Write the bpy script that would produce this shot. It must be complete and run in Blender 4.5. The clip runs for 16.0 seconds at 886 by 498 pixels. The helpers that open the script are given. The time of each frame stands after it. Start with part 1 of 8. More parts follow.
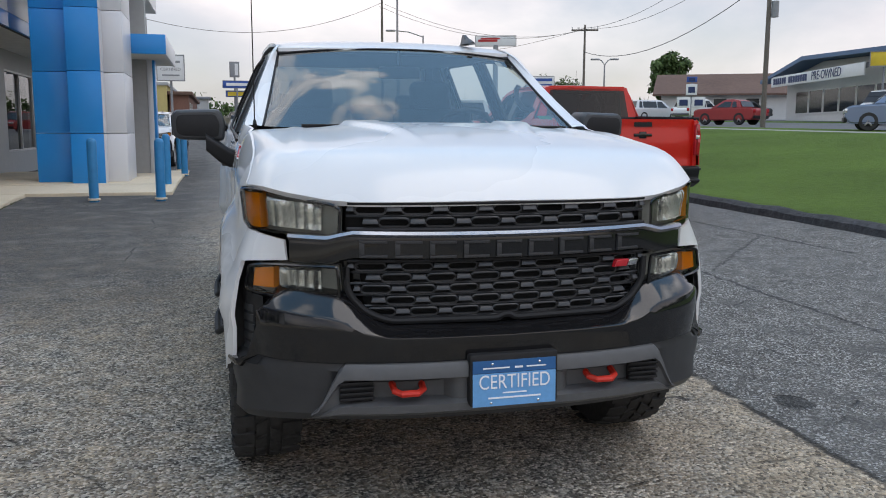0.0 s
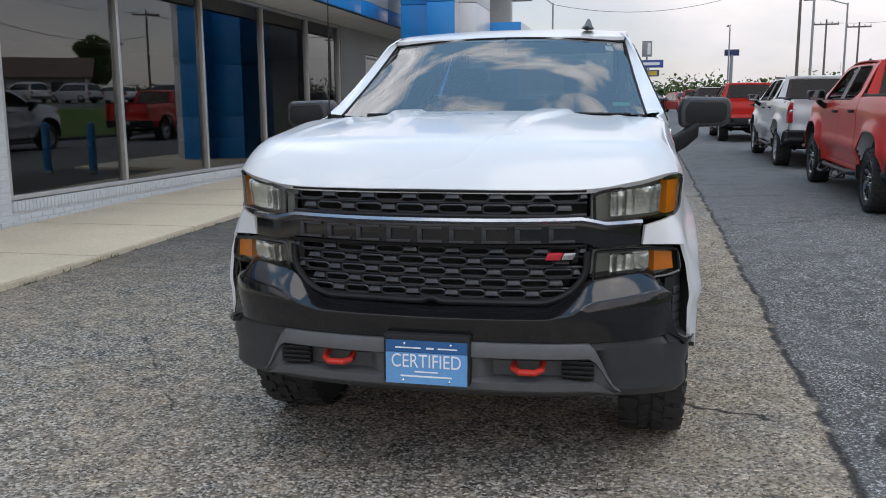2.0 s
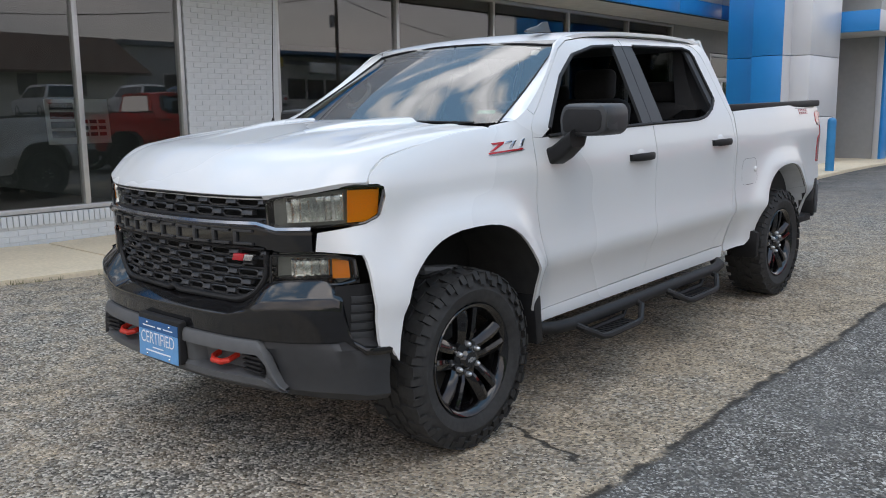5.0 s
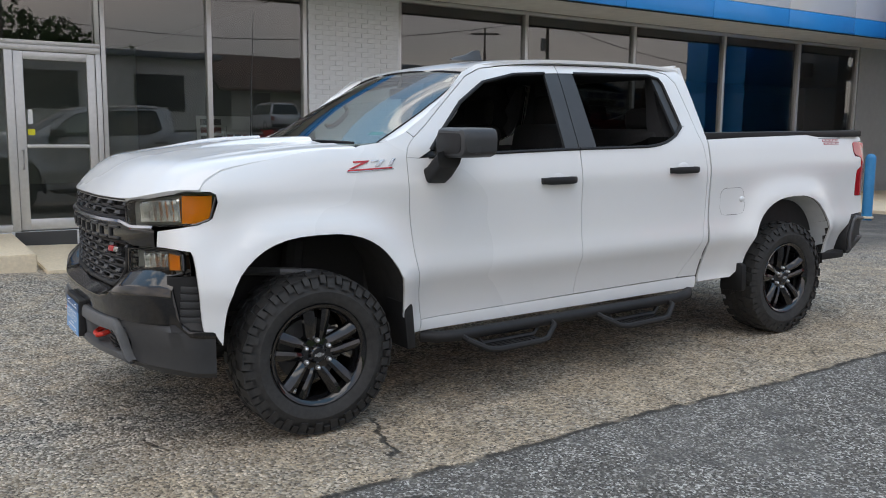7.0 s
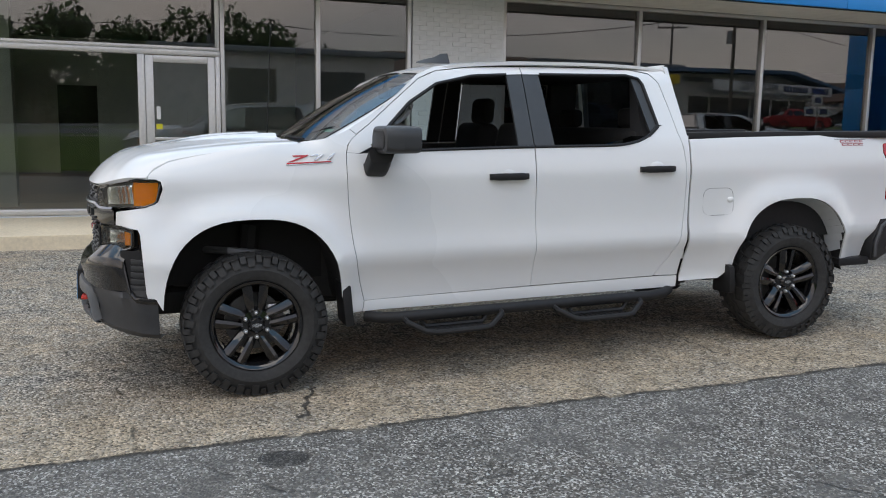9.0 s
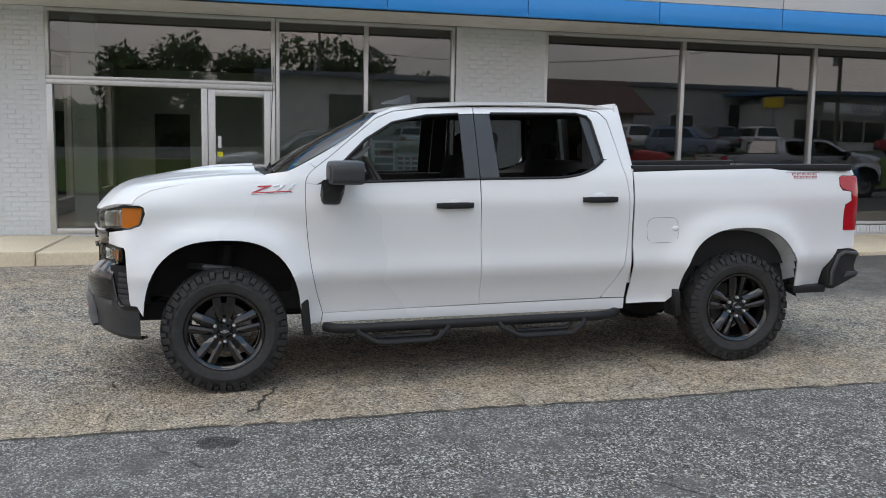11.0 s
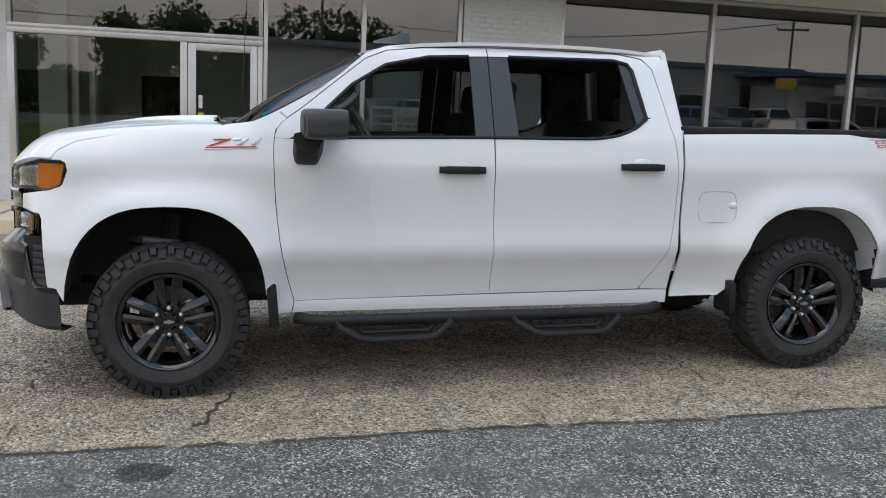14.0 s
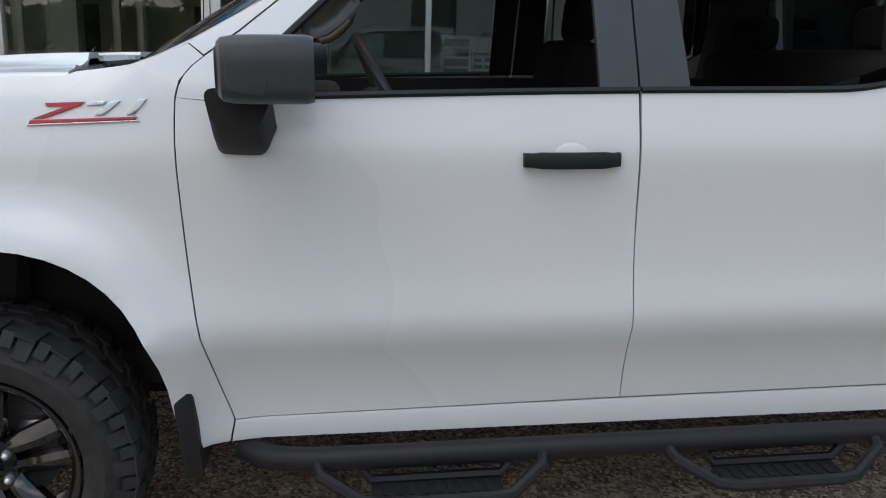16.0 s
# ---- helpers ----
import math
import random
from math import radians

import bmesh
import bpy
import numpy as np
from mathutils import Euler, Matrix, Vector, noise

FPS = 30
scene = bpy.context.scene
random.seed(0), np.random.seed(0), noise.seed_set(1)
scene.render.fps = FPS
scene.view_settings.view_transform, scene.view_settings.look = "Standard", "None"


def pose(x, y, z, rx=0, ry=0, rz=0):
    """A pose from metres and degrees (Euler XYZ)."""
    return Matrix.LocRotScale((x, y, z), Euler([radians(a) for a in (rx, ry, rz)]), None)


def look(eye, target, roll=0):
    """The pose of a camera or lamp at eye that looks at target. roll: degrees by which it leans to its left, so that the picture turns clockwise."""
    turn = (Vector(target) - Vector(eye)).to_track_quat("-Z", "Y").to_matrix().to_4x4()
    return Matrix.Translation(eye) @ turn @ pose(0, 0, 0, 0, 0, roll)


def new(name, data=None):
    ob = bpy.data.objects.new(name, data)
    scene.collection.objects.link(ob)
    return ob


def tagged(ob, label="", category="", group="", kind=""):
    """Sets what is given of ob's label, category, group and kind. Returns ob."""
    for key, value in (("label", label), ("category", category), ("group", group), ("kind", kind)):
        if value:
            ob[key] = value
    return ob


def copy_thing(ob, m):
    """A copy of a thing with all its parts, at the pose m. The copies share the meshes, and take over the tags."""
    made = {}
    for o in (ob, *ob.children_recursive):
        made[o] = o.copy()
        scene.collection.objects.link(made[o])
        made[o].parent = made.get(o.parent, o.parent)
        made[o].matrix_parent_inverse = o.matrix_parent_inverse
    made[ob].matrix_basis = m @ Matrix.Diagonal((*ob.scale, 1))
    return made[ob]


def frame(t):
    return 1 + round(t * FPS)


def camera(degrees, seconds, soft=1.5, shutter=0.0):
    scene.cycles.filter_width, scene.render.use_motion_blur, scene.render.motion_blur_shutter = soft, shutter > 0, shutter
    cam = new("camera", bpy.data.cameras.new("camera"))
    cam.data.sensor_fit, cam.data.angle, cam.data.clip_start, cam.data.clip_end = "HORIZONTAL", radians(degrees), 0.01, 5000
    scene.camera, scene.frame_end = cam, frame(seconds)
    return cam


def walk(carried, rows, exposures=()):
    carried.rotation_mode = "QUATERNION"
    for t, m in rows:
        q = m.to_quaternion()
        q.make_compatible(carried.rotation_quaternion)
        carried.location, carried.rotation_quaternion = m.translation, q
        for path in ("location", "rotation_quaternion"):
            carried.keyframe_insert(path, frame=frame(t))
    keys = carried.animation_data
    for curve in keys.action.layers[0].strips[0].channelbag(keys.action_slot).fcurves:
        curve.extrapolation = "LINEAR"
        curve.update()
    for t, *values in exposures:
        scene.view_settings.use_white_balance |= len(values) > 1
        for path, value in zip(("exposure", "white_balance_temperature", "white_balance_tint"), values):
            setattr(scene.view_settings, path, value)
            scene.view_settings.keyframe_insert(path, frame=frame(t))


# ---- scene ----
cam = camera(54.8, 16.0, soft=1.0)
PATH = [
    (0, (0.702, -0.316, 1.419), (1.2, 1.601, 1.14), 0.2),
    (0.5, (1.143, -0.438, 1.457), (1.433, 1.523, 1.191), 1.0),
    (1, (1.623, -0.559, 1.476), (1.629, 1.426, 1.226), 0.7),
    (1.5, (2.038, -0.55, 1.451), (1.797, 1.416, 1.174), 0.5),
    (2, (2.474, -0.503, 1.46), (2.028, 1.419, 1.136), -0.4),
    (2.5, (2.945, -0.403, 1.475), (2.319, 1.466, 1.134), -0.5),
    (3, (3.355, -0.22, 1.466), (2.528, 1.569, 1.125), 0.2),
    (3.5, (3.83, -0.031, 1.459), (2.884, 1.701, 1.136), 0.3),
    (4, (4.288, 0.178, 1.484), (3.229, 1.844, 1.162), 0.2),
    (4.1, (4.384, 0.232, 1.47), (3.297, 1.881, 1.155), 0.6),
    (4.2, (4.455, 0.282, 1.477), (3.341, 1.912, 1.16), 0.4),
    (6.3, (6.086, 1.353, 1.474), (4.502, 2.545, 1.213), 0.6),
    (6.5, (6.223, 1.469, 1.484), (4.612, 2.626, 1.224), 0.6),
    (7, (6.471, 1.78, 1.474), (4.8, 2.847, 1.209), 0.6),
    (7.5, (6.726, 2.08, 1.48), (4.985, 3.029, 1.217), 0.7),
    (8, (6.965, 2.399, 1.481), (5.167, 3.236, 1.225), 0.9),
    (8.2, (7.036, 2.524, 1.471), (5.225, 3.332, 1.213), 1.0),
    (10.3, (8.153, 3.427, 1.599), (6.225, 3.876, 1.317), 0.7),
    (10.5, (8.219, 3.534, 1.602), (6.287, 3.973, 1.334), 0.8),
    (11, (8.324, 3.718, 1.604), (6.383, 4.138, 1.37), 1.1),
    (11.5, (8.348, 3.778, 1.6), (6.401, 4.184, 1.39), 1.2),
    (12, (8.349, 3.784, 1.588), (6.399, 4.184, 1.396), 1.2),
    (12.5, (8.336, 3.789, 1.594), (6.385, 4.187, 1.408), 1.2),
    (13, (8.16, 3.806, 1.577), (6.215, 4.216, 1.356), 1.7),
    (13.5, (7.722, 3.839, 1.56), (5.784, 4.255, 1.295), 2.0),
    (14, (7.189, 3.951, 1.454), (5.254, 4.37, 1.168), 2.4),
    (14.5, (6.614, 4.055, 1.435), (4.679, 4.472, 1.147), 2.8),
    (15, (6.007, 4.161, 1.443), (4.079, 4.566, 1.098), 2.3),
    (15.5, (5.411, 4.321, 1.468), (3.477, 4.645, 1.076), 1.9),
    (16, (4.819, 4.447, 1.478), (2.881, 4.667, 1.034), 1.5),
]
walk(cam, [(t, look(eye, target, roll)) for t, eye, target, roll in PATH], exposures=[(0, 0.04, 7150, 19), (4, 0.15, 7250, 19), (7, 0.27, 7600, 19), (14.5, 0.29, 7650, 19), (16, 0.14, 7600, 19)])


# ---- world and sun ----
world = bpy.data.worlds.new("sky")
scene.world = world
world.use_nodes = True
wn, wl = world.node_tree.nodes, world.node_tree.links
wn.clear()
w_out = wn.new("ShaderNodeOutputWorld")
w_bg = wn.new("ShaderNodeBackground")
w_sky = wn.new("ShaderNodeTexSky")
w_sky.sky_type = "NISHITA"
w_sky.sun_disc = False
w_sky.sun_elevation = radians(58)
w_sky.sun_rotation = radians(120)
w_sky.dust_density = 1.5
w_co = wn.new("ShaderNodeTexCoord")
w_map = wn.new("ShaderNodeMapping")
w_map.inputs["Scale"].default_value = (1.0, 1.0, 2.2)
w_map.inputs["Location"].default_value = (0.35, 0.1, 0.0)
w_noise = wn.new("ShaderNodeTexNoise")
w_noise.inputs["Scale"].default_value = 2.0
w_noise.inputs["Detail"].default_value = 9
w_noise.inputs["Roughness"].default_value = 0.56
w_noise.inputs["Distortion"].default_value = 0.25
w_ramp = wn.new("ShaderNodeValToRGB")
w_ramp.color_ramp.elements[0].position, w_ramp.color_ramp.elements[0].color = 0.36, (0.25, 0.25, 0.25, 1)
w_ramp.color_ramp.elements[1].position, w_ramp.color_ramp.elements[1].color = 0.58, (0.95, 0.95, 0.95, 1)
w_noise2 = wn.new("ShaderNodeTexNoise")
w_noise2.inputs["Scale"].default_value = 1.7
w_noise2.inputs["Detail"].default_value = 7
w_ramp2 = wn.new("ShaderNodeValToRGB")
w_ramp2.color_ramp.elements[0].position, w_ramp2.color_ramp.elements[0].color = 0.40, (4.1, 4.6, 5.3, 1)
w_ramp2.color_ramp.elements[1].position, w_ramp2.color_ramp.elements[1].color = 0.62, (7.6, 7.8, 8.0, 1)
w_sep = wn.new("ShaderNodeSeparateXYZ")
w_up = wn.new("ShaderNodeMapRange")
w_up.interpolation_type = "SMOOTHSTEP"
w_up.inputs["From Min"].default_value, w_up.inputs["From Max"].default_value = 0.30, 0.72
w_high = wn.new("ShaderNodeValToRGB")
w_high.color_ramp.elements[0].position, w_high.color_ramp.elements[0].color = 0.52, (2.2, 4.7, 7.7, 1)
w_high.color_ramp.elements[1].position, w_high.color_ramp.elements[1].color = 0.64, (14.7, 16.8, 18.6, 1)
w_mid = w_high.color_ramp.elements.new(0.56)
w_mid.color = (8.3, 9.8, 11.0, 1)
w_blend = wn.new("ShaderNodeMix")
w_blend.data_type = "RGBA"
w_mix = wn.new("ShaderNodeMix")
w_mix.data_type = "RGBA"
wl.new(w_co.outputs["Generated"], w_map.inputs["Vector"])
wl.new(w_co.outputs["Generated"], w_sep.inputs[0])
wl.new(w_sep.outputs["Z"], w_up.inputs["Value"])
wl.new(w_map.outputs["Vector"], w_noise.inputs["Vector"])
wl.new(w_map.outputs["Vector"], w_noise2.inputs["Vector"])
wl.new(w_noise.outputs["Fac"], w_ramp.inputs["Fac"])
wl.new(w_noise2.outputs["Fac"], w_ramp2.inputs["Fac"])
wl.new(w_noise.outputs["Fac"], w_high.inputs["Fac"])
wl.new(w_ramp.outputs["Color"], w_mix.inputs[0])
wl.new(w_sky.outputs["Color"], w_mix.inputs[6])
wl.new(w_ramp2.outputs["Color"], w_mix.inputs[7])
wl.new(w_up.outputs["Result"], w_blend.inputs[0])
wl.new(w_mix.outputs[2], w_blend.inputs[6])
wl.new(w_high.outputs["Color"], w_blend.inputs[7])
wl.new(w_blend.outputs[2], w_bg.inputs["Color"])
w_bg.inputs["Strength"].default_value = 0.15
wl.new(w_bg.outputs["Background"], w_out.inputs["Surface"])

sun = new("sun", bpy.data.lights.new("sun", "SUN"))
sun.data.energy = 0.85
sun.data.angle = radians(46)
sun.data.color = (1.0, 0.92, 0.78)
sun.matrix_world = look((10, -6, 30), (0, 4, 0))


# ---- helpers for building ----
def lerp(a, b, t):
    return a + (b - a) * t


def sstep(a, b, x):
    t = min(1.0, max(0.0, (x - a) / (b - a)))
    return t * t * (3 - 2 * t)


def curve_of(points):
    """A smooth curve y(x) through the points (monotone cubic)."""
    xs, ys = [p[0] for p in points], [p[1] for p in points]
    d = [(ys[i + 1] - ys[i]) / (xs[i + 1] - xs[i]) for i in range(len(xs) - 1)]
    m = [d[0]] + [0 if d[i - 1] * d[i] <= 0 else 2 * d[i - 1] * d[i] / (d[i - 1] + d[i]) for i in range(1, len(d))] + [d[-1]]

    def at(x):
        if x <= xs[0]:
            return ys[0] + m[0] * (x - xs[0])
        if x >= xs[-1]:
            return ys[-1] + m[-1] * (x - xs[-1])
        i = max(k for k in range(len(xs) - 1) if xs[k] <= x)
        h = xs[i + 1] - xs[i]
        t = (x - xs[i]) / h
        return ((1 + 2 * t) * (1 - t) ** 2 * ys[i] + t * (1 - t) ** 2 * h * m[i]
                + t * t * (3 - 2 * t) * ys[i + 1] + t * t * (t - 1) * h * m[i + 1])
    return at


def rounded(points, r, n=4):
    """A closed outline with its corners rounded by r."""
    out, k = [], len(points)
    for i in range(k):
        p, a, b = Vector(points[i]), Vector(points[i - 1]), Vector(points[(i + 1) % k])
        da, db = a - p, b - p
        cut = min(r, da.length * 0.45, db.length * 0.45)
        s, e = p + da.normalized() * cut, p + db.normalized() * cut
        for j in range(n + 1):
            t = j / n
            out.append(tuple((1 - t) ** 2 * s + 2 * t * (1 - t) * p + t * t * e))
    return out


def empty(name, m=None):
    ob = new(name)
    ob.empty_display_size = 0.2
    if m is not None:
        ob.matrix_world = m
    return ob


def part(name, bm, material, parent=None, label="", smooth=35):
    me = bpy.data.meshes.new(name)
    bm.to_mesh(me)
    bm.free()
    if material is not None:
        me.materials.append(material)
    if smooth:
        me.shade_smooth()
        me.set_sharp_from_angle(angle=radians(smooth))
    ob = new(name, me)
    if parent is not None:
        ob.parent = parent
    if label:
        ob["label"] = label
    return ob


def mirrored(bm):
    """A copy of bm mirrored in x."""
    other = bm.copy()
    for v in other.verts:
        v.co.x = -v.co.x
    bmesh.ops.reverse_faces(other, faces=other.faces[:])
    return other


def both(name, bm, material, parent, label=""):
    """Two parts, bm and its mirror image."""
    other = mirrored(bm)
    a = part(name, bm, material, parent, label)
    return a, part(name, other, material, parent, label)


def box(bm, x0, x1, y0, y1, z0, z1, bevel=0.0, m=None, seg=2):
    made = bmesh.ops.create_cube(bm, size=1.0)["verts"]
    for v in made:
        v.co = Vector((lerp(x0, x1, v.co.x + 0.5), lerp(y0, y1, v.co.y + 0.5), lerp(z0, z1, v.co.z + 0.5)))
    if bevel:
        es = list({e for v in made for e in v.link_edges})
        got = bmesh.ops.bevel(bm, geom=es, offset=bevel, segments=seg, affect="EDGES", profile=0.5)
        made = [v for v in got["verts"]]
    if m is not None:
        bmesh.ops.transform(bm, matrix=m, verts=list(set(made)))
    return made


def prism(bm, outline, place, depth, bevel=0.0):
    """A closed 2D outline, laid by place(p, q, d) at depth 0 and at depth `depth`."""
    a = [bm.verts.new(place(p, q, 0.0)) for p, q in outline]
    b = [bm.verts.new(place(p, q, depth)) for p, q in outline]
    f1, f2 = bm.faces.new(a), bm.faces.new(b[::-1])
    k = len(a)
    sides = [bm.faces.new((a[(i + 1) % k], a[i], b[i], b[(i + 1) % k])) for i in range(k)]
    bmesh.ops.recalc_face_normals(bm, faces=[f1, f2, *sides])
    if bevel:
        bmesh.ops.bevel(bm, geom=list(f1.edges), offset=bevel, segments=2, affect="EDGES", profile=0.5)
    return a + b


def tube(bm, pts, r, n=10, closed=False, caps=True):
    pts = [Vector(p) for p in pts]
    rings, k = [], len(pts)
    up = Vector((0.013, 0.021, 1.0))
    for i, p in enumerate(pts):
        a = pts[i - 1] if (i or closed) else p
        b = pts[(i + 1) % k] if (i < k - 1 or closed) else p
        d = (b - a).normalized()
        s = d.cross(up)
        s = s.normalized() if s.length > 1e-4 else Vector((1, 0, 0))
        u = s.cross(d).normalized()
        rr = r[i] if isinstance(r, (list, tuple)) else r
        rings.append([bm.verts.new(p + (s * math.cos(t) + u * math.sin(t)) * rr) for t in (2 * math.pi * j / n for j in range(n))])
    made = []
    for i in range(k if closed else k - 1):
        a, b = rings[i], rings[(i + 1) % k]
        for j in range(n):
            made.append(bm.faces.new((a[j], a[(j + 1) % n], b[(j + 1) % n], b[j])))
    if caps and not closed:
        made.append(bm.faces.new(rings[0][::-1]))
        made.append(bm.faces.new(rings[-1]))
    bmesh.ops.recalc_face_normals(bm, faces=made)


def revolve(bm, prof, n=48, place=None, closed=False):
    """Turns the profile of (radius, x) about the x axis."""
    rings = []
    for r, x in prof:
        rings.append([bm.verts.new(Vector((x, r * math.cos(t), r * math.sin(t)))) for t in (2 * math.pi * j / n for j in range(n))])
    made = []
    k = len(prof)
    for i in range(k if closed else k - 1):
        a, b = rings[i], rings[(i + 1) % k]
        for j in range(n):
            made.append(bm.faces.new((a[j], b[j], b[(j + 1) % n], a[(j + 1) % n])))
    return [v for ring in rings for v in ring], made


def panel(outline, fmap, step=0.06, thick=0.014, outward=(1, 0, 0), qstep=None):
    """A skin with the given outline in p and q, cut into cells and laid by fmap(p, q, off), with a turned-in edge."""
    bm = bmesh.new()
    bm.faces.new([bm.verts.new((p, q, 0.0)) for p, q in outline])
    ps, qs = [p for p, _ in outline], [q for _, q in outline]
    for lo, hi, axis, st in ((min(ps), max(ps), 0, step), (min(qs), max(qs), 1, qstep or step)):
        k = math.floor(lo / st) + 1
        while k * st < hi - 1e-4:
            co = Vector((0, 0, 0))
            co[axis] = k * st + 1e-5
            no = Vector((0, 0, 0))
            no[axis] = 1.0
            bmesh.ops.bisect_plane(bm, geom=bm.verts[:] + bm.edges[:] + bm.faces[:], dist=1e-6, plane_co=co, plane_no=no)
            k += 1
    bmesh.ops.remove_doubles(bm, verts=bm.verts[:], dist=2e-4)
    main = bm.faces[:]
    if thick:
        es = [e for e in bm.edges if e.is_boundary]
        got = bmesh.ops.extrude_edge_only(bm, edges=es)["geom"]
        for v in got:
            if isinstance(v, bmesh.types.BMVert):
                v.co.z = -thick
    for v in bm.verts:
        v.co = Vector(fmap(v.co.x, v.co.y, v.co.z))
    bmesh.ops.recalc_face_normals(bm, faces=bm.faces[:])
    bm.normal_update()
    way = Vector(outward)
    if sum(f.normal.dot(way) * f.calc_area() for f in main if f.is_valid) < 0:
        bmesh.ops.reverse_faces(bm, faces=bm.faces[:])
    return bm


def grid_sheet(fmap, nu, nv):
    """A sheet of nu x nv cells laid by fmap(u, v) with u and v from 0 to 1."""
    bm = bmesh.new()
    vs = [[bm.verts.new(fmap(i / nu, j / nv)) for j in range(nv + 1)] for i in range(nu + 1)]
    for i in range(nu):
        for j in range(nv):
            bm.faces.new((vs[i][j], vs[i + 1][j], vs[i + 1][j + 1], vs[i][j + 1]))
    return bm


# ---- materials ----
def material(name, color, rough=0.5, metal=0.0, coat=0.0, spec=0.5, trans=0.0, ior=1.45):
    m = bpy.data.materials.new(name)
    m.use_nodes = True
    b = m.node_tree.nodes["Principled BSDF"]
    b.inputs["Base Color"].default_value = (*color, 1)
    b.inputs["Roughness"].default_value = rough
    b.inputs["Metallic"].default_value = metal
    b.inputs["Coat Weight"].default_value = coat
    b.inputs["Coat Roughness"].default_value = 0.03
    b.inputs["Specular IOR Level"].default_value = spec
    b.inputs["Transmission Weight"].default_value = trans
    b.inputs["IOR"].default_value = ior
    return m


def noisy(m, scale, amount, bump=0.0, bump_scale=None, rough=0.0, big=None, detail=6, dist=0.01):
    """Varies a material's colour by a fine noise and a broad one, its gloss, and gives it relief."""
    nt = m.node_tree
    b = nt.nodes["Principled BSDF"]
    base = tuple(b.inputs["Base Color"].default_value)
    co = nt.nodes.new("ShaderNodeTexCoord")
    fine = nt.nodes.new("ShaderNodeTexNoise")
    fine.inputs["Scale"].default_value = scale
    fine.inputs["Detail"].default_value = detail
    nt.links.new(co.outputs["Object"], fine.inputs["Vector"])
    wide = nt.nodes.new("ShaderNodeTexNoise")
    wide.inputs["Scale"].default_value = big or scale / 12
    wide.inputs["Detail"].default_value = 5
    nt.links.new(co.outputs["Object"], wide.inputs["Vector"])
    add = nt.nodes.new("ShaderNodeMath")
    add.operation = "ADD"
    nt.links.new(fine.outputs["Fac"], add.inputs[0])
    nt.links.new(wide.outputs["Fac"], add.inputs[1])
    ramp = nt.nodes.new("ShaderNodeMapRange")
    ramp.inputs["From Min"].default_value, ramp.inputs["From Max"].default_value = 0.6, 1.4
    ramp.inputs["To Min"].default_value, ramp.inputs["To Max"].default_value = 1 - amount, 1 + amount
    nt.links.new(add.outputs[0], ramp.inputs["Value"])
    mul = nt.nodes.new("ShaderNodeVectorMath")
    mul.operation = "SCALE"
    mul.inputs[0].default_value = base[:3]
    nt.links.new(ramp.outputs["Result"], mul.inputs["Scale"])
    nt.links.new(mul.outputs[0], b.inputs["Base Color"])
    if rough:
        rr = nt.nodes.new("ShaderNodeMapRange")
        r0 = b.inputs["Roughness"].default_value
        rr.inputs["From Min"].default_value, rr.inputs["From Max"].default_value = 0.3, 0.7
        rr.inputs["To Min"].default_value, rr.inputs["To Max"].default_value = max(0.02, r0 - rough), min(1, r0 + rough)
        nt.links.new(wide.outputs["Fac"], rr.inputs["Value"])
        nt.links.new(rr.outputs["Result"], b.inputs["Roughness"])
    if bump:
        bn = nt.nodes.new("ShaderNodeTexNoise")
        bn.inputs["Scale"].default_value = bump_scale or scale
        bn.inputs["Detail"].default_value = 4
        nt.links.new(co.outputs["Object"], bn.inputs["Vector"])
        bp = nt.nodes.new("ShaderNodeBump")
        bp.inputs["Strength"].default_value = bump
        bp.inputs["Distance"].default_value = dist
        nt.links.new(bn.outputs["Fac"], bp.inputs["Height"])
        nt.links.new(bp.outputs["Normal"], b.inputs["Normal"])
    return m


WHITE_PAINT = noisy(material("white_car_paint", (0.74, 0.745, 0.745), 0.28, coat=0.65), 3, 0.015, rough=0.03)
RED_PAINT = noisy(material("red_car_paint", (0.60, 0.012, 0.005), 0.4, coat=0.45), 3, 0.03)
SILVER_PAINT = noisy(material("silver_car_paint", (0.62, 0.63, 0.65), 0.3, metal=0.25, coat=0.8), 3, 0.03)
GREY_PAINT = noisy(material("grey_car_paint", (0.10, 0.11, 0.12), 0.3, metal=0.3, coat=0.8), 3, 0.03)
BLACK_PAINT = noisy(material("black_car_paint", (0.012, 0.012, 0.014), 0.25, coat=0.8), 3, 0.05)
BLUE_PAINT = noisy(material("blue_grey_car_paint", (0.16, 0.22, 0.32), 0.3, metal=0.4, coat=0.8), 3, 0.03)
OLD_RED_PAINT = noisy(material("faded_red_car_paint", (0.33, 0.03, 0.03), 0.4, coat=0.3), 4, 0.1)
GLOSS_BLACK = noisy(material("gloss_black", (0.009, 0.009, 0.010), 0.12, coat=0.45, spec=0.5), 6, 0.2, rough=0.02)
MATTE_BLACK = noisy(material("black_plastic", (0.018, 0.018, 0.019), 0.5, spec=0.3), 30, 0.2, bump=0.12, bump_scale=500, dist=0.001)
GREY_PLASTIC = noisy(material("dark_grey_plastic", (0.095, 0.097, 0.10), 0.5), 25, 0.15, bump=0.15, bump_scale=400, dist=0.001)
BUMPER_SATIN = noisy(material("satin_bumper_black", (0.034, 0.035, 0.037), 0.42), 25, 0.15, bump=0.12, bump_scale=400, dist=0.001)
GRILLE_BLACK = noisy(material("grille_black", (0.038, 0.039, 0.042), 0.34), 25, 0.15, bump=0.1, bump_scale=400, dist=0.001)
PILLAR_BLACK = noisy(material("satin_black_trim", (0.045, 0.047, 0.05), 0.42), 12, 0.12)
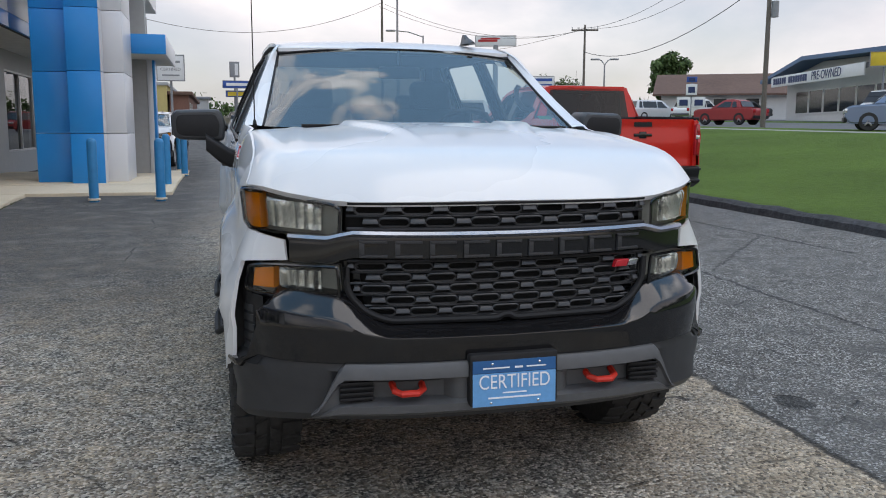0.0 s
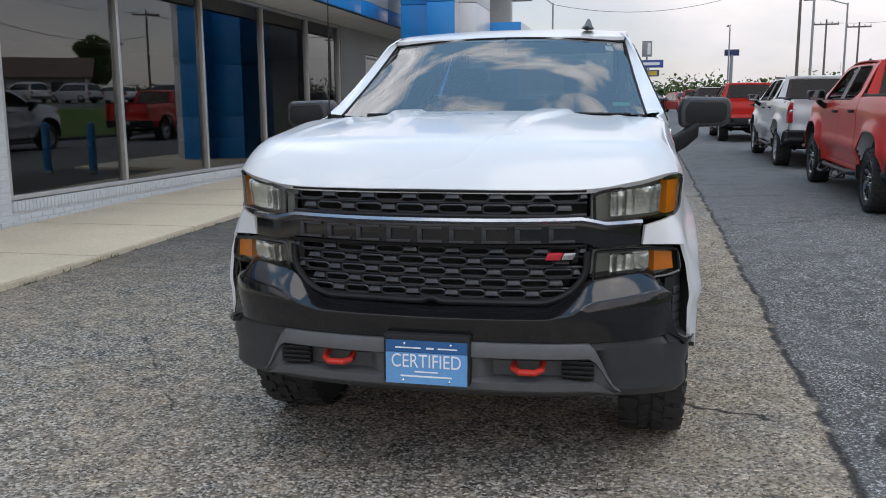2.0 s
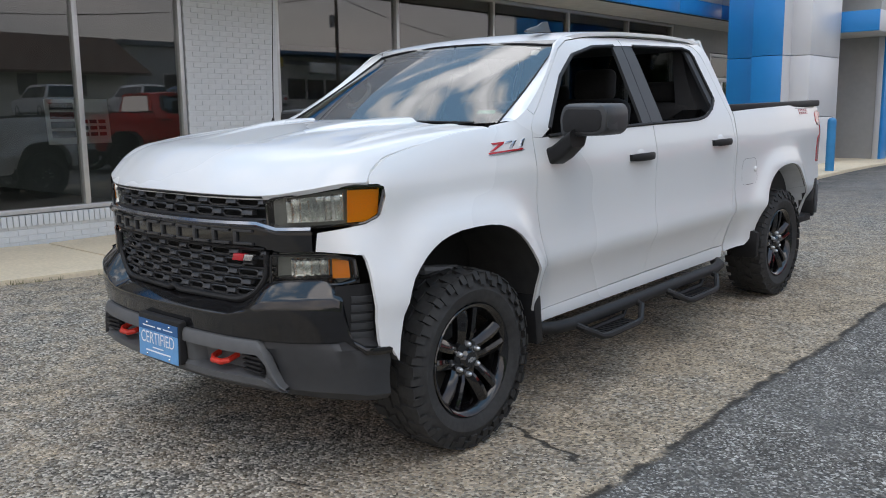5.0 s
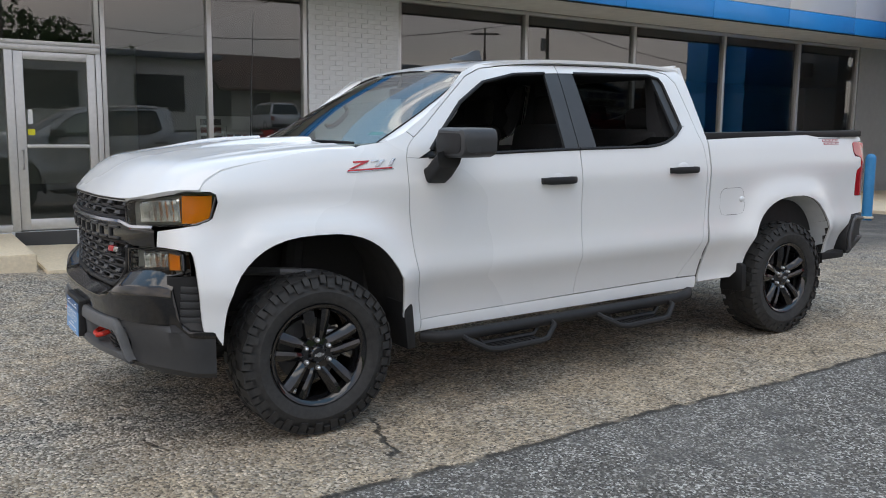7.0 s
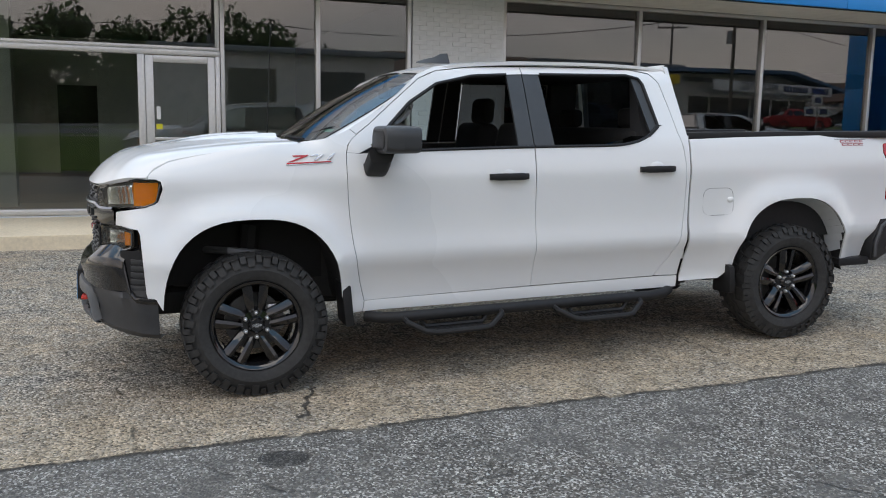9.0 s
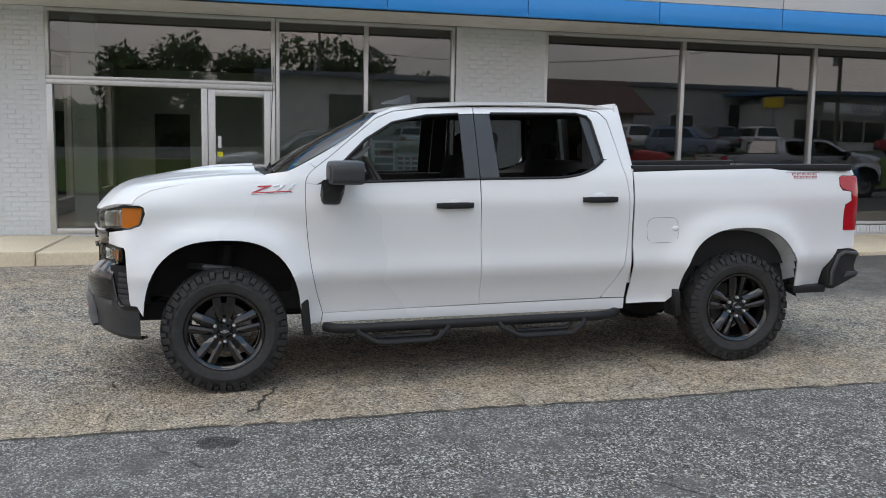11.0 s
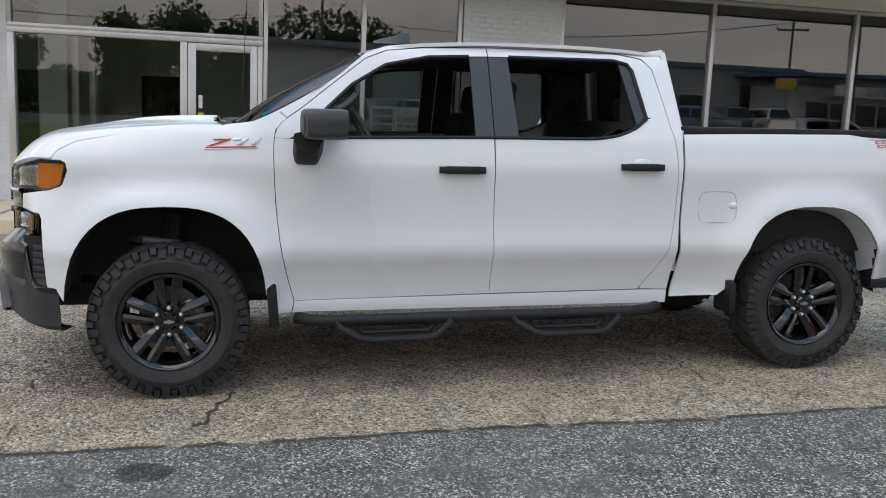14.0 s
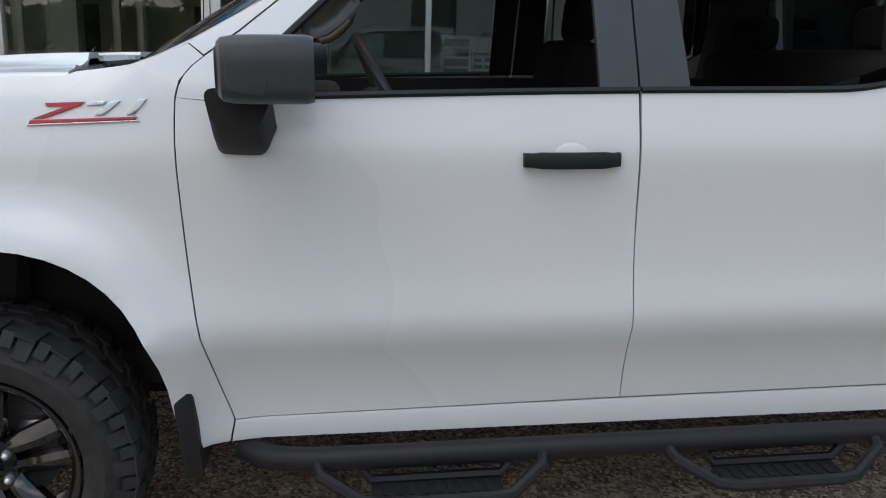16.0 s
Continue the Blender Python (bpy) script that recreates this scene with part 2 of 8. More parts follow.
RUBBER = noisy(material("tyre_rubber", (0.029, 0.0285, 0.028), 0.75), 40, 0.4, bump=0.25, bump_scale=120, big=5, dist=0.003)
UNDERBODY = noisy(material("underbody", (0.012, 0.012, 0.012), 0.8), 8, 0.3)
LINER = noisy(material("wheel_liner", (0.04, 0.039, 0.038), 0.85), 14, 0.3, bump=0.2, bump_scale=60)
GALVANISED = noisy(material("primed_steel", (0.5, 0.52, 0.53), 0.5), 10, 0.12, bump=0.1, bump_scale=40)
STEEL = noisy(material("brushed_steel", (0.45, 0.45, 0.46), 0.35, metal=0.9), 30, 0.15)
DISC = noisy(material("dull_steel", (0.13, 0.13, 0.13), 0.45, metal=0.5), 30, 0.2)
NUT = material("bright_nut", (0.62, 0.63, 0.64), 0.35, metal=0.8)
PLATE_WHITE = material("plate_white", (0.85, 0.87, 0.9), 0.4)
STICKER_TEAL = noisy(material("sticker_teal", (0.12, 0.5, 0.42), 0.5), 200, 0.2)
CHROME = material("chrome", (0.75, 0.76, 0.78), 0.08, metal=1.0)
DARK_CHROME = material("dark_chrome", (0.34, 0.35, 0.38), 0.16, metal=0.9)
RIM_BLACK = noisy(material("gloss_black_rim", (0.006, 0.006, 0.007), 0.1, coat=0.6), 10, 0.2)
AMBER = material("amber_lens", (0.85, 0.26, 0.01), 0.12, coat=0.8)
RED_LENS = material("red_lens", (0.45, 0.012, 0.02), 0.1, coat=0.9)
LAMP_BACK = noisy(material("lamp_reflector", (0.74, 0.75, 0.73), 0.2, metal=0.9), 60, 0.35, bump=0.5, bump_scale=90, dist=0.004)
LAMP_DARK = noisy(material("lamp_bezel", (0.20, 0.205, 0.19), 0.4), 30, 0.2)
BADGE_RED = material("badge_red", (0.5, 0.02, 0.03), 0.25, coat=0.5)
HOOK_RED = noisy(material("hook_red", (0.62, 0.035, 0.02), 0.4), 20, 0.1)
BADGE_SILVER = material("badge_silver", (0.55, 0.56, 0.58), 0.2, metal=0.9)
SEAT = noisy(material("black_cloth", (0.02, 0.02, 0.021), 0.9), 60, 0.25)
CABIN = noisy(material("cabin_plastic", (0.035, 0.035, 0.037), 0.6), 20, 0.15)

CABIN_GREY = noisy(material("light_grey_cabin_plastic", (0.24, 0.245, 0.25), 0.6), 30, 0.1)


def glass(name, tint, dark, rough=0.0):
    """Thin glass: clear to the tint given, with a mirror layer that grows towards grazing angles."""
    m = bpy.data.materials.new(name)
    m.use_nodes = True
    nt = m.node_tree
    nt.nodes.clear()
    out = nt.nodes.new("ShaderNodeOutputMaterial")
    t = nt.nodes.new("ShaderNodeBsdfTransparent")
    t.inputs["Color"].default_value = (*tint, 1)
    g = nt.nodes.new("ShaderNodeBsdfGlossy")
    g.inputs["Roughness"].default_value = rough
    fr = nt.nodes.new("ShaderNodeFresnel")
    fr.inputs["IOR"].default_value = dark
    mix = nt.nodes.new("ShaderNodeMixShader")
    nt.links.new(fr.outputs["Fac"], mix.inputs["Fac"])
    nt.links.new(t.outputs["BSDF"], mix.inputs[1])
    nt.links.new(g.outputs["BSDF"], mix.inputs[2])
    nt.links.new(mix.outputs["Shader"], out.inputs["Surface"])
    return m


WINDSHIELD = glass("windshield_glass", (0.60, 0.69, 0.66), 2.9)
SIDE_GLASS = glass("side_glass", (0.54, 0.65, 0.65), 1.5)
TINT_GLASS = glass("tinted_glass", (0.10, 0.11, 0.11), 1.55)
LENS = glass("clear_lens", (0.9, 0.91, 0.88), 1.45)
SHOP_GLASS = glass("shop_glass", (0.72, 0.76, 0.71), 2.2)


# ---- materials of the place ----
def ground_material():
    """Chip-seal by the building, sandy strip, and a smoother bluish lane past the seam at x = 3.36, with cracks and stains."""
    m = material("chip_seal_and_asphalt", (0.1, 0.1, 0.1), 0.9, spec=0.3)
    nt = m.node_tree
    b = nt.nodes["Principled BSDF"]
    N, Lk = nt.nodes.new, nt.links.new
    co = N("ShaderNodeTexCoord")
    sep = N("ShaderNodeSeparateXYZ")
    Lk(co.outputs["Object"], sep.inputs[0])

    def tex(scale, detail=6, rough=0.55, kind="ShaderNodeTexNoise"):
        t = N(kind)
        t.inputs["Scale"].default_value = scale
        if kind == "ShaderNodeTexNoise":
            t.inputs["Detail"].default_value = detail
            t.inputs["Roughness"].default_value = rough
        Lk(co.outputs["Object"], t.inputs["Vector"])
        return t

    def span(src, a, c0, c1, d):
        r = N("ShaderNodeMapRange")
        r.inputs["From Min"].default_value, r.inputs["From Max"].default_value = a, c0
        r.inputs["To Min"].default_value, r.inputs["To Max"].default_value = c1, d
        Lk(src, r.inputs["Value"])
        return r.outputs["Result"]

    def calc(op, a, c):
        k = N("ShaderNodeMath")
        k.operation = op
        for i, v in enumerate((a, c)):
            if isinstance(v, (int, float)):
                k.inputs[i].default_value = v
            else:
                Lk(v, k.inputs[i])
        return k.outputs[0]

    def mix(fac, a, c):
        k = N("ShaderNodeMix")
        k.data_type = "RGBA"
        if isinstance(fac, (int, float)):
            k.inputs[0].default_value = fac
        else:
            Lk(fac, k.inputs[0])
        for i, v in ((6, a), (7, c)):
            if isinstance(v, tuple):
                k.inputs[i].default_value = (*v, 1)
            else:
                Lk(v, k.inputs[i])
        return k.outputs[2]
    wob = tex(0.9, 4)
    wob2 = tex(6.0, 3)
    xw = calc("ADD", calc("ADD", sep.outputs["X"], calc("MULTIPLY", calc("SUBTRACT", wob.outputs["Fac"], 0.5), 0.16)), calc("MULTIPLY", calc("SUBTRACT", wob2.outputs["Fac"], 0.5), 0.07))
    lane = span(xw, 3.345, 3.375, 0.0, 1.0)
    # stones
    vor = tex(80.0, kind="ShaderNodeTexVoronoi")
    grains = N("ShaderNodeSeparateColor")
    Lk(vor.outputs["Color"], grains.inputs[0])
    stone = N("ShaderNodeValToRGB")
    cr = stone.color_ramp
    cr.elements[0].position, cr.elements[0].color = 0.0, (0.026, 0.024, 0.021, 1)
    cr.elements[1].position, cr.elements[1].color = 1.0, (0.60, 0.55, 0.475, 1)
    e = cr.elements.new(0.42)
    e.color = (0.135, 0.126, 0.112, 1)
    e = cr.elements.new(0.75)
    e.color = (0.31, 0.288, 0.252, 1)
    Lk(grains.outputs[0], stone.inputs["Fac"])
    vor2 = tex(100.0, kind="ShaderNodeTexVoronoi")
    g2 = N("ShaderNodeSeparateColor")
    Lk(vor2.outputs["Color"], g2.inputs[0])
    fine = N("ShaderNodeValToRGB")
    cr = fine.color_ramp
    cr.elements[0].position, cr.elements[0].color = 0.0, (0.020, 0.020, 0.020, 1)
    cr.elements[1].position, cr.elements[1].color = 1.0, (0.52, 0.505, 0.475, 1)
    e = cr.elements.new(0.55)
    e.color = (0.078, 0.075, 0.071, 1)
    e = cr.elements.new(0.80)
    e.color = (0.215, 0.206, 0.192, 1)
    Lk(g2.outputs[0], fine.inputs["Fac"])
    big = tex(0.55, 5, 0.6)
    mid = tex(2.4, 6, 0.6)
    # sand washed up beside the seam and in patches
    sandy = calc("MULTIPLY", calc("MULTIPLY", span(xw, 2.0, 2.75, 0.0, 1.0), span(mid.outputs["Fac"], 0.34, 0.58, 0.5, 1.0)), 0.75)
    blot = tex(5.5, 7, 0.68)
    sandy2 = calc("MULTIPLY", span(calc("ADD", calc("MULTIPLY", big.outputs["Fac"], 0.5), calc("MULTIPLY", blot.outputs["Fac"], 0.5)), 0.40, 0.60, 0.0, 1.0), 0.7)
    chip = mix(calc("MAXIMUM", sandy, sandy2), stone.outputs["Color"], mix(grains.outputs[1], (0.062, 0.046, 0.031), (0.50, 0.390, 0.268)))
    worn = mix(span(big.outputs["Fac"], 0.4, 0.62, 0.0, 0.35), fine.outputs["Color"], (0.150, 0.147, 0.142))
    patch = mix(span(mid.outputs["Fac"], 0.53, 0.66, 0.0, 0.75), worn, (0.078, 0.077, 0.076))
    col = mix(lane, chip, mix(0.22, patch, mix(grains.outputs[2], (0.04, 0.033, 0.026), (0.24, 0.21, 0.165))))
    # uneven wear: darker and lighter blotches over the whole lot
    tone = N("ShaderNodeVectorMath")
    tone.operation = "SCALE"
    Lk(col, tone.inputs[0])
    Lk(span(blot.outputs["Fac"], 0.30, 0.70, 0.92, 1.62), tone.inputs["Scale"])
    col = tone.outputs[0]
    # past the first stretch the lot is smoother and greyer
    far = span(sep.outputs["Y"], 9.0, 15.0, 0.0, 0.75)
    col = mix(far, col, mix(span(mid.outputs["Fac"], 0.35, 0.7, 0.0, 1.0), (0.115, 0.115, 0.116), (0.185, 0.184, 0.18)))
    # between the walk and the truck's rear the lot has an older, smooth and dark surface with dusty patches
    ys = calc("ADD", sep.outputs["Y"], calc("MULTIPLY", calc("SUBTRACT", big.outputs["Fac"], 0.5), 3.5))
    smooth = calc("MULTIPLY", calc("MULTIPLY", span(ys, 5.0, 8.0, 0.0, 0.8), span(xw, 0.7, 0.1, 0.0, 1.0)), span(mid.outputs["Fac"], 0.30, 0.50, 0.7, 1.0))
    dust = mix(span(mid.outputs["Fac"], 0.45, 0.68, 0.0, 1.0), (0.070, 0.067, 0.064), (0.165, 0.152, 0.136))
    col = mix(smooth, col, dust)
    # seam and cracks
    seam = calc("MULTIPLY", span(xw, 3.325, 3.345, 0.0, 1.0), span(xw, 3.362, 3.385, 1.0, 0.0))
    seam = calc("MULTIPLY", seam, span(wob2.outputs["Fac"], 0.35, 0.5, 0.35, 1.0))
    crk = N("ShaderNodeTexVoronoi")
    crk.feature = "DISTANCE_TO_EDGE"
    crk.inputs["Scale"].default_value = 0.31
    warp = N("ShaderNodeMix")
    warp.data_type = "VECTOR"
    warp.inputs[0].default_value = 0.22
    Lk(co.outputs["Object"], warp.inputs[4])
    wobc = tex(1.3, 5)
    Lk(wobc.outputs["Color"], warp.inputs[5])
    Lk(warp.outputs[1], crk.inputs["Vector"])
    line = calc("MULTIPLY", span(crk.outputs["Distance"], 0.0, 0.0035, 1.0, 0.0), span(mid.outputs["Fac"], 0.52, 0.62, 0.0, 0.75))
    stain = tex(1.1, 3, 0.4)
    spots = calc("MULTIPLY", span(stain.outputs["Fac"], 0.70, 0.78, 0.0, 0.4), 1.0)
    # single cracks and a filled patch: along x and y, half width, strength
    ragged = calc("MULTIPLY", calc("SUBTRACT", tex(9.0, 4).outputs["Fac"], 0.5), 0.16)

    def crack(x0, y0, x1, y1, half, strength):
        """A ragged dark line from one point to another."""
        lx, ly = x1 - x0, y1 - y0
        ll = math.hypot(lx, ly)
        dx, dy = calc("SUBTRACT", sep.outputs["X"], x0), calc("SUBTRACT", sep.outputs["Y"], y0)
        along = calc("ADD", calc("MULTIPLY", dx, lx / ll), calc("MULTIPLY", dy, ly / ll))
        off = calc("ABSOLUTE", calc("ADD", calc("ADD", calc("MULTIPLY", dx, -ly / ll), calc("MULTIPLY", dy, lx / ll)), ragged), 0.0)
        ends = calc("MULTIPLY", span(along, -0.03, 0.03, 0.0, 1.0), span(along, ll - 0.05, ll + 0.03, 1.0, 0.0))
        return calc("MULTIPLY", calc("MULTIPLY", span(off, half * 0.4, half, 1.0, 0.0), ends), strength)
    lines = calc("MAXIMUM", crack(2.60, 3.83, 3.13, 3.65, 0.018, 0.85), crack(2.20, 6.57, 2.86, 6.52, 0.010, 0.7))
    lines = calc("MAXIMUM", lines, crack(5.2, 4.6, 5.2, 8.6, 0.030, 0.7))
    lines = calc("MAXIMUM", lines, calc("MAXIMUM", calc("MAXIMUM", crack(7.0, 12.9, 7.5, 7.6, 0.035, 0.7), crack(2.6, 12.38, 4.6, 12.9, 0.03, 0.6)), calc("MAXIMUM", crack(3.5, 9.85, 4.5, 10.3, 0.022, 0.6), crack(5.3, 7.0, 7.4, 9.2, 0.025, 0.5))))
    ex, ey = calc("DIVIDE", calc("SUBTRACT", sep.outputs["X"], 3.63), 0.10), calc("DIVIDE", calc("SUBTRACT", sep.outputs["Y"], 3.49), 0.13)
    oval = calc("ADD", calc("ADD", calc("MULTIPLY", ex, ex), calc("MULTIPLY", ey, ey)), calc("MULTIPLY", ragged, 6.0))
    lines = calc("MAXIMUM", lines, span(oval, 0.7, 1.1, 0.75, 0.0))
    dark = calc("MAXIMUM", calc("MAXIMUM", calc("MULTIPLY", seam, 0.85), calc("MAXIMUM", line, lines)), spots)
    col = mix(dark, col, (0.022, 0.022, 0.022))
    Lk(col, b.inputs["Base Color"])
    bump = N("ShaderNodeBump")
    bump.inputs["Strength"].default_value = 0.9
    bump.inputs["Distance"].default_value = 0.010
    h = calc("ADD", calc("MULTIPLY", calc("SUBTRACT", 1.0, vor.outputs["Distance"]), 1.0), calc("MULTIPLY", dark, -2.5))
    Lk(h, bump.inputs["Height"])
    Lk(bump.outputs["Normal"], b.inputs["Normal"])
    return m


ASPHALT = ground_material()
CONCRETE = noisy(material("sidewalk_concrete", (0.68, 0.575, 0.425), 0.85, spec=0.3), 30, 0.16, bump=0.25, bump_scale=90, big=0.8, dist=0.004)
KERB_STONE = noisy(material("kerb_asphalt", (0.06, 0.06, 0.062), 0.95, spec=0.2), 14, 0.5, bump=0.9, bump_scale=22, big=2, dist=0.03)
BRICK_PAINT = noisy(material("painted_brick", (0.62, 0.64, 0.65), 0.55), 18, 0.07, bump=0.35, bump_scale=60, big=0.9, dist=0.004)
WALL_GREY = noisy(material("painted_block_wall", (0.40, 0.40, 0.39), 0.65), 8, 0.08, bump=0.2, bump_scale=40)
STRIPE_BLUE = noisy(material("blue_panel", (0.002, 0.25, 0.64), 0.35, coat=0.12), 2, 0.05)
PANEL_WHITE = noisy(material("white_panel", (0.66, 0.67, 0.69), 0.35, metal=0.15), 2, 0.04)
SOFFIT = noisy(material("soffit_boards", (0.62, 0.61, 0.58), 0.7), 5, 0.14, bump=0.2, bump_scale=30)
ALUMINIUM = noisy(material("window_aluminium", (0.58, 0.58, 0.57), 0.38, metal=0.65), 20, 0.08)
DARK_FRAME = noisy(material("dark_window_rebate", (0.05, 0.05, 0.05), 0.6), 20, 0.1)
INTERIOR = noisy(material("hall_wall", (0.56, 0.59, 0.55), 0.8), 3, 0.15)
# darker copy of the hall wall: the showroom's dimness is put into the colour
SHOW_WALL_DIM = noisy(material("showroom_wall_dimmed", (0.16, 0.165, 0.165), 0.8), 3, 0.15)
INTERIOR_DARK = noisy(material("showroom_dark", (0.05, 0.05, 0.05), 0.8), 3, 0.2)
SHOW_FLOOR = noisy(material("showroom_floor", (0.22, 0.21, 0.20), 0.35), 4, 0.1)
GRASS = noisy(material("lawn", (0.088, 0.142, 0.024), 0.9, spec=0.2), 9, 0.35, bump=0.9, bump_scale=55, big=0.35, dist=0.04)
BOLLARD_BLUE = noisy(material("bollard_blue", (0.02, 0.22, 0.46), 0.45), 9, 0.15, rough=0.1)


def gz(x, y):
    """Height of the ground."""
    z = -0.025 + 0.02 * (min(y, 20.0) - 3.5) + 0.0125 * max(0.0, min(y, 90.0) - 20.0)
    z -= 0.32 * sstep(17, 31, y) * sstep(4.0, -0.5, x) * (1 - sstep(40, 58, y))
    z += 0.17 * sstep(0.5, -2.6, x) * sstep(5.5, 1.5, y) * sstep(-14, -6, y)
    return z


def lot_edge(y):
    """Where the grass begins, at the right of the lot."""
    return 8.55 + 0.35 * sstep(16, 6, y) + 5.5 * sstep(4, -8, y)


def bank(x, y):
    """Height of the lawn above the lot."""
    d = x - lot_edge(y)
    return gz(x, y) + 0.12 + 0.85 * sstep(0.2, 13.0, d) + 0.45 * sstep(12, 40, d)


# ground: one sheet to the horizon
def axis_steps(lo, mid0, mid1, hi, fine):
    out, v = [], mid0
    while v < mid1:
        out.append(v)
        v += fine
    k, s = mid1, fine
    while k < hi:
        out.append(k)
        s *= 1.35
        k += s
    out.append(hi)
    k, s = mid0, fine
    while True:
        s *= 1.35
        k -= s
        if k < lo:
            break
        out.insert(0, k)
    return [lo] + out


gx_, gy_ = axis_steps(-900, -6, 12, 900, 0.6), axis_steps(-900, -6, 30, 1500, 0.7)
bm = bmesh.new()
gv = [[bm.verts.new((x, y, gz(x, y))) for y in gy_] for x in gx_]
for i in range(len(gx_) - 1):
    for j in range(len(gy_) - 1):
        bm.faces.new((gv[i][j], gv[i + 1][j], gv[i + 1][j + 1], gv[i][j + 1]))
tagged(part("ground", bm, ASPHALT), "grey chip-seal and asphalt parking lot with a sandy seam", "parking lot", kind="structure")

# lawn with its rough kerb
ys_l = [y for y in axis_steps(-60, -8, 40, 90, 1.2)]
ds_l = [0.0, 0.12, 0.4, 0.9, 1.6, 2.6, 4, 6, 8, 10.5, 13]
bm = bmesh.new()
lv = [[bm.verts.new((lot_edge(y) + 0.10 + d, y, bank(lot_edge(y) + d, y) - (0.05 if d == 0 else 0) + 0.02 * noise.noise(Vector((d, y, 0))))) for y in ys_l] for d in ds_l]
for i in range(len(ds_l) - 1):
    for j in range(len(ys_l) - 1):
        bm.faces.new((lv[i][j], lv[i + 1][j], lv[i + 1][j + 1], lv[i][j + 1]))
tagged(part("lawn", bm, GRASS), "mown green grass bank beside the lot", "lawn", kind="structure")
bm = bmesh.new()
rows = []
for y in [lerp(-30, 60, i / 400) for i in range(401)]:
    e = lot_edge(y) + 0.03 * noise.noise(Vector((y * 2, 1, 0)))
    h = 0.135 + 0.03 * noise.noise(Vector((y * 1.7, 5, 0)))
    w = 0.03 * noise.noise(Vector((y * 2.3, 9, 0)))
    rows.append([bm.verts.new((e + dx, y, gz(e, y) + dz)) for dx, dz in ((-0.10 + w, -0.02), (-0.07 + w, h * 0.7), (0.02 + w, h), (0.16, h), (0.22, h * 0.4))])
for r0, r1 in zip(rows, rows[1:]):
    for i in range(4):
        bm.faces.new((r0[i], r0[i + 1], r1[i + 1], r1[i]))
tagged(part("kerb", bm, KERB_STONE), "crumbling dark asphalt kerb along the grass", "kerb", kind="structure")

# ---- building ----
WX = -4.74
WT = 3.46


def flat(name, x0, x1, y0, y1, z0, z1, mat, label="", cat="", bevel=0.0, parent=None, kind="structure"):
    bm = bmesh.new()
    box(bm, x0, x1, y0, y1, z0, z1, bevel)
    ob = part(name, bm, mat, parent)
    return tagged(ob, label, cat, kind=kind) if parent is None else ob


# sidewalks: slabs with joints
SW_X = -2.62


def slab(y0, y1, top0, top1, xe):
    bm = bmesh.new()
    vs = box(bm, WX + 0.002, xe, y0 + 0.006, y1 - 0.006, 0, 1, 0)
    for v in vs:
        t = (v.co.y - y0) / (y1 - y0)
        v.co.z = lerp(top0, top1, t) if v.co.z > 0.5 else gz(xe, v.co.y) - 0.12
    bmesh.ops.bevel(bm, geom=[e for e in bm.edges], offset=0.012, segments=2, affect="EDGES")
    return bm


walk_low = tagged(empty("sidewalk_low"), "tan concrete sidewalk slabs along the shop front", "sidewalk", kind="structure")
walk_top = lambda y: gz(SW_X, max(y, 5.5)) + 0.055
y = 2.95
while y < 15.4:
    y1 = y + 1.83
    part("slab", slab(y, y1, max(walk_top(y), gz(SW_X, y) + 0.03), max(walk_top(y1), gz(SW_X, y1) + 0.03), SW_X + 0.05), CONCRETE, walk_low)
    y = y1
while y < 24:
    y1 = y + 1.83
    part("slab", slab(y, y1, walk_top(y), walk_top(y1), -0.15), CONCRETE, walk_low)
    y = y1
walk_up = tagged(empty("sidewalk_high"), "raised tan concrete walk before the entrance", "sidewalk", kind="structure")
y = 2.90
while y > -14:
    part("slab", slab(y - 1.83, y, 0.255, 0.265, SW_X - 0.10), CONCRETE, walk_up)
    y -= 1.83

# weeds along the foot of the low walk
rnd = random.Random(31)
vs, fc = [], []
yw = 3.0
while yw < 15.2:
    yw += rnd.uniform(0.03, 0.45)
    for _ in range(rnd.randint(5, 26)):
        x, yb = SW_X + 0.055 + rnd.uniform(0.0, 0.035), yw + rnd.gauss(0, 0.05)
        h, a = rnd.uniform(0.012, 0.055), rnd.uniform(0, 6.28)
        dx, dy, lx, ly = 0.004 * math.cos(a), 0.004 * math.sin(a), rnd.gauss(0.008, 0.012), rnd.gauss(0, 0.016)
        z = gz(x, yb) - 0.004
        k = len(vs)
        vs += [(x - dx, yb - dy, z), (x + dx, yb + dy, z), (x + lx, yb + ly, z + h)]
        fc.append((k, k + 1, k + 2))
me = bpy.data.meshes.new("weeds")
me.from_pydata(vs, [], fc)
me.materials.append(noisy(material("dry_weeds", (0.10, 0.105, 0.035), 0.8), 20, 0.4))
tagged(new("weeds", me), "short dry weeds along the walk's edge", "weeds", kind="stuff")

# wall pieces behind the bricks
wall = tagged(empty("wall_front"), "white painted brick shop front", "wall", kind="structure")


def wall_piece(y0, y1, z0, z1):
    bm = bmesh.new()
    box(bm, WX - 0.22, WX - 0.008, y0, y1, z0, z1)
    part("wall_core", bm, BRICK_PAINT, wall)


BRICK_SPANS = [(0.0, 0.80, -0.2, WT), (6.70, 8.13, -0.2, WT), (3.97, 6.70, -0.2, 0.40), (8.13, 19.72, -0.2, 0.40)]
for s in BRICK_SPANS:
    wall_piece(*s)
wall_piece(0.80, 3.97, -0.2, 0.275)
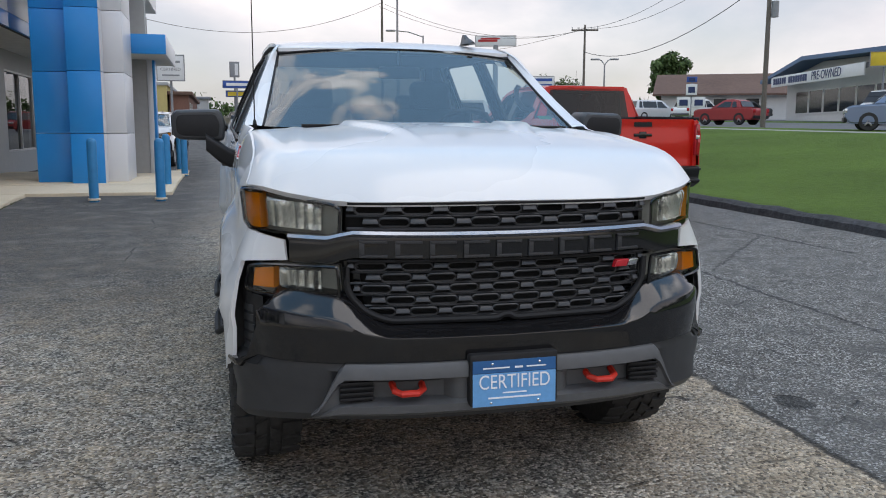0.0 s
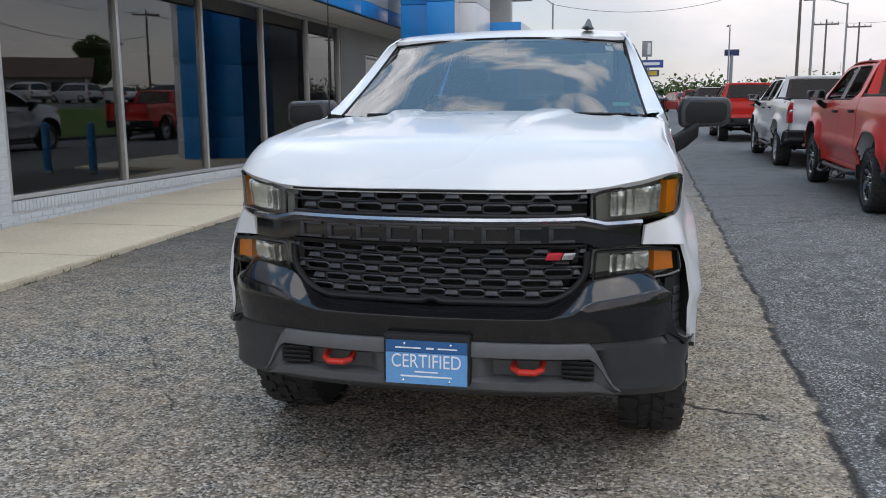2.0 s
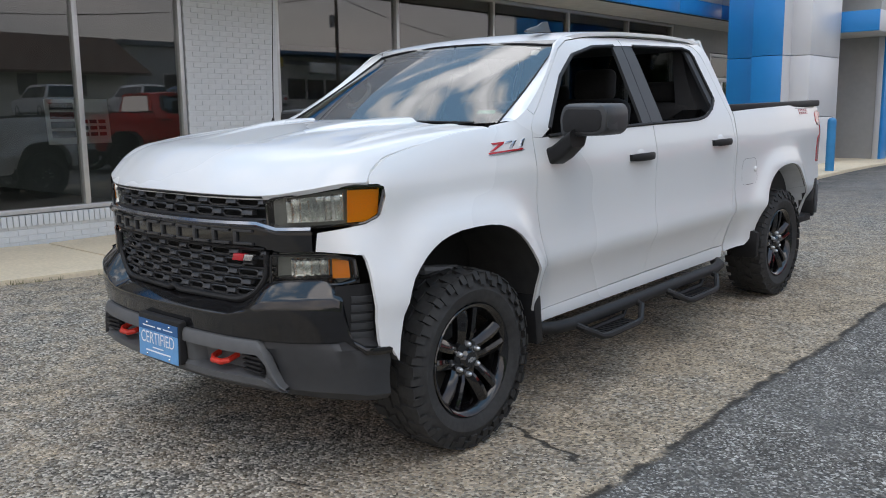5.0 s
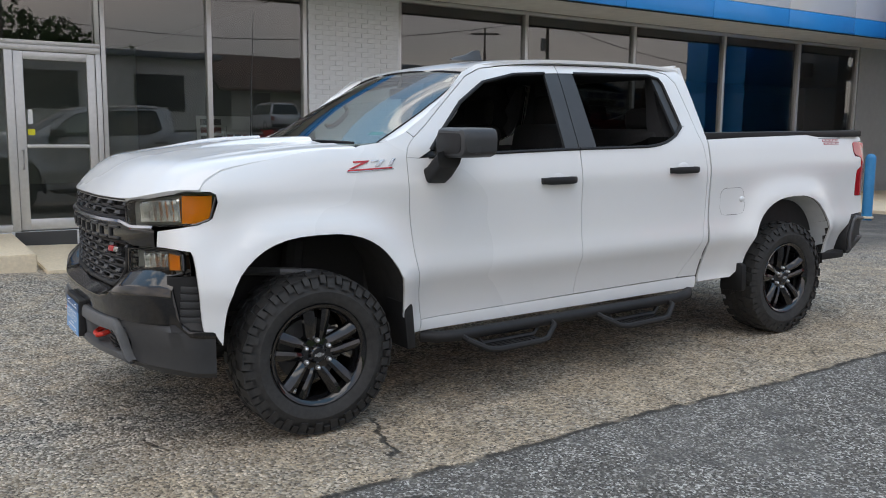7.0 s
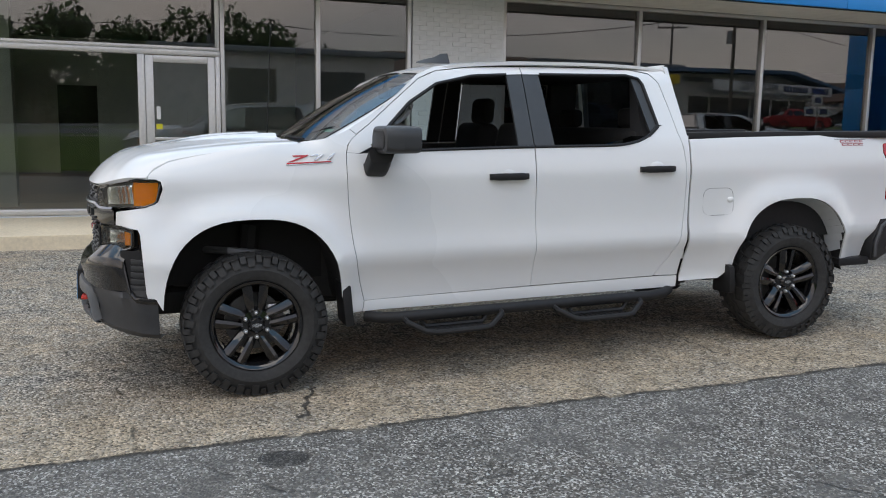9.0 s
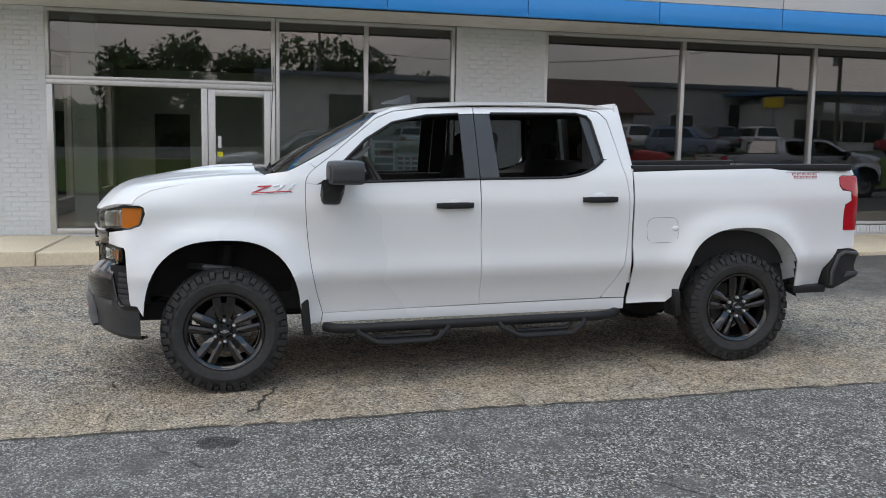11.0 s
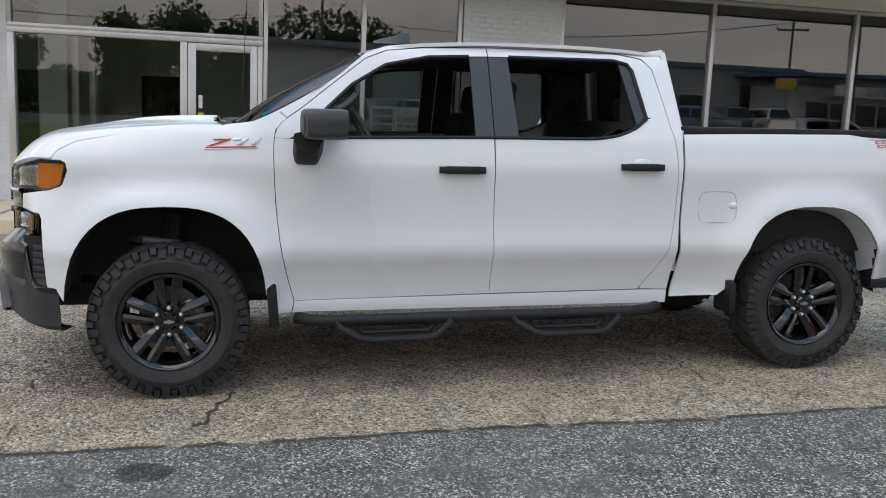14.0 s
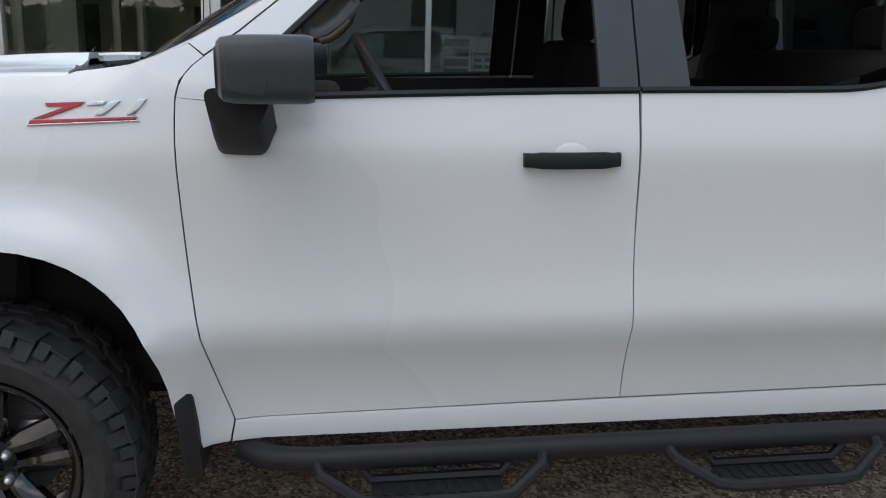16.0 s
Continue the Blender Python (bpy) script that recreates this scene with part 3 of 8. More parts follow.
# plain grey wall past the last window
bm = bmesh.new()
box(bm, WX - 0.22, WX, 19.72, 21.62, -0.2, 4.6)
box(bm, WX - 0.22, WX, 23.16, 24.82, -0.2, 4.6)
box(bm, WX - 0.22, WX, 21.62, 23.16, 2.9, 4.6)
box(bm, WX - 0.22, WX, 24.82, 28.5, 2.95, 4.6)
box(bm, WX - 0.22, WX, 24.82, 28.5, -0.2, 0.75)
box(bm, WX - 0.22, WX, 28.5, 34.0, -0.2, 4.6)
part("wall_plain", bm, WALL_GREY, wall, "plain grey painted wall")
# dark riser under the entrance
bm = bmesh.new()
box(bm, WX - 0.02, WX + 0.012, 2.92, 3.60, 0.0, 0.27)
part("riser", bm, INTERIOR_DARK, wall, "dark riser below the door")


# windows
def window(name, y0, y1, z0, z1, mullions, label, z_bar=None):
    thing = tagged(empty(name), label, "window", kind="structure")
    fw = 0.055
    for ya, yb, za, zb in ((y0, y1, z1 - fw, z1), (y0, y1, z0, z0 + fw), (y0, y0 + fw, z0 + fw, z1 - fw), (y1 - fw, y1, z0 + fw, z1 - fw)):
        bm = bmesh.new()
        box(bm, WX - 0.13, WX - 0.015, ya, yb, za, zb, 0.006)
        part("window_frame", bm, ALUMINIUM, thing)
    for y in mullions:
        bm = bmesh.new()
        box(bm, WX - 0.12, WX - 0.008, y - 0.032, y + 0.032, z0 + fw, z1 - fw, 0.006)
        part("mullion", bm, ALUMINIUM, thing)
    ys = [y0, *mullions, y1]
    for ya, yb in zip(ys, ys[1:]):
        bm = bmesh.new()
        # real panes sit a hair out of true
        dy = 0.002 * math.sin(ya * 7.3)
        v = [bm.verts.new(p) for p in ((WX - 0.07 + dy, ya + 0.02, z0 + 0.03), (WX - 0.07 - dy, yb - 0.02, z0 + 0.03), (WX - 0.07 - dy * 0.6, yb - 0.02, z1 - 0.03), (WX - 0.07 + dy * 0.4, ya + 0.02, z1 - 0.03))]
        bm.faces.new(v)
        p = part("pane", bm, SHOP_GLASS, thing, "dark reflecting glass pane")
        p.visible_shadow = False
    return thing


window("window_1", 3.97, 6.68, 0.42, WT, [5.31], "tall aluminium-framed shop window beside the entrance")
window("window_2", 8.13, 19.70, 0.42, WT, [10.51, 12.93, 15.31, 17.62], "long aluminium-framed showroom window with five panes")
window("window_3", 0.80, 3.96, 2.47, WT, [], "transom window over the entrance")
window("window_4", 24.84, 28.4, 0.75, 2.95, [26.6], "shop window past the plain wall")

# entrance: fixed light and a door
ent = tagged(empty("door_1"), "aluminium-framed glass entrance with a closed door", "door", kind="structure")
for ya, yb, za, zb in ((0.80, 3.96, 2.40, 2.47), (0.80, 0.885, 0.28, 2.40), (2.90, 2.99, 0.28, 2.40), (3.90, 3.96, 0.28, 2.40), (0.885, 2.90, 0.28, 0.36)):
    bm = bmesh.new()
    box(bm, WX - 0.13, WX + 0.0, ya, yb, za, zb, 0.006)
    part("door_frame", bm, ALUMINIUM, ent)
bm = bmesh.new()
bm.faces.new([bm.verts.new(p) for p in ((WX - 0.07, 0.88, 0.35), (WX - 0.07, 2.91, 0.35), (WX - 0.07, 2.91, 2.41), (WX - 0.07, 0.88, 2.41))])
part("pane", bm, SHOP_GLASS, ent).visible_shadow = False
bm = bmesh.new()
for ya, yb, za, zb in ((2.995, 3.10, 0.29, 2.395), (3.80, 3.895, 0.29, 2.395), (3.10, 3.80, 2.30, 2.395), (3.10, 3.80, 0.29, 0.42), (3.10, 3.80, 1.27, 1.31)):
    box(bm, WX - 0.10, WX - 0.02, ya, yb, za, zb, 0.005)
leaf = part("door_leaf", bm, ALUMINIUM, ent)
bm = bmesh.new()
bm.faces.new([bm.verts.new(p) for p in ((WX - 0.06, 3.09, 0.41), (WX - 0.06, 3.81, 0.41), (WX - 0.06, 3.81, 2.31), (WX - 0.06, 3.09, 2.31))])
part("pane", bm, SHOP_GLASS, leaf).visible_shadow = False
bm = bmesh.new()
tube(bm, [(WX - 0.02, 3.05, 1.02), (WX + 0.05, 3.05, 1.02), (WX + 0.05, 3.05, 1.24), (WX - 0.02, 3.05, 1.24)], 0.012, 8)
part("door_pull", bm, STEEL, leaf, "steel pull handle")
SIGN_WHITE = material("sticker_white", (0.75, 0.75, 0.75), 0.5)
SIGN_YELLOW = material("sticker_yellow", (0.65, 0.6, 0.03), 0.5)
bm = bmesh.new()
box(bm, WX - 0.062, WX - 0.055, 3.13, 3.18, 1.55, 1.72)
part("sticker", bm, SIGN_WHITE, leaf, "white notice sticker")
bm = bmesh.new()
box(bm, WX - 0.062, WX - 0.055, 3.12, 3.20, 1.42, 1.49)
part("sticker", bm, SIGN_YELLOW, leaf, "yellow sticker")
# second door in the plain wall
ent2 = tagged(empty("door_2"), "narrow white glazed double door in the plain wall", "door", kind="structure")
for ya, yb, za, zb in ((21.64, 21.72, 0.35, 2.88), (23.06, 23.14, 0.35, 2.88), (21.72, 23.06, 2.80, 2.88), (21.72, 23.06, 2.18, 2.28), (22.33, 22.45, 0.35, 2.18), (21.72, 23.06, 0.35, 0.43)):
    bm = bmesh.new()
    box(bm, WX - 0.10, WX + 0.005, ya, yb, za, zb, 0.006)
    part("door_frame", bm, ALUMINIUM, ent2)
for ya, yb, za, zb in ((21.70, 22.35, 0.42, 2.2), (22.43, 23.08, 0.42, 2.2), (21.70, 23.08, 2.26, 2.82)):
    bm = bmesh.new()
    bm.faces.new([bm.verts.new(p) for p in ((WX - 0.06, ya, za), (WX - 0.06, yb, za), (WX - 0.06, yb, zb), (WX - 0.06, ya, zb))])
    part("pane", bm, SHOP_GLASS, ent2).visible_shadow = False

# showroom behind the glass; the entrance hall has a glazed side
flat("floor_inside", -16, WX - 0.22, 0.0, 34, 0.20, 0.27, SHOW_FLOOR, "dim showroom floor", "floor")
flat("wall_inside", -16.2, -16, 0.0, 34, 0.2, 3.7, SHOW_WALL_DIM, "showroom back wall, coloured dark to look dim", "wall")
flat("wall_inside_end", -16, WX - 0.22, 34, 34.2, 0.2, 3.7, SHOW_WALL_DIM, "showroom end wall", "wall")
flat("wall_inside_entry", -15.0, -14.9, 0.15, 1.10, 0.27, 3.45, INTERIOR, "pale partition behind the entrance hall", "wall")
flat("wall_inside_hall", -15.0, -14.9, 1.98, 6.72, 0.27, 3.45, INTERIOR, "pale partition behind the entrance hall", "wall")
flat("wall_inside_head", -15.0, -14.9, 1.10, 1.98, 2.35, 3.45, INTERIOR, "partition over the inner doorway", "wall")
flat("wall_inside_bay", -15.0, WX - 0.24, 6.72, 6.86, 0.27, 3.45, SHOW_WALL_DIM, "partition between entrance hall and showroom", "wall")
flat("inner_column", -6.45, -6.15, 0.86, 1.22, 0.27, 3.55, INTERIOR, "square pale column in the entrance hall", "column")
flat("ceiling_inside", -16.2, WX - 0.22, 0.0, 34, 3.55, 3.7, SHOW_WALL_DIM, "showroom ceiling", "ceiling")
flat("wall_side_low", -16, WX - 0.22, 0.0, 0.2, 0.0, 0.45, BRICK_PAINT, "low painted wall under the side windows", "wall")
flat("wall_side_back", -16, -14.4, 0.0, 0.2, 0.45, 3.55, BRICK_PAINT, "painted side wall", "wall")
side = tagged(empty("window_5"), "white-framed side windows of the entrance hall", "window", kind="structure")
for x0, x1, z0, z1 in ((-14.4, WX - 0.22, 3.2, 3.55), (-14.4, WX - 0.22, 0.45, 0.53)):
    bm = bmesh.new()
    box(bm, x0, x1, 0.05, 0.17, z0, z1, 0.006)
    part("window_frame", bm, PANEL_WHITE, side)
for x in (-14.3, -12.4, -9.6, -7.4, -5.1):
    bm = bmesh.new()
    box(bm, x - 0.06, x + 0.06, 0.04, 0.18, 0.53, 3.2, 0.006)
    part("mullion", bm, PANEL_WHITE, side)
for xa, xb in ((-14.3, -12.4), (-12.4, -9.6), (-9.6, -7.4), (-7.4, -5.1)):
    bm = bmesh.new()
    bm.faces.new([bm.verts.new(p) for p in ((xa, 0.11, 0.5), (xb, 0.11, 0.5), (xb, 0.11, 3.25), (xa, 0.11, 3.25))])
    part("pane", bm, SIDE_GLASS, side).visible_shadow = False

# display board on a stand inside the window beside the entrance
stand = tagged(empty("display_board", Matrix.Translation((-6.3, 6.05, 0.27))), "white display board with photo prints on a metal stand", "display board")
bm = bmesh.new()
box(bm, -0.03, 0.0, -0.43, 0.43, 0.86, 1.46, 0.004, m=pose(0, 0, 0, 0, -6, 0))
sheet = part("board", bm, SIGN_WHITE, stand)
bm = bmesh.new()
tube(bm, [(-0.12, 0.0, 0.0), (-0.12, 0.0, 1.3)], 0.025, 8)
box(bm, -0.35, 0.10, -0.03, 0.03, 0.0, 0.03)
box(bm, -0.15, -0.09, -0.28, 0.28, 0.0, 0.025)
part("post", bm, STEEL, stand)
PRINT_DARK = noisy(material("photo_dark", (0.06, 0.06, 0.065), 0.4), 25, 0.6)
PRINT_RED = noisy(material("photo_red", (0.22, 0.05, 0.045), 0.4), 25, 0.5)
for i in range(4):
    bm = bmesh.new()
    box(bm, 0.002, 0.006, -0.38, -0.06, 1.32 - 0.125 * i, 1.41 - 0.125 * i, m=pose(0, 0, 0, 0, -6, 0))
    part("print", bm, PRINT_RED if i == 1 else PRINT_DARK, sheet)
for i in range(3):
    for j in range(3):
        bm = bmesh.new()
        box(bm, 0.002, 0.006, 0.02 + 0.125 * j, 0.12 + 0.125 * j, 1.13 - 0.085 * i, 1.18 - 0.085 * i, m=pose(0, 0, 0, 0, -6, 0))
        part("print", bm, PRINT_DARK if (i + j) % 2 else PRINT_RED, sheet)

# canopy: soffit, blue stripe, white panels above
flat("soffit", WX, -3.42, -2.5, 22.4, 3.462, 3.50, SOFFIT, "weathered grey soffit boards under the canopy", "soffit")
flat("soffit_far", WX, -3.3, 22.4, 34, 3.462, 3.50, SOFFIT, "soffit beyond the blue portal", "soffit")
fascia = tagged(empty("fascia"), "blue and white metal fascia panels over the shop front", "fascia", kind="structure")
yj = 3.44 - 1.983 * 3
while yj < 22.0:
    for z0, z1, mat in ((3.45, 3.752, STRIPE_BLUE), (3.758, 5.3, PANEL_WHITE)):
        bm = bmesh.new()
        box(bm, -3.46, -3.40, yj + 0.006, yj + 1.977, z0, z1, 0.004)
        part("fascia_panel", bm, mat, fascia)
    yj += 1.983
bm = bmesh.new()
box(bm, -3.52, -3.465, -2.5, 23.0, 3.44, 5.3)
part("fascia_frame", bm, DARK_FRAME, fascia)
flat("roof_deck", -16, -3.5, -0.3, 34, 5.2, 5.4, PANEL_WHITE, "flat roof of the building", "roof")

# blue portal
portal = tagged(empty("portal"), "tall blue and white metal-clad entrance portal", "portal", kind="structure")
for (x0, x1, y0, y1, mat) in ((-2.86, -2.15, 18.45, 20.15, STRIPE_BLUE), (-2.146, -1.53, 18.0, 20.15, STRIPE_BLUE), (-1.53, -1.518, 18.01, 18.42, PANEL_WHITE), (-1.526, -1.13, 18.42, 20.15, PANEL_WHITE)):
    z = 0.1
    for h in (1.20, 1.22, 1.22, 1.22, 1.22, 1.22):
        bm = bmesh.new()
        box(bm, x0 + 0.002, x1 - 0.002, y0, y1, z + 0.006, z + h - 0.006, 0.004 if x1 - x0 > 0.1 else 0)
        part("cladding", bm, mat, portal)
        z += h
flat("portal_wall", -2.62, -0.99, 22.4, 22.8, 0.1, 4.79, WALL_GREY, "grey return wall behind the portal", "wall")
flat("portal_head", WX, -1.02, 20.2, 27.4, 4.8, 7.4, PANEL_WHITE, "white upper storey behind the portal", "wall")
can = tagged(empty("canopy"), "blue-edged flat canopy beyond the portal", "canopy", kind="structure")
for x0, x1, y0, y1, z0, z1, mat in ((-1.9, -0.40, 20.2, 20.26, 3.05, 3.48, STRIPE_BLUE), (-0.46, -0.40, 20.262, 24.6, 3.05, 3.48, PANEL_WHITE), (-1.9, -0.465, 20.262, 24.6, 3.08, 3.45, SOFFIT)):
    bm = bmesh.new()
    box(bm, x0, x1, y0, y1, z0, z1, 0.006)
    part("canopy_edge", bm, mat, can)
far_pillar = tagged(empty("portal_pillar_far"), "slim blue and white clad pillar under the canopy", "pillar", kind="structure")
for x0, x1, y0, y1, mat in ((-0.985, -0.86, 22.38, 22.84, PANEL_WHITE), (-0.858, -0.80, 22.38, 22.84, STRIPE_BLUE)):
    bm = bmesh.new()
    box(bm, x0, x1, y0, y1, 0.1, 3.07, 0.004)
    part("cladding", bm, mat, far_pillar)

# bollards
post = tagged(empty("bollard", Matrix.Translation((-1.33, 14.75, gz(-0.4, 14.75) + 0.05))), "blue painted steel bollard with a domed top", "bollard", group="blue bollards")
bm = bmesh.new()
_, made = revolve(bm, [(0.0, 1.0), (0.05, 0.985), (0.075, 0.95), (0.078, 0.93), (0.078, -0.1)], 20)
for v in bm.verts:
    v.co = Vector((v.co.y, v.co.z, v.co.x))
bmesh.ops.recalc_face_normals(bm, faces=bm.faces[:])
part("post", bm, BOLLARD_BLUE, post)
bm = bmesh.new()
_, made = revolve(bm, [(0.078, 0.012), (0.10, 0.008), (0.10, -0.02)], 20)
for v in bm.verts:
    v.co = Vector((v.co.y, v.co.z, v.co.x))
bmesh.ops.recalc_face_normals(bm, faces=bm.faces[:])
part("collar", bm, CONCRETE, post)
for x, y in ((-0.28, 14.75), (-0.32, 17.4), (-0.15, 21.6), (-0.45, 25.9)):
    copy_thing(post, Matrix.Translation((x, y, gz(x, y) + 0.05)))



# ---- pickup truck: x to its left, y to its rear, z up; front axle at y = 0 ----
AXLE = 3.745
TYRE_R = 0.41
SIDE_Z = curve_of([(0.40, 0.838), (0.425, 0.854), (0.46, 0.867), (0.493, 0.858), (0.58, 0.874), (0.66, 0.900), (0.735, 0.936), (0.762, 0.9465), (0.785, 0.9450), (0.85, 0.935), (0.93, 0.929), (1.02, 0.929),
                   (1.14, 0.934), (1.22, 0.938), (1.27, 0.930), (1.34, 0.916), (1.40, 0.902)])
PLAN = [(0.932, -0.45), (0.918, -0.53), (0.885, -0.61), (0.83, -0.68), (0.74, -0.745), (0.62, -0.80), (0.42, -0.85), (0.20, -0.875), (0.0, -0.88)]
PLAN_S = [0.0]
for plan_a, plan_b in zip(PLAN, PLAN[1:]):
    PLAN_S.append(PLAN_S[-1] + math.dist(plan_a, plan_b))
PLAN_X = curve_of([(s, p[0]) for s, p in zip(PLAN_S, PLAN)])
PLAN_Y = curve_of([(s, p[1]) for s, p in zip(PLAN_S, PLAN)])
U_MID = -0.45 - PLAN_S[-1]


def u_of_x(x):
    """The arc coordinate on the nose at which the plan is x wide."""
    lo, hi = 0.0, PLAN_S[-1]
    for _ in range(40):
        mid = (lo + hi) / 2
        lo, hi = (mid, hi) if PLAN_X(mid) > x else (lo, mid)
    return -0.45 - lo


def flare(y, z):
    out = 0.0
    for yc, zc, amp in ((0.0, 0.42, 0.078), (AXLE, 0.43, 0.054)):
        rho = (abs((y - yc) / 0.50) ** 2.6 + (max(0.0, z - zc) / 0.595) ** 2.6) ** (1 / 2.6) - 1
        out = max(out, amp * (1 - sstep(0.0, 0.50, rho)) ** 1.5 * (0.72 + 0.28 * (1 - sstep(0.10, 0.17, rho))))
    return out


def side_x(y, z):
    """Half the body's width at y and z."""
    x = SIDE_Z(min(z, 1.40))
    x = lerp(x, max(x, 0.934), sstep(0.50, 0.10, y) * (1 - sstep(0.9, 1.0, z))) + flare(y, z) * (1 - sstep(1.0, 1.25, z))
    if z > 1.40:
        x -= (z - 1.40) * 0.455
    if z > 1.80:
        x -= ((z - 1.80) / 0.1) ** 2 * 0.03
    if y > 4.3:
        x -= 0.03 * ((y - 4.3) / 0.45) ** 2
    return x - 0.045 * sstep(3.5, 4.6, y)


TOP_Y = curve_of([(-0.89, 1.334), (-0.75, 1.362), (-0.6, 1.391), (-0.34, 1.427), (-0.08, 1.450), (0.18, 1.461), (0.5, 1.464)])
RIM_Z = curve_of([(-1.60, 1.202), (-1.30, 1.200), (-1.05, 1.199), (-0.95, 1.203), (-0.80, 1.224), (-0.62, 1.249), (-0.53, 1.248), (-0.45, 1.243), (-0.30, 1.240), (0.6, 1.240)])
SEAM_D = curve_of([(-0.548, 0.0), (-0.525, 0.02), (-0.49, 0.034), (-0.42, 0.055), (-0.24, 0.068), (0.05, 0.071), (0.6, 0.071)])


def skin_low(u, z, off=0.0):
    """The body's side under the shoulder, carried on round the nose for u under -0.45, and the way in from there."""
    if u >= -0.45:
        return (side_x(u, z) + off, u, z), (-1.0, 0.0)
    s = min(-0.45 - u, PLAN_S[-1])
    x, y = PLAN_X(s), PLAN_Y(s)
    tx, ty = PLAN_X(s + 0.01) - PLAN_X(s - 0.01), PLAN_Y(s + 0.01) - PLAN_Y(s - 0.01)
    k = math.hypot(tx, ty)
    nx, ny = -ty / k, tx / k
    if s >= PLAN_S[-1] - 0.011:
        nx, ny = 0.0, -1.0
    # under the lamps the fender runs on straight before it turns in
    k = (1 - sstep(0.98, 1.10, z)) * (1 - sstep(0.13, 0.27, s))
    x, y = lerp(x, 0.934 - 0.02 * s, k), lerp(y, -0.45 - s, k)
    nx, ny = lerp(nx, 1.0, k), lerp(ny, 0.0, k)
    fade = 1 - sstep(0.0, 0.3, s)
    d = off + fade * (side_x(-0.45, min(z, 1.24)) - SIDE_Z(1.24)) - 0.16 * max(0.0, z - 1.16) * sstep(0.3, 0.45, s)
    return (x + nx * d, y + ny * d, z), (-nx, -ny)


def top_z(x, y):
    """The hood's height away from its rounded rim."""
    x = abs(x)
    inner = lerp(0.22, 0.29, sstep(-0.5, 0.4, y))
    rise = sstep(inner - 0.008, inner + 0.016, x) * (1 - sstep(0.40, 0.58, x))
    return TOP_Y(y) - lerp(0.036, 0.020, sstep(-0.5, 0.1, y)) * (x / 0.82) ** 2.4 + 0.012 * rise * sstep(-0.62, -0.05, y)


def rim_w(u):
    return lerp(0.30, 0.165, sstep(-1.05, -0.45, u)) - 0.045 * sstep(-0.35, 0.15, u)


def shoulder(u, z, off=0.0):
    """A place on the rounded shoulder, over the rim at RIM_Z."""
    zr = RIM_Z(u)
    (bx, by, _), (ix, iy) = skin_low(u, zr, off)
    d = 0.0
    for _ in range(4):
        r = min(0.995, (z - zr) / (top_z(bx + ix * d, by + iy * d) - zr))
        d = rim_w(u) * (1 - (1 - r) ** (1 / 3))
    return (bx + ix * d, by + iy * d, z)


def skin(u, z, off=0.0):
    """A place on the body's side and front, with the shoulder over the front wheel."""
    if u < 0.5 and z > RIM_Z(u):
        a = shoulder(u, z, off)
        if u > 0.30:
            k, b = sstep(0.30, 0.46, u), skin_low(u, z, off)[0]
            return tuple(lerp(p, q, k) for p, q in zip(a, b))
        return a
    return skin_low(u, z, off)[0]


RIM_LINE = [(u, *skin_low(u, RIM_Z(u))[0][:2]) for u in [lerp(0.7, -0.44, i / 24) for i in range(25)] + [lerp(-0.45, U_MID, i / 70) for i in range(71)]]


def hood_z(x, y):
    """The hood's height, rounded down towards its rim."""
    x = abs(x)
    best, at_u = 9.0, 0.0
    for (ua, xa, ya), (ub, xb, yb) in zip(RIM_LINE, RIM_LINE[1:]):
        ex, ey = xb - xa, yb - ya
        t = min(1.0, max(0.0, ((x - xa) * ex + (y - ya) * ey) / (ex * ex + ey * ey + 1e-12)))
        d = math.hypot(x - xa - t * ex, y - ya - t * ey)
        if d < best:
            best, at_u = d, lerp(ua, ub, t)
    zr = RIM_Z(at_u)
    g = 1 - (1 - min(1.0, best / rim_w(at_u))) ** 3
    # raised middle with a crisp sloping edge that fades towards the nose, and a soft outer crease
    edge = lerp(0.30, 0.445, sstep(-0.35, 0.22, y))
    rise = 0.018 * sstep(-0.48, -0.05, y) * (1 - sstep(edge - 0.016, edge + 0.016, x))
    crease = 0.006 * sstep(-0.60, -0.25, y) * (1 - sstep(0.0, 0.05, abs(x - lerp(0.70, 0.66, sstep(-0.5, 0.2, y)))))
    return zr + (top_z(x, y) - zr) * g + rise - 0.010 * sstep(-0.48, -0.05, y) + crease * g


def seam(u):
    """The shut line between hood and fender: x, y and height."""
    (bx, by, _), (ix, iy) = skin_low(u, RIM_Z(u))
    d = max(0.0, SEAM_D(u))
    x, y, zr = bx + ix * d, by + iy * d, RIM_Z(u)
    return x, y, zr + (top_z(x, y) - zr) * (1 - (1 - d / rim_w(u)) ** 3)


def arch(yc, zb_front, zb_rear, rx=0.50, rz=0.595, n=26, grow=0.0):
    """Points of a wheel opening from its front foot over the top to its rear foot."""
    out = []
    for i in range(n + 1):
        a = math.pi * i / n
        c, s = math.cos(a), math.sin(a)
        out.append((yc - (rx + grow) * math.copysign(abs(c) ** 0.76, c), 0.42 + (rz + grow) * s ** 0.76 if s > 1e-6 else 0.42))
    return [(out[0][0] - 0.015, zb_front)] + out[1:-1] + [(out[-1][0] + 0.02, zb_rear)]


def poly_at(pts, step=0.05):
    """An open chain with points at most step apart."""
    out = []
    for a, b in zip(pts, pts[1:]):
        k = max(1, round(math.dist(a, b) / step))
        out += [(lerp(a[0], b[0], i / k), lerp(a[1], b[1], i / k)) for i in range(k)]
    return out + [pts[-1]]


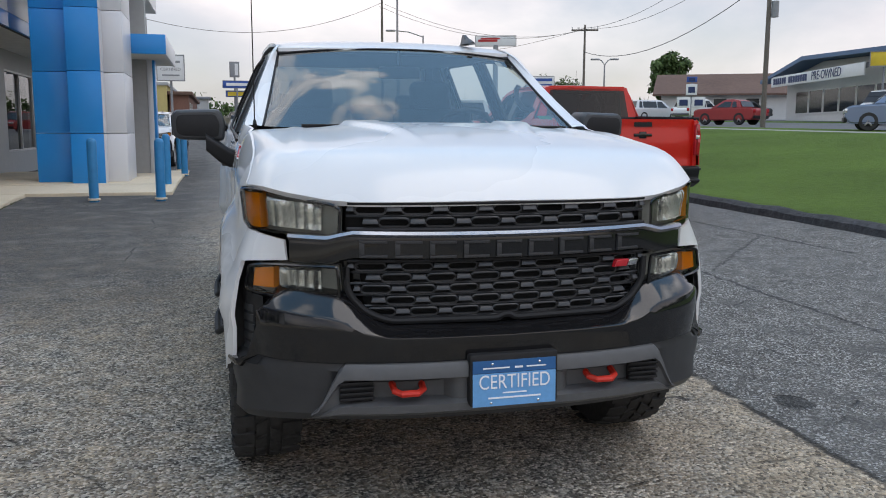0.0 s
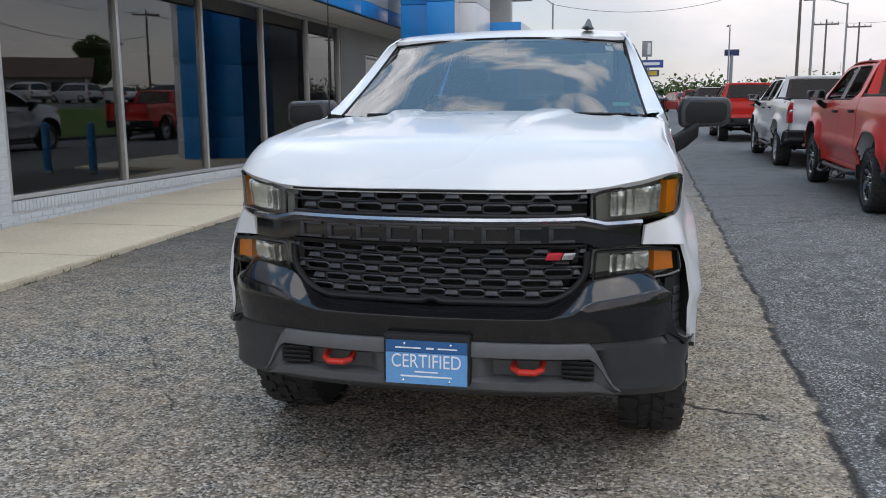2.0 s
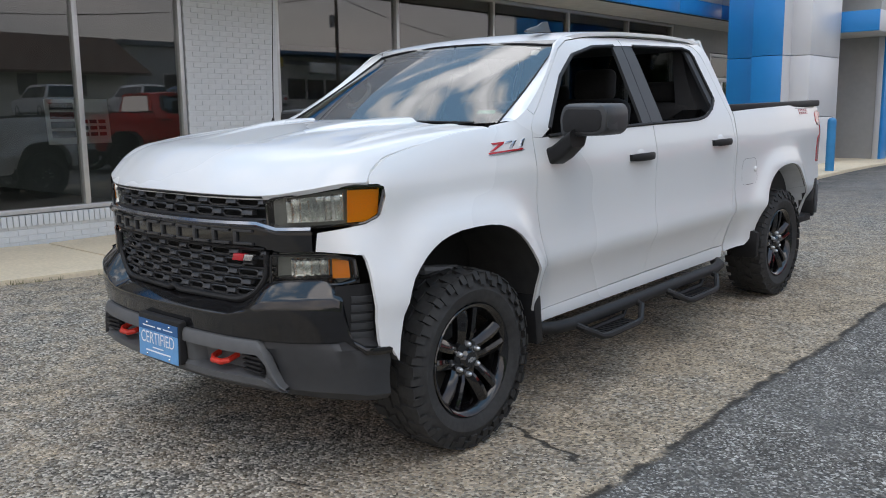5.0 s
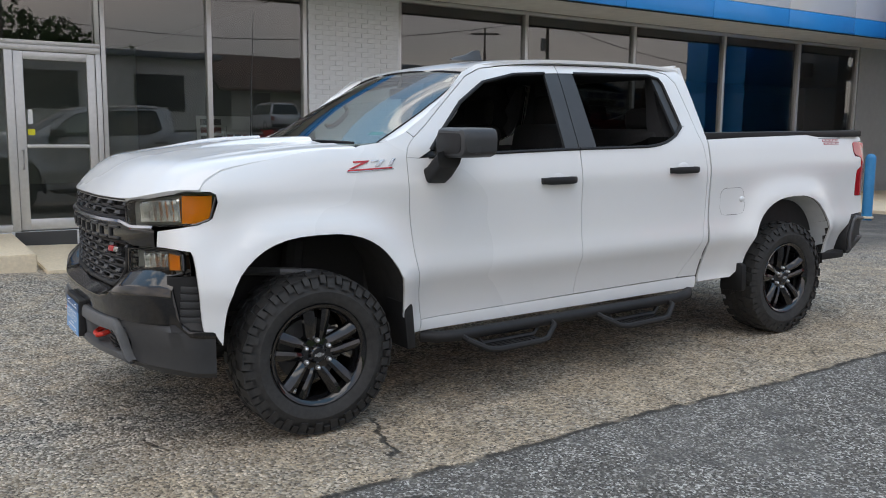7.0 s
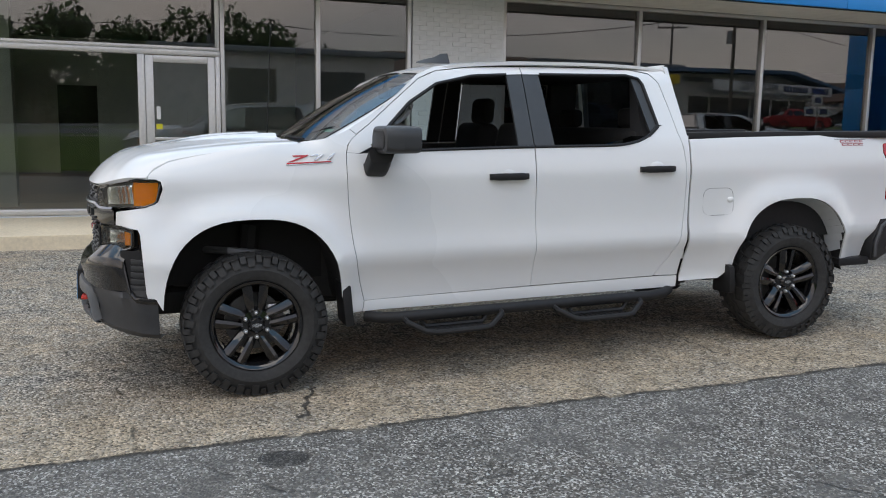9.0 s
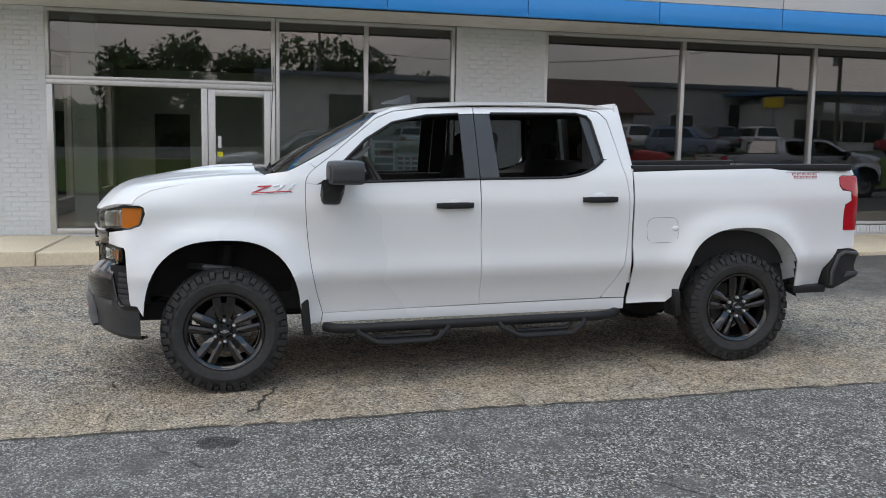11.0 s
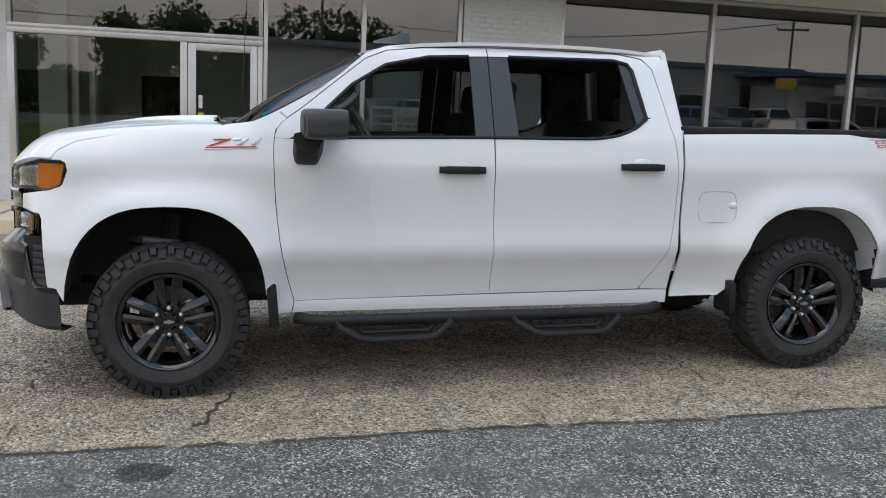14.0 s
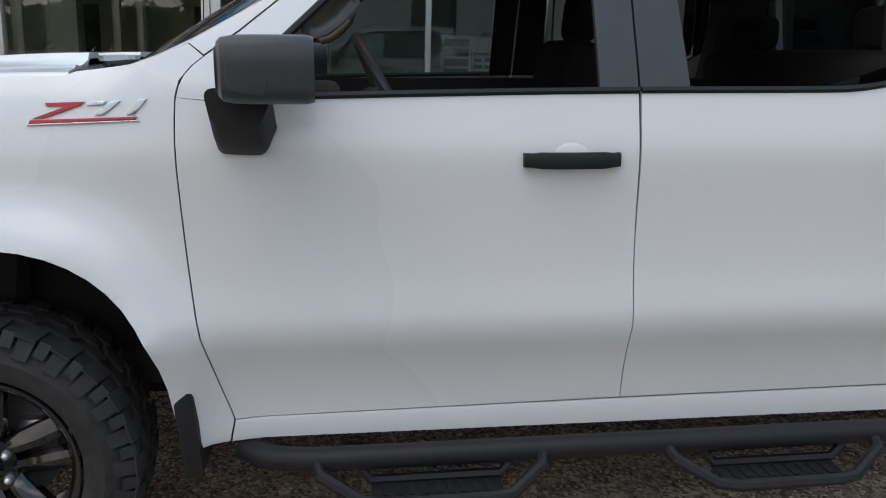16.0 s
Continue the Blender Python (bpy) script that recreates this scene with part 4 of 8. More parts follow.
BELT = curve_of([(0.60, 1.362), (0.9, 1.372), (1.74, 1.386), (2.3, 1.389), (2.45, 1.405), (2.58, 1.450), (2.66, 1.505), (2.75, 1.56)])
DOOR_TOP = [(0.5475, 1.371), (0.554, 1.398), (0.567, 1.425), (0.588, 1.449), (0.614, 1.470), (0.70, 1.531), (0.854, 1.655), (1.046, 1.805), (1.162, 1.852), (1.40, 1.880), (1.738, 1.890)]


ROOF_Y = curve_of([(1.04, 1.862), (1.16, 1.897), (1.40, 1.930), (1.80, 1.949), (2.2, 1.950), (2.6, 1.938), (2.88, 1.905)])


def letters(text, size, m, mat, parent, name="lettering", label=""):
    cu = bpy.data.curves.new(name, "FONT")
    cu.body, cu.size, cu.align_x, cu.align_y, cu.extrude = text, size, "CENTER", "CENTER", 0.01 * size
    tmp = bpy.data.objects.new(name, cu)
    scene.collection.objects.link(tmp)
    bpy.context.view_layer.update()
    me = bpy.data.meshes.new_from_object(tmp.evaluated_get(bpy.context.evaluated_depsgraph_get()))
    bpy.data.objects.remove(tmp)
    me.transform(m)
    me.materials.clear()
    me.materials.append(mat)
    ob = new(name, me)
    ob.parent = parent
    if label:
        ob["label"] = label
    return ob



SHUT_Y = curve_of([(0.49, 0.645), (0.64, 0.606), (0.84, 0.568), (1.10, 0.546), (1.28, 0.541), (1.38, 0.545)])
SHUT_ZS = (0.49, 0.53, 0.57, 0.61, 0.65, 0.70, 0.76, 0.82, 0.88, 0.95, 1.02, 1.10, 1.18, 1.26, 1.32, 1.37)
BACK_Y = curve_of([(0.55, 2.685), (0.68, 2.772), (0.82, 2.818), (1.0, 2.839), (1.15, 2.842), (1.30, 2.836), (1.40, 2.822), (1.47, 2.803)])
BACK_ZS = (1.47, 1.42, 1.36, 1.28, 1.2, 1.1, 1.0, 0.92, 0.85, 0.79, 0.74, 0.69, 0.65, 0.61, 0.58, 0.55)


def build_pickup(thing, paint, trim_label=""):
    """All parts of the pickup under the empty `thing`."""
    # fender with the tongue between the lamps
    a = arch(0.0, 0.60, 0.428)
    u_in = u_of_x(0.785)
    top = [(u, seam(u)[2] - 0.004) for u in (0.27, 0.2, 0.1, 0.0, -0.1, -0.2, -0.3, -0.38, -0.43, -0.47, -0.495, -0.515, -0.53, -0.542)]
    out = [*a[1:-1], (0.535, 0.426), (0.629, 0.426), *[(SHUT_Y(z) - 0.002, z) for z in SHUT_ZS], (0.553, 1.412), (0.583, 1.448), (0.6125, 1.4715), (0.5755, 1.5025), (0.535, 1.486), (0.50, 1.472), (0.465, 1.460), (0.43, 1.450), (0.385, 1.443), (0.345, 1.438), (0.30, 1.433),
           *top, (-0.542, 1.243), (-0.50, 1.241), (-0.475, 1.225), (-0.468, 1.19), (-0.495, 1.118), (-0.56, 1.090), (u_in + 0.01, 1.062), (u_in, 0.99),
           (-0.66, 0.983), (-0.605, 0.975), (-0.595, 0.95), (-0.592, 0.90), (-0.586, 0.78), (-0.578, 0.635), (-0.572, 0.605), (-0.53, 0.60)]
    both("fender", panel(out, skin, 0.045), paint, thing)
    # hood, on a regular net from its lip to the cowl
    lip_y = curve_of(sorted((x, y + 0.004) for u, x, y in RIM_LINE if u <= -0.53))
    side_of = curve_of([(y, x - 0.004) for x, y, _ in (seam(lerp(-0.546, 0.5, i / 40)) for i in range(41))])
    y_lo = lip_y(seam(-0.546)[0])

    def hood_at(i, j):
        a = i / 72 - 1
        a = math.copysign(1 - (1 - abs(a)) ** 1.35, a)
        y0, y1 = lip_y(abs(a) * seam(-0.546)[0]), 0.195 + 0.085 * abs(a) ** 2
        y = lerp(y0, y1, (j / 44) ** 1.7)
        x = a * side_of(max(y, y_lo))
        if y < y_lo:
            x = a * seam(-0.546)[0]
        return (x, y, hood_z(x, y))
    bm = bmesh.new()
    net = [[bm.verts.new(hood_at(i, j)) for j in range(45)] for i in range(145)]
    for i in range(144):
        for j in range(44):
            bm.faces.new((net[i][j], net[i + 1][j], net[i + 1][j + 1], net[i][j + 1]))
    got = bmesh.ops.extrude_edge_only(bm, edges=[e for e in bm.edges if e.is_boundary])["geom"]
    for v in got:
        if isinstance(v, bmesh.types.BMVert):
            v.co += Vector((-0.006 * math.copysign(1, v.co.x), 0.010 if v.co.y < 0.2 else -0.002, -0.018))
    bmesh.ops.recalc_face_normals(bm, faces=bm.faces[:])
    part("hood", bm, paint, thing)
    # doors
    low = [(SHUT_Y(z) + 0.002, z) for z in SHUT_ZS]
    belt = [(y, BELT(y)) for y in (0.62, 0.8, 1.0, 1.2, 1.4, 1.6, 1.736)]
    front = low + belt + [(1.7385, 1.0), (1.7425, 0.70), (1.7445, 0.506)]
    belt2 = [(y, BELT(y)) for y in (1.744, 1.9, 2.1, 2.3, 2.45, 2.58, 2.66)] + [(2.70, 1.52)]
    rear = [(1.7475, 0.506), (1.7455, 0.70), (1.742, 1.0)] + belt2 + [(BACK_Y(z) - 0.002, z) for z in BACK_ZS] + [(2.655, 0.514)]
    doors = []
    for outline in (front, rear):
        bm = panel(outline, skin, 0.05)
        doors += both("door", bm, paint, thing)
    # upper frames of the doors, round the glass
    f_in = [(0.70, 1.405), (0.80, 1.505), (0.965, 1.66), (1.155, 1.775), (1.396, 1.826), (1.628, 1.838)]
    fr = DOOR_TOP + [(1.738, 1.842)] + f_in[::-1] + [(0.62, 1.3645)]
    both("door_frame", panel(fr, skin, 0.05, 0.02), paint, doors[0])
    r_in = [(1.745, 1.842), (1.86, 1.843), (2.50, 1.846), (2.585, 1.826), (2.61, 1.79), (2.655, 1.52)]
    r_out = [(1.744, 1.890), (2.1, 1.892), (2.54, 1.884), (2.68, 1.858), (2.735, 1.80), (2.775, 1.62), (BACK_Y(1.47) - 0.002, 1.47)]
    fr = r_out + [(2.70, 1.52)] + r_in[::-1]
    both("door_frame", panel(fr, skin, 0.05, 0.02), paint, doors[2])
    # roof rails, pillars and rear corner of the cab
    rail_in = [(y, z + 0.006) for y, z in DOOR_TOP[4:]] + [(2.1, 1.898), (2.54, 1.890), (2.685, 1.864), (2.741, 1.803), (2.779, 1.62)] + [(BACK_Y(z) + 0.002, z) for z in BACK_ZS] + [(2.677, 0.538)]
    rail_out = [(2.668, 0.515), (2.846, 0.51), (2.853, 0.60), (2.864, 0.86), (2.869, 1.2), (2.872, 1.43), (2.868, 1.52), (2.855, 1.68), (2.842, 1.80), (2.835, 1.85),
                (2.78, 1.895), (2.54, 1.915), (2.1, 1.922), (1.74, 1.918), (1.40, 1.908), (1.16, 1.880), (1.04, 1.832), (0.90, 1.714), (0.79, 1.632), (0.70, 1.577), (0.60, 1.520), (0.577, 1.505)]
    both("cab_side", panel(rail_in + rail_out, skin, 0.05), paint, thing)
    # rocker panel
    both("rocker", panel([(0.634, 0.424), (2.842, 0.428), (2.845, 0.505), (2.66, 0.508), (1.748, 0.500), (0.647, 0.487)], skin, 0.08, 0.03), paint, thing)

    # roof
    def roof(x, y, o):
        return (x, y, ROOF_Y(y) - 0.030 * (abs(x) / 0.72) ** 2.4 + o)
    rx = [(0.58, 1.09), (0.664, 1.11), (0.672, 1.3), (0.674, 1.74), (0.674, 2.2), (0.670, 2.6), (0.662, 2.83), (0.57, 2.865)]
    out = [(0.0, 1.05), (0.3, 1.058), *rx, (0.0, 2.875), *[(-x, y) for x, y in rx[::-1]], (-0.3, 1.058)]
    part("roof", panel(out, roof, 0.08, 0.02, (0, 0, 1)), paint, thing)

    # windscreen and rear glass
    def screen(u, v):
        x = lerp(-1, 1, u)
        w = lerp(0.792, 0.668, v)
        y0, y1 = 0.29 + 0.145 * abs(x) ** 2.2, 1.055 + 0.05 * abs(x) ** 2
        z0, z1 = 1.430 + 0.014 * abs(x) ** 2, 1.862 - 0.035 * abs(x) ** 2.2
        k = math.sin(math.pi * v) * (1 - abs(x) ** 4)
        return (x * w, lerp(y0, y1, v) - 0.012 * k, lerp(z0, z1, v) + 0.020 * k - 0.012 * math.sin(math.pi * v) * abs(x) ** 4)
    ws = part("windscreen", grid_sheet(screen, 24, 14), WINDSHIELD, thing, "tinted laminated glass")
    ws.visible_shadow = False
    bm = bmesh.new()
    edge = [screen(0, v / 12) for v in range(13)] + [screen(u / 12, 1) for u in range(1, 13)] + [screen(1, 1 - v / 12) for v in range(1, 13)]
    tube(bm, [(p[0], p[1] - 0.001, p[2] + 0.001) for p in edge], 0.006, 6)
    part("seal", bm, MATTE_BLACK, ws)
    # pillar skin from the door frame to the glass, down to the corner by the hood
    outer = [Vector(skin(p, q)) for p, q in ((0.43, 1.449), (0.50, 1.471), (0.577, 1.504), (0.70, 1.576), (0.85, 1.676), (1.04, 1.831), (1.12, 1.865))]
    inner = [Vector(screen(1, v)) for v in (0.0, 0.10, 0.21, 0.40, 0.62, 0.90, 1.0)]

    def bridge(u, v):
        k = min(5, int(v * 6))
        t = v * 6 - k
        a_, b_ = outer[k].lerp(outer[k + 1], t), inner[k].lerp(inner[k + 1], t)
        return a_.lerp(b_, u) + Vector((0.004, 0, 0.004)) * math.sin(math.pi * u)
    both("pillar_skin", grid_sheet(bridge, 6, 24), paint, thing)
    for u0, u1, v0, v1, mat, lab in ((0.915, 0.945, 0.86, 0.93, PLATE_WHITE, "white sticker"), (0.925, 0.94, 0.95, 0.97, PLATE_WHITE, "white sticker"), (0.905, 0.96, 0.12, 0.16, STICKER_TEAL, "teal and white sticker")):
        bm = grid_sheet(lambda u, v: tuple(c - k for c, k in zip(screen(lerp(u0, u1, u), lerp(v0, v1, v)), (0, -0.004, 0.004))), 2, 2)
        part("sticker", bm, mat, ws, lab)
    bm = grid_sheet(lambda u, v: (lerp(-0.64, 0.64, u) * lerp(1.06, 0.95, v), lerp(2.885, 2.835, v) + 0.03, lerp(1.46, 1.86, v)), 4, 4)
    part("rear_window", bm, TINT_GLASS, thing)
    bm = bmesh.new()
    for sgn in (-1, 1):
        prism(bm, [(sgn * 0.58, 1.40), (sgn * 0.845, 1.40), (sgn * 0.662, 1.91), (sgn * 0.55, 1.91)], lambda p, q, d: (p, 2.915 - (q - 1.4) * 0.14 - d, q), 0.03)
    box(bm, -0.62, 0.62, 2.83, 2.85, 1.86, 1.925)
    box(bm, -0.87, 0.87, 2.86, 2.89, 0.62, 1.45)
    part("cab_back", bm, paint, thing)
    # cowl and wipers
    bm = grid_sheet(lambda u, v: (lerp(-0.845, 0.845, u), lerp(0.17 + 0.085 * (2 * u - 1) ** 2, 0.34 + 0.14 * (2 * u - 1) ** 2, v), lerp(1.444, 1.428, v) - 0.018 * abs(2 * u - 1) ** 3), 16, 3)
    part("cowl", bm, MATTE_BLACK, thing)
    for x0, x1 in ((0.72, 0.10), (-0.02, -0.62)):
        bm = bmesh.new()
        tube(bm, [(x0, 0.335, 1.446), (lerp(x0, x1, 0.5), 0.320, 1.452), (x1, 0.335, 1.451)], 0.007, 6)
        box(bm, min(x0, x1), max(x0, x1) - 0.05, 0.325, 0.34, 1.440, 1.450)
        part("wiper", bm, MATTE_BLACK, thing)

    # side glass, pillars and belt mouldings
    def inset(p, q, o):
        x, y, z = skin(p, q)
        return (x - 0.022 + o, y, z)
    gl = f_in + [(1.628, BELT(1.63)), (1.3, BELT(1.3)), (1.0, BELT(1.0)), (0.72, BELT(0.72))]
    for bm in (panel(gl, lambda p, q, o: inset(p, q, -0.006), 0.12, 0),):
        g1 = both("window", bm, SIDE_GLASS, thing, "side window glass")
    gl = [(1.865, 1.843), (2.50, 1.846), (2.57, 1.828), (2.60, 1.56), (2.56, 1.45), (2.44, 1.405), (2.3, 1.389), (1.885, 1.389)]
    g2 = both("window", panel(gl, lambda p, q, o: inset(p, q, -0.006), 0.12, 0), TINT_GLASS, thing, "dark tinted side window glass")
    for ob in (*g1, *g2):
        ob.visible_shadow = False
    for ob in (g1[0], g2[0]):
        # the windows on the driver's side are rolled down: only the upper edge of the glass stands out of the door
        for v in ob.data.vertices:
            v.co.z = BELT(min(v.co.y, 2.66)) - 0.02 + (v.co.z - 1.38) * 0.05
    bp = [(1.634, 1.842), (1.738, 1.846), (1.738, BELT(1.738)), (1.634, BELT(1.634))]
    both("pillar_trim", panel(bp, lambda p, q, o: inset(p, q, 0.017 + o), 0.08, 0.02), PILLAR_BLACK, thing)
    bp = [(1.744, 1.846), (1.857, 1.846), (1.882, BELT(1.88)), (1.744, BELT(1.744))]
    both("pillar_trim", panel(bp, lambda p, q, o: inset(p, q, 0.017 + o), 0.08, 0.02), PILLAR_BLACK, thing)
    bp = rounded([(2.53, 1.845), (2.60, 1.83), (2.668, 1.515), (2.60, 1.462), (2.575, 1.60)], 0.012, 2)
    both("pillar_trim", panel(bp, lambda p, q, o: inset(p, q, 0.017 + o), 0.06, 0.02), PILLAR_BLACK, thing)
    for lo, hi in ((0.68, 1.738), (1.744, 2.66)):
        k = 16
        bm = bmesh.new()
        tube(bm, [Vector(skin(lerp(lo, hi, i / k), BELT(lerp(lo, hi, i / k)) + 0.004)) + Vector((0.000, 0, 0)) for i in range(k + 1)], 0.010, 6)
        both("belt_moulding", bm, MATTE_BLACK, thing)
    for pts in (f_in, [(1.865, 1.843), (2.50, 1.846), (2.585, 1.826), (2.61, 1.79), (2.66, 1.52), (2.58, 1.452)]):
        bm = bmesh.new()
        tube(bm, [Vector(skin(p, q)) for p, q in poly_at(pts, 0.08)], 0.011, 6)
        both("weatherstrip", bm, MATTE_BLACK, thing)
    # bed
    a = arch(AXLE, 0.585, 0.545)
    zt = 1.437
    out = [(2.885, 0.62), (2.878, 0.9), (2.882, 1.2), (2.884, zt - 0.01), (3.3, zt), (3.9, zt + 0.007), (4.4, zt + 0.012), (4.68, zt + 0.012), (4.738, zt - 0.01), (4.748, 1.39),
           (4.625, 1.388), (4.603, 1.37), (4.602, 1.315), (4.622, 1.275), (4.708, 1.262), (4.711, 1.195), (4.655, 1.165), (4.648, 1.12), (4.648, 0.965), (4.762, 0.96), (4.762, 0.83), (4.60, 0.822), (4.497, 0.668), (4.49, 0.545), *a[1:-1][::-1], (3.225, 0.585), (3.235, 0.60), (3.215, 0.52), (3.16, 0.470), (2.865, 0.465)]
    both("bed_side", panel(out, skin, 0.05), paint, thing)
    bm = bmesh.new()
    prism(bm, [(-0.815, 1.43), (-0.80, 1.43), (-0.80, 0.75), (0.80, 0.75), (0.80, 1.43), (0.815, 1.43), (0.815, 0.72), (-0.815, 0.72)], lambda p, q, d: (p, 2.93 + d, q), 1.75)
    part("bed_liner", bm, MATTE_BLACK, thing, "black bed liner")
    bm = bmesh.new()
    box(bm, -0.85, 0.85, 2.885, 2.93, 0.75, 1.462, 0.008)
    part("bed_front", bm, MATTE_BLACK, thing)
    bm = bmesh.new()
    box(bm, 0.79, 0.862, 2.89, 4.70, 1.425, 1.474, 0.008)
    both("rail_cap", bm, MATTE_BLACK, thing, "black bed rail cap")
    # tailgate
    def gate(p, q, o):
        return (p, 4.757 - 0.06 * (abs(p) / 0.8) ** 4 - 0.02 * sstep(1.1, 1.42, q) + 0.015 * sstep(1.36, 1.42, q) + o - 0.012 * sstep(0.86, 0.90, q) * (1 - sstep(1.0, 1.04, q)), q)
    bm = panel(rounded([(-0.782, 0.815), (0.782, 0.815), (0.782, 1.445), (-0.782, 1.445)], 0.02), lambda p, q, o: gate(p, q, -abs(o)), 0.06, 0.05, (0, 1, 0))
    tg = part("tailgate", bm, paint, thing)
    bm = bmesh.new()
    prism(bm, rounded([(-0.13, 1.345), (0.13, 1.345), (0.13, 1.405), (-0.13, 1.405)], 0.01), lambda p, q, d: (p, 4.754 - d, q), 0.02)
    part("handle", bm, MATTE_BLACK, tg)
    bm = bmesh.new()
    prism(bm, [(-0.13, 1.215), (-0.05, 1.215), (-0.05, 1.19), (0.05, 1.19), (0.05, 1.215), (0.13, 1.215), (0.13, 1.255), (0.05, 1.255), (0.05, 1.28), (-0.05, 1.28), (-0.05, 1.255), (-0.13, 1.255)],
          lambda p, q, d: (p, 4.767 - d, q), 0.03, 0.004)
    part("emblem", bm, GLOSS_BLACK, tg, "black cross-shaped emblem with bright edge")
    # tail lamps
    out = rounded([(4.607, 1.382), (4.782, 1.384), (4.788, 1.28), (4.775, 1.245), (4.775, 1.195), (4.787, 1.16), (4.784, 0.965), (4.653, 0.965), (4.653, 1.150), (4.715, 1.198), (4.715, 1.262), (4.628, 1.290), (4.607, 1.31)], 0.014, 2)
    both("tail_lamp", panel(out, lambda p, q, o: (skin(min(p, 4.75), q)[0] + 0.004 + o - max(0, p - 4.75) * 0.6, p, q), 0.04, 0.04), RED_LENS, thing, "red tail lamp lens")
    bm = bmesh.new()
    box(bm, 0.770, 0.842, 4.66, 4.772, 0.965, 1.378, 0.012)
    both("tail_lamp_inner", bm, RED_LENS, thing)
    bm = bmesh.new()
    box(bm, 0.78, 0.838, 4.74, 4.778, 1.18, 1.235, 0.005)
    both("reverse_lamp", bm, LAMP_BACK, thing)
    bm = bmesh.new()
    box(bm, 0.765, 0.825, 4.58, 4.738, 0.78, 1.432, 0.015)
    both("bed_corner", bm, paint, thing)
    # rear bumper
    bm = bmesh.new()
    prof = [(4.497, 0.525), (4.502, 0.66), (4.597, 0.812), (4.742, 0.822), (4.822, 0.80), (4.822, 0.765), (4.79, 0.69), (4.79, 0.655), (4.835, 0.635), (4.83, 0.60), (4.562, 0.515)]
    prism(bm, rounded(prof, 0.015, 2), lambda p, q, d: (0.915 - 0.26 * max(0.0, p - 4.52) - d, p, q), 0.30, 0.012)
    be = both("bumper_end", bm, MATTE_BLACK, thing)
    for sgn, ob in zip((1, -1), be):
        bm = bmesh.new()
        tube(bm, [(sgn * (0.922 - 0.26 * (y - 4.52)), y, z) for y, z in ((4.53, 0.55), (4.535, 0.65), (4.60, 0.775), (4.66, 0.795), (4.80, 0.778))], 0.016, 8)
        part("bumper_edge", bm, PILLAR_BLACK, ob)
        bm = bmesh.new()
        prism(bm, rounded([(4.66, 0.60), (4.82, 0.612), (4.825, 0.638), (4.70, 0.645)], 0.008, 2), lambda p, q, d: (sgn * (0.925 - 0.26 * (p - 4.52) - d), p, q), 0.05, 0.004)
        part("corner_step", bm, PILLAR_BLACK, ob)
    bm = bmesh.new()
    box(bm, -0.575, 0.575, 4.62, 4.84, 0.60, 0.80, 0.02)
    box(bm, -0.60, 0.60, 4.60, 4.70, 0.50, 0.60, 0.01)
    rb = part("rear_bumper", bm, MATTE_BLACK, thing)
    bm = bmesh.new()
    box(bm, -0.16, 0.16, 4.84, 4.848, 0.62, 0.77, 0.003)
    part("plate", bm, BADGE_SILVER, rb, "pale dealer plate")
    bm = bmesh.new()
    tube(bm, [(0, 4.55, 0.46), (0, 4.80, 0.46)], 0.04, 8)
    part("hitch", bm, UNDERBODY, rb)
    for sgn in (-1, 1):
        bm = bmesh.new()
        prism(bm, rounded([(sgn * 0.38, 0.50), (sgn * 0.60, 0.50), (sgn * 0.60, 0.565), (sgn * 0.38, 0.565)], 0.02), lambda p, q, d: (p, 4.89 - d, q), 0.18)
        part("exhaust_tip", bm, CHROME, rb)
    # under the rear corner
    bm = bmesh.new()
    box(bm, 0.80, 0.90, 4.22, 4.50, 0.492, 0.548, 0.01)
    both("rear_valance", bm, MATTE_BLACK, thing)
    return thing


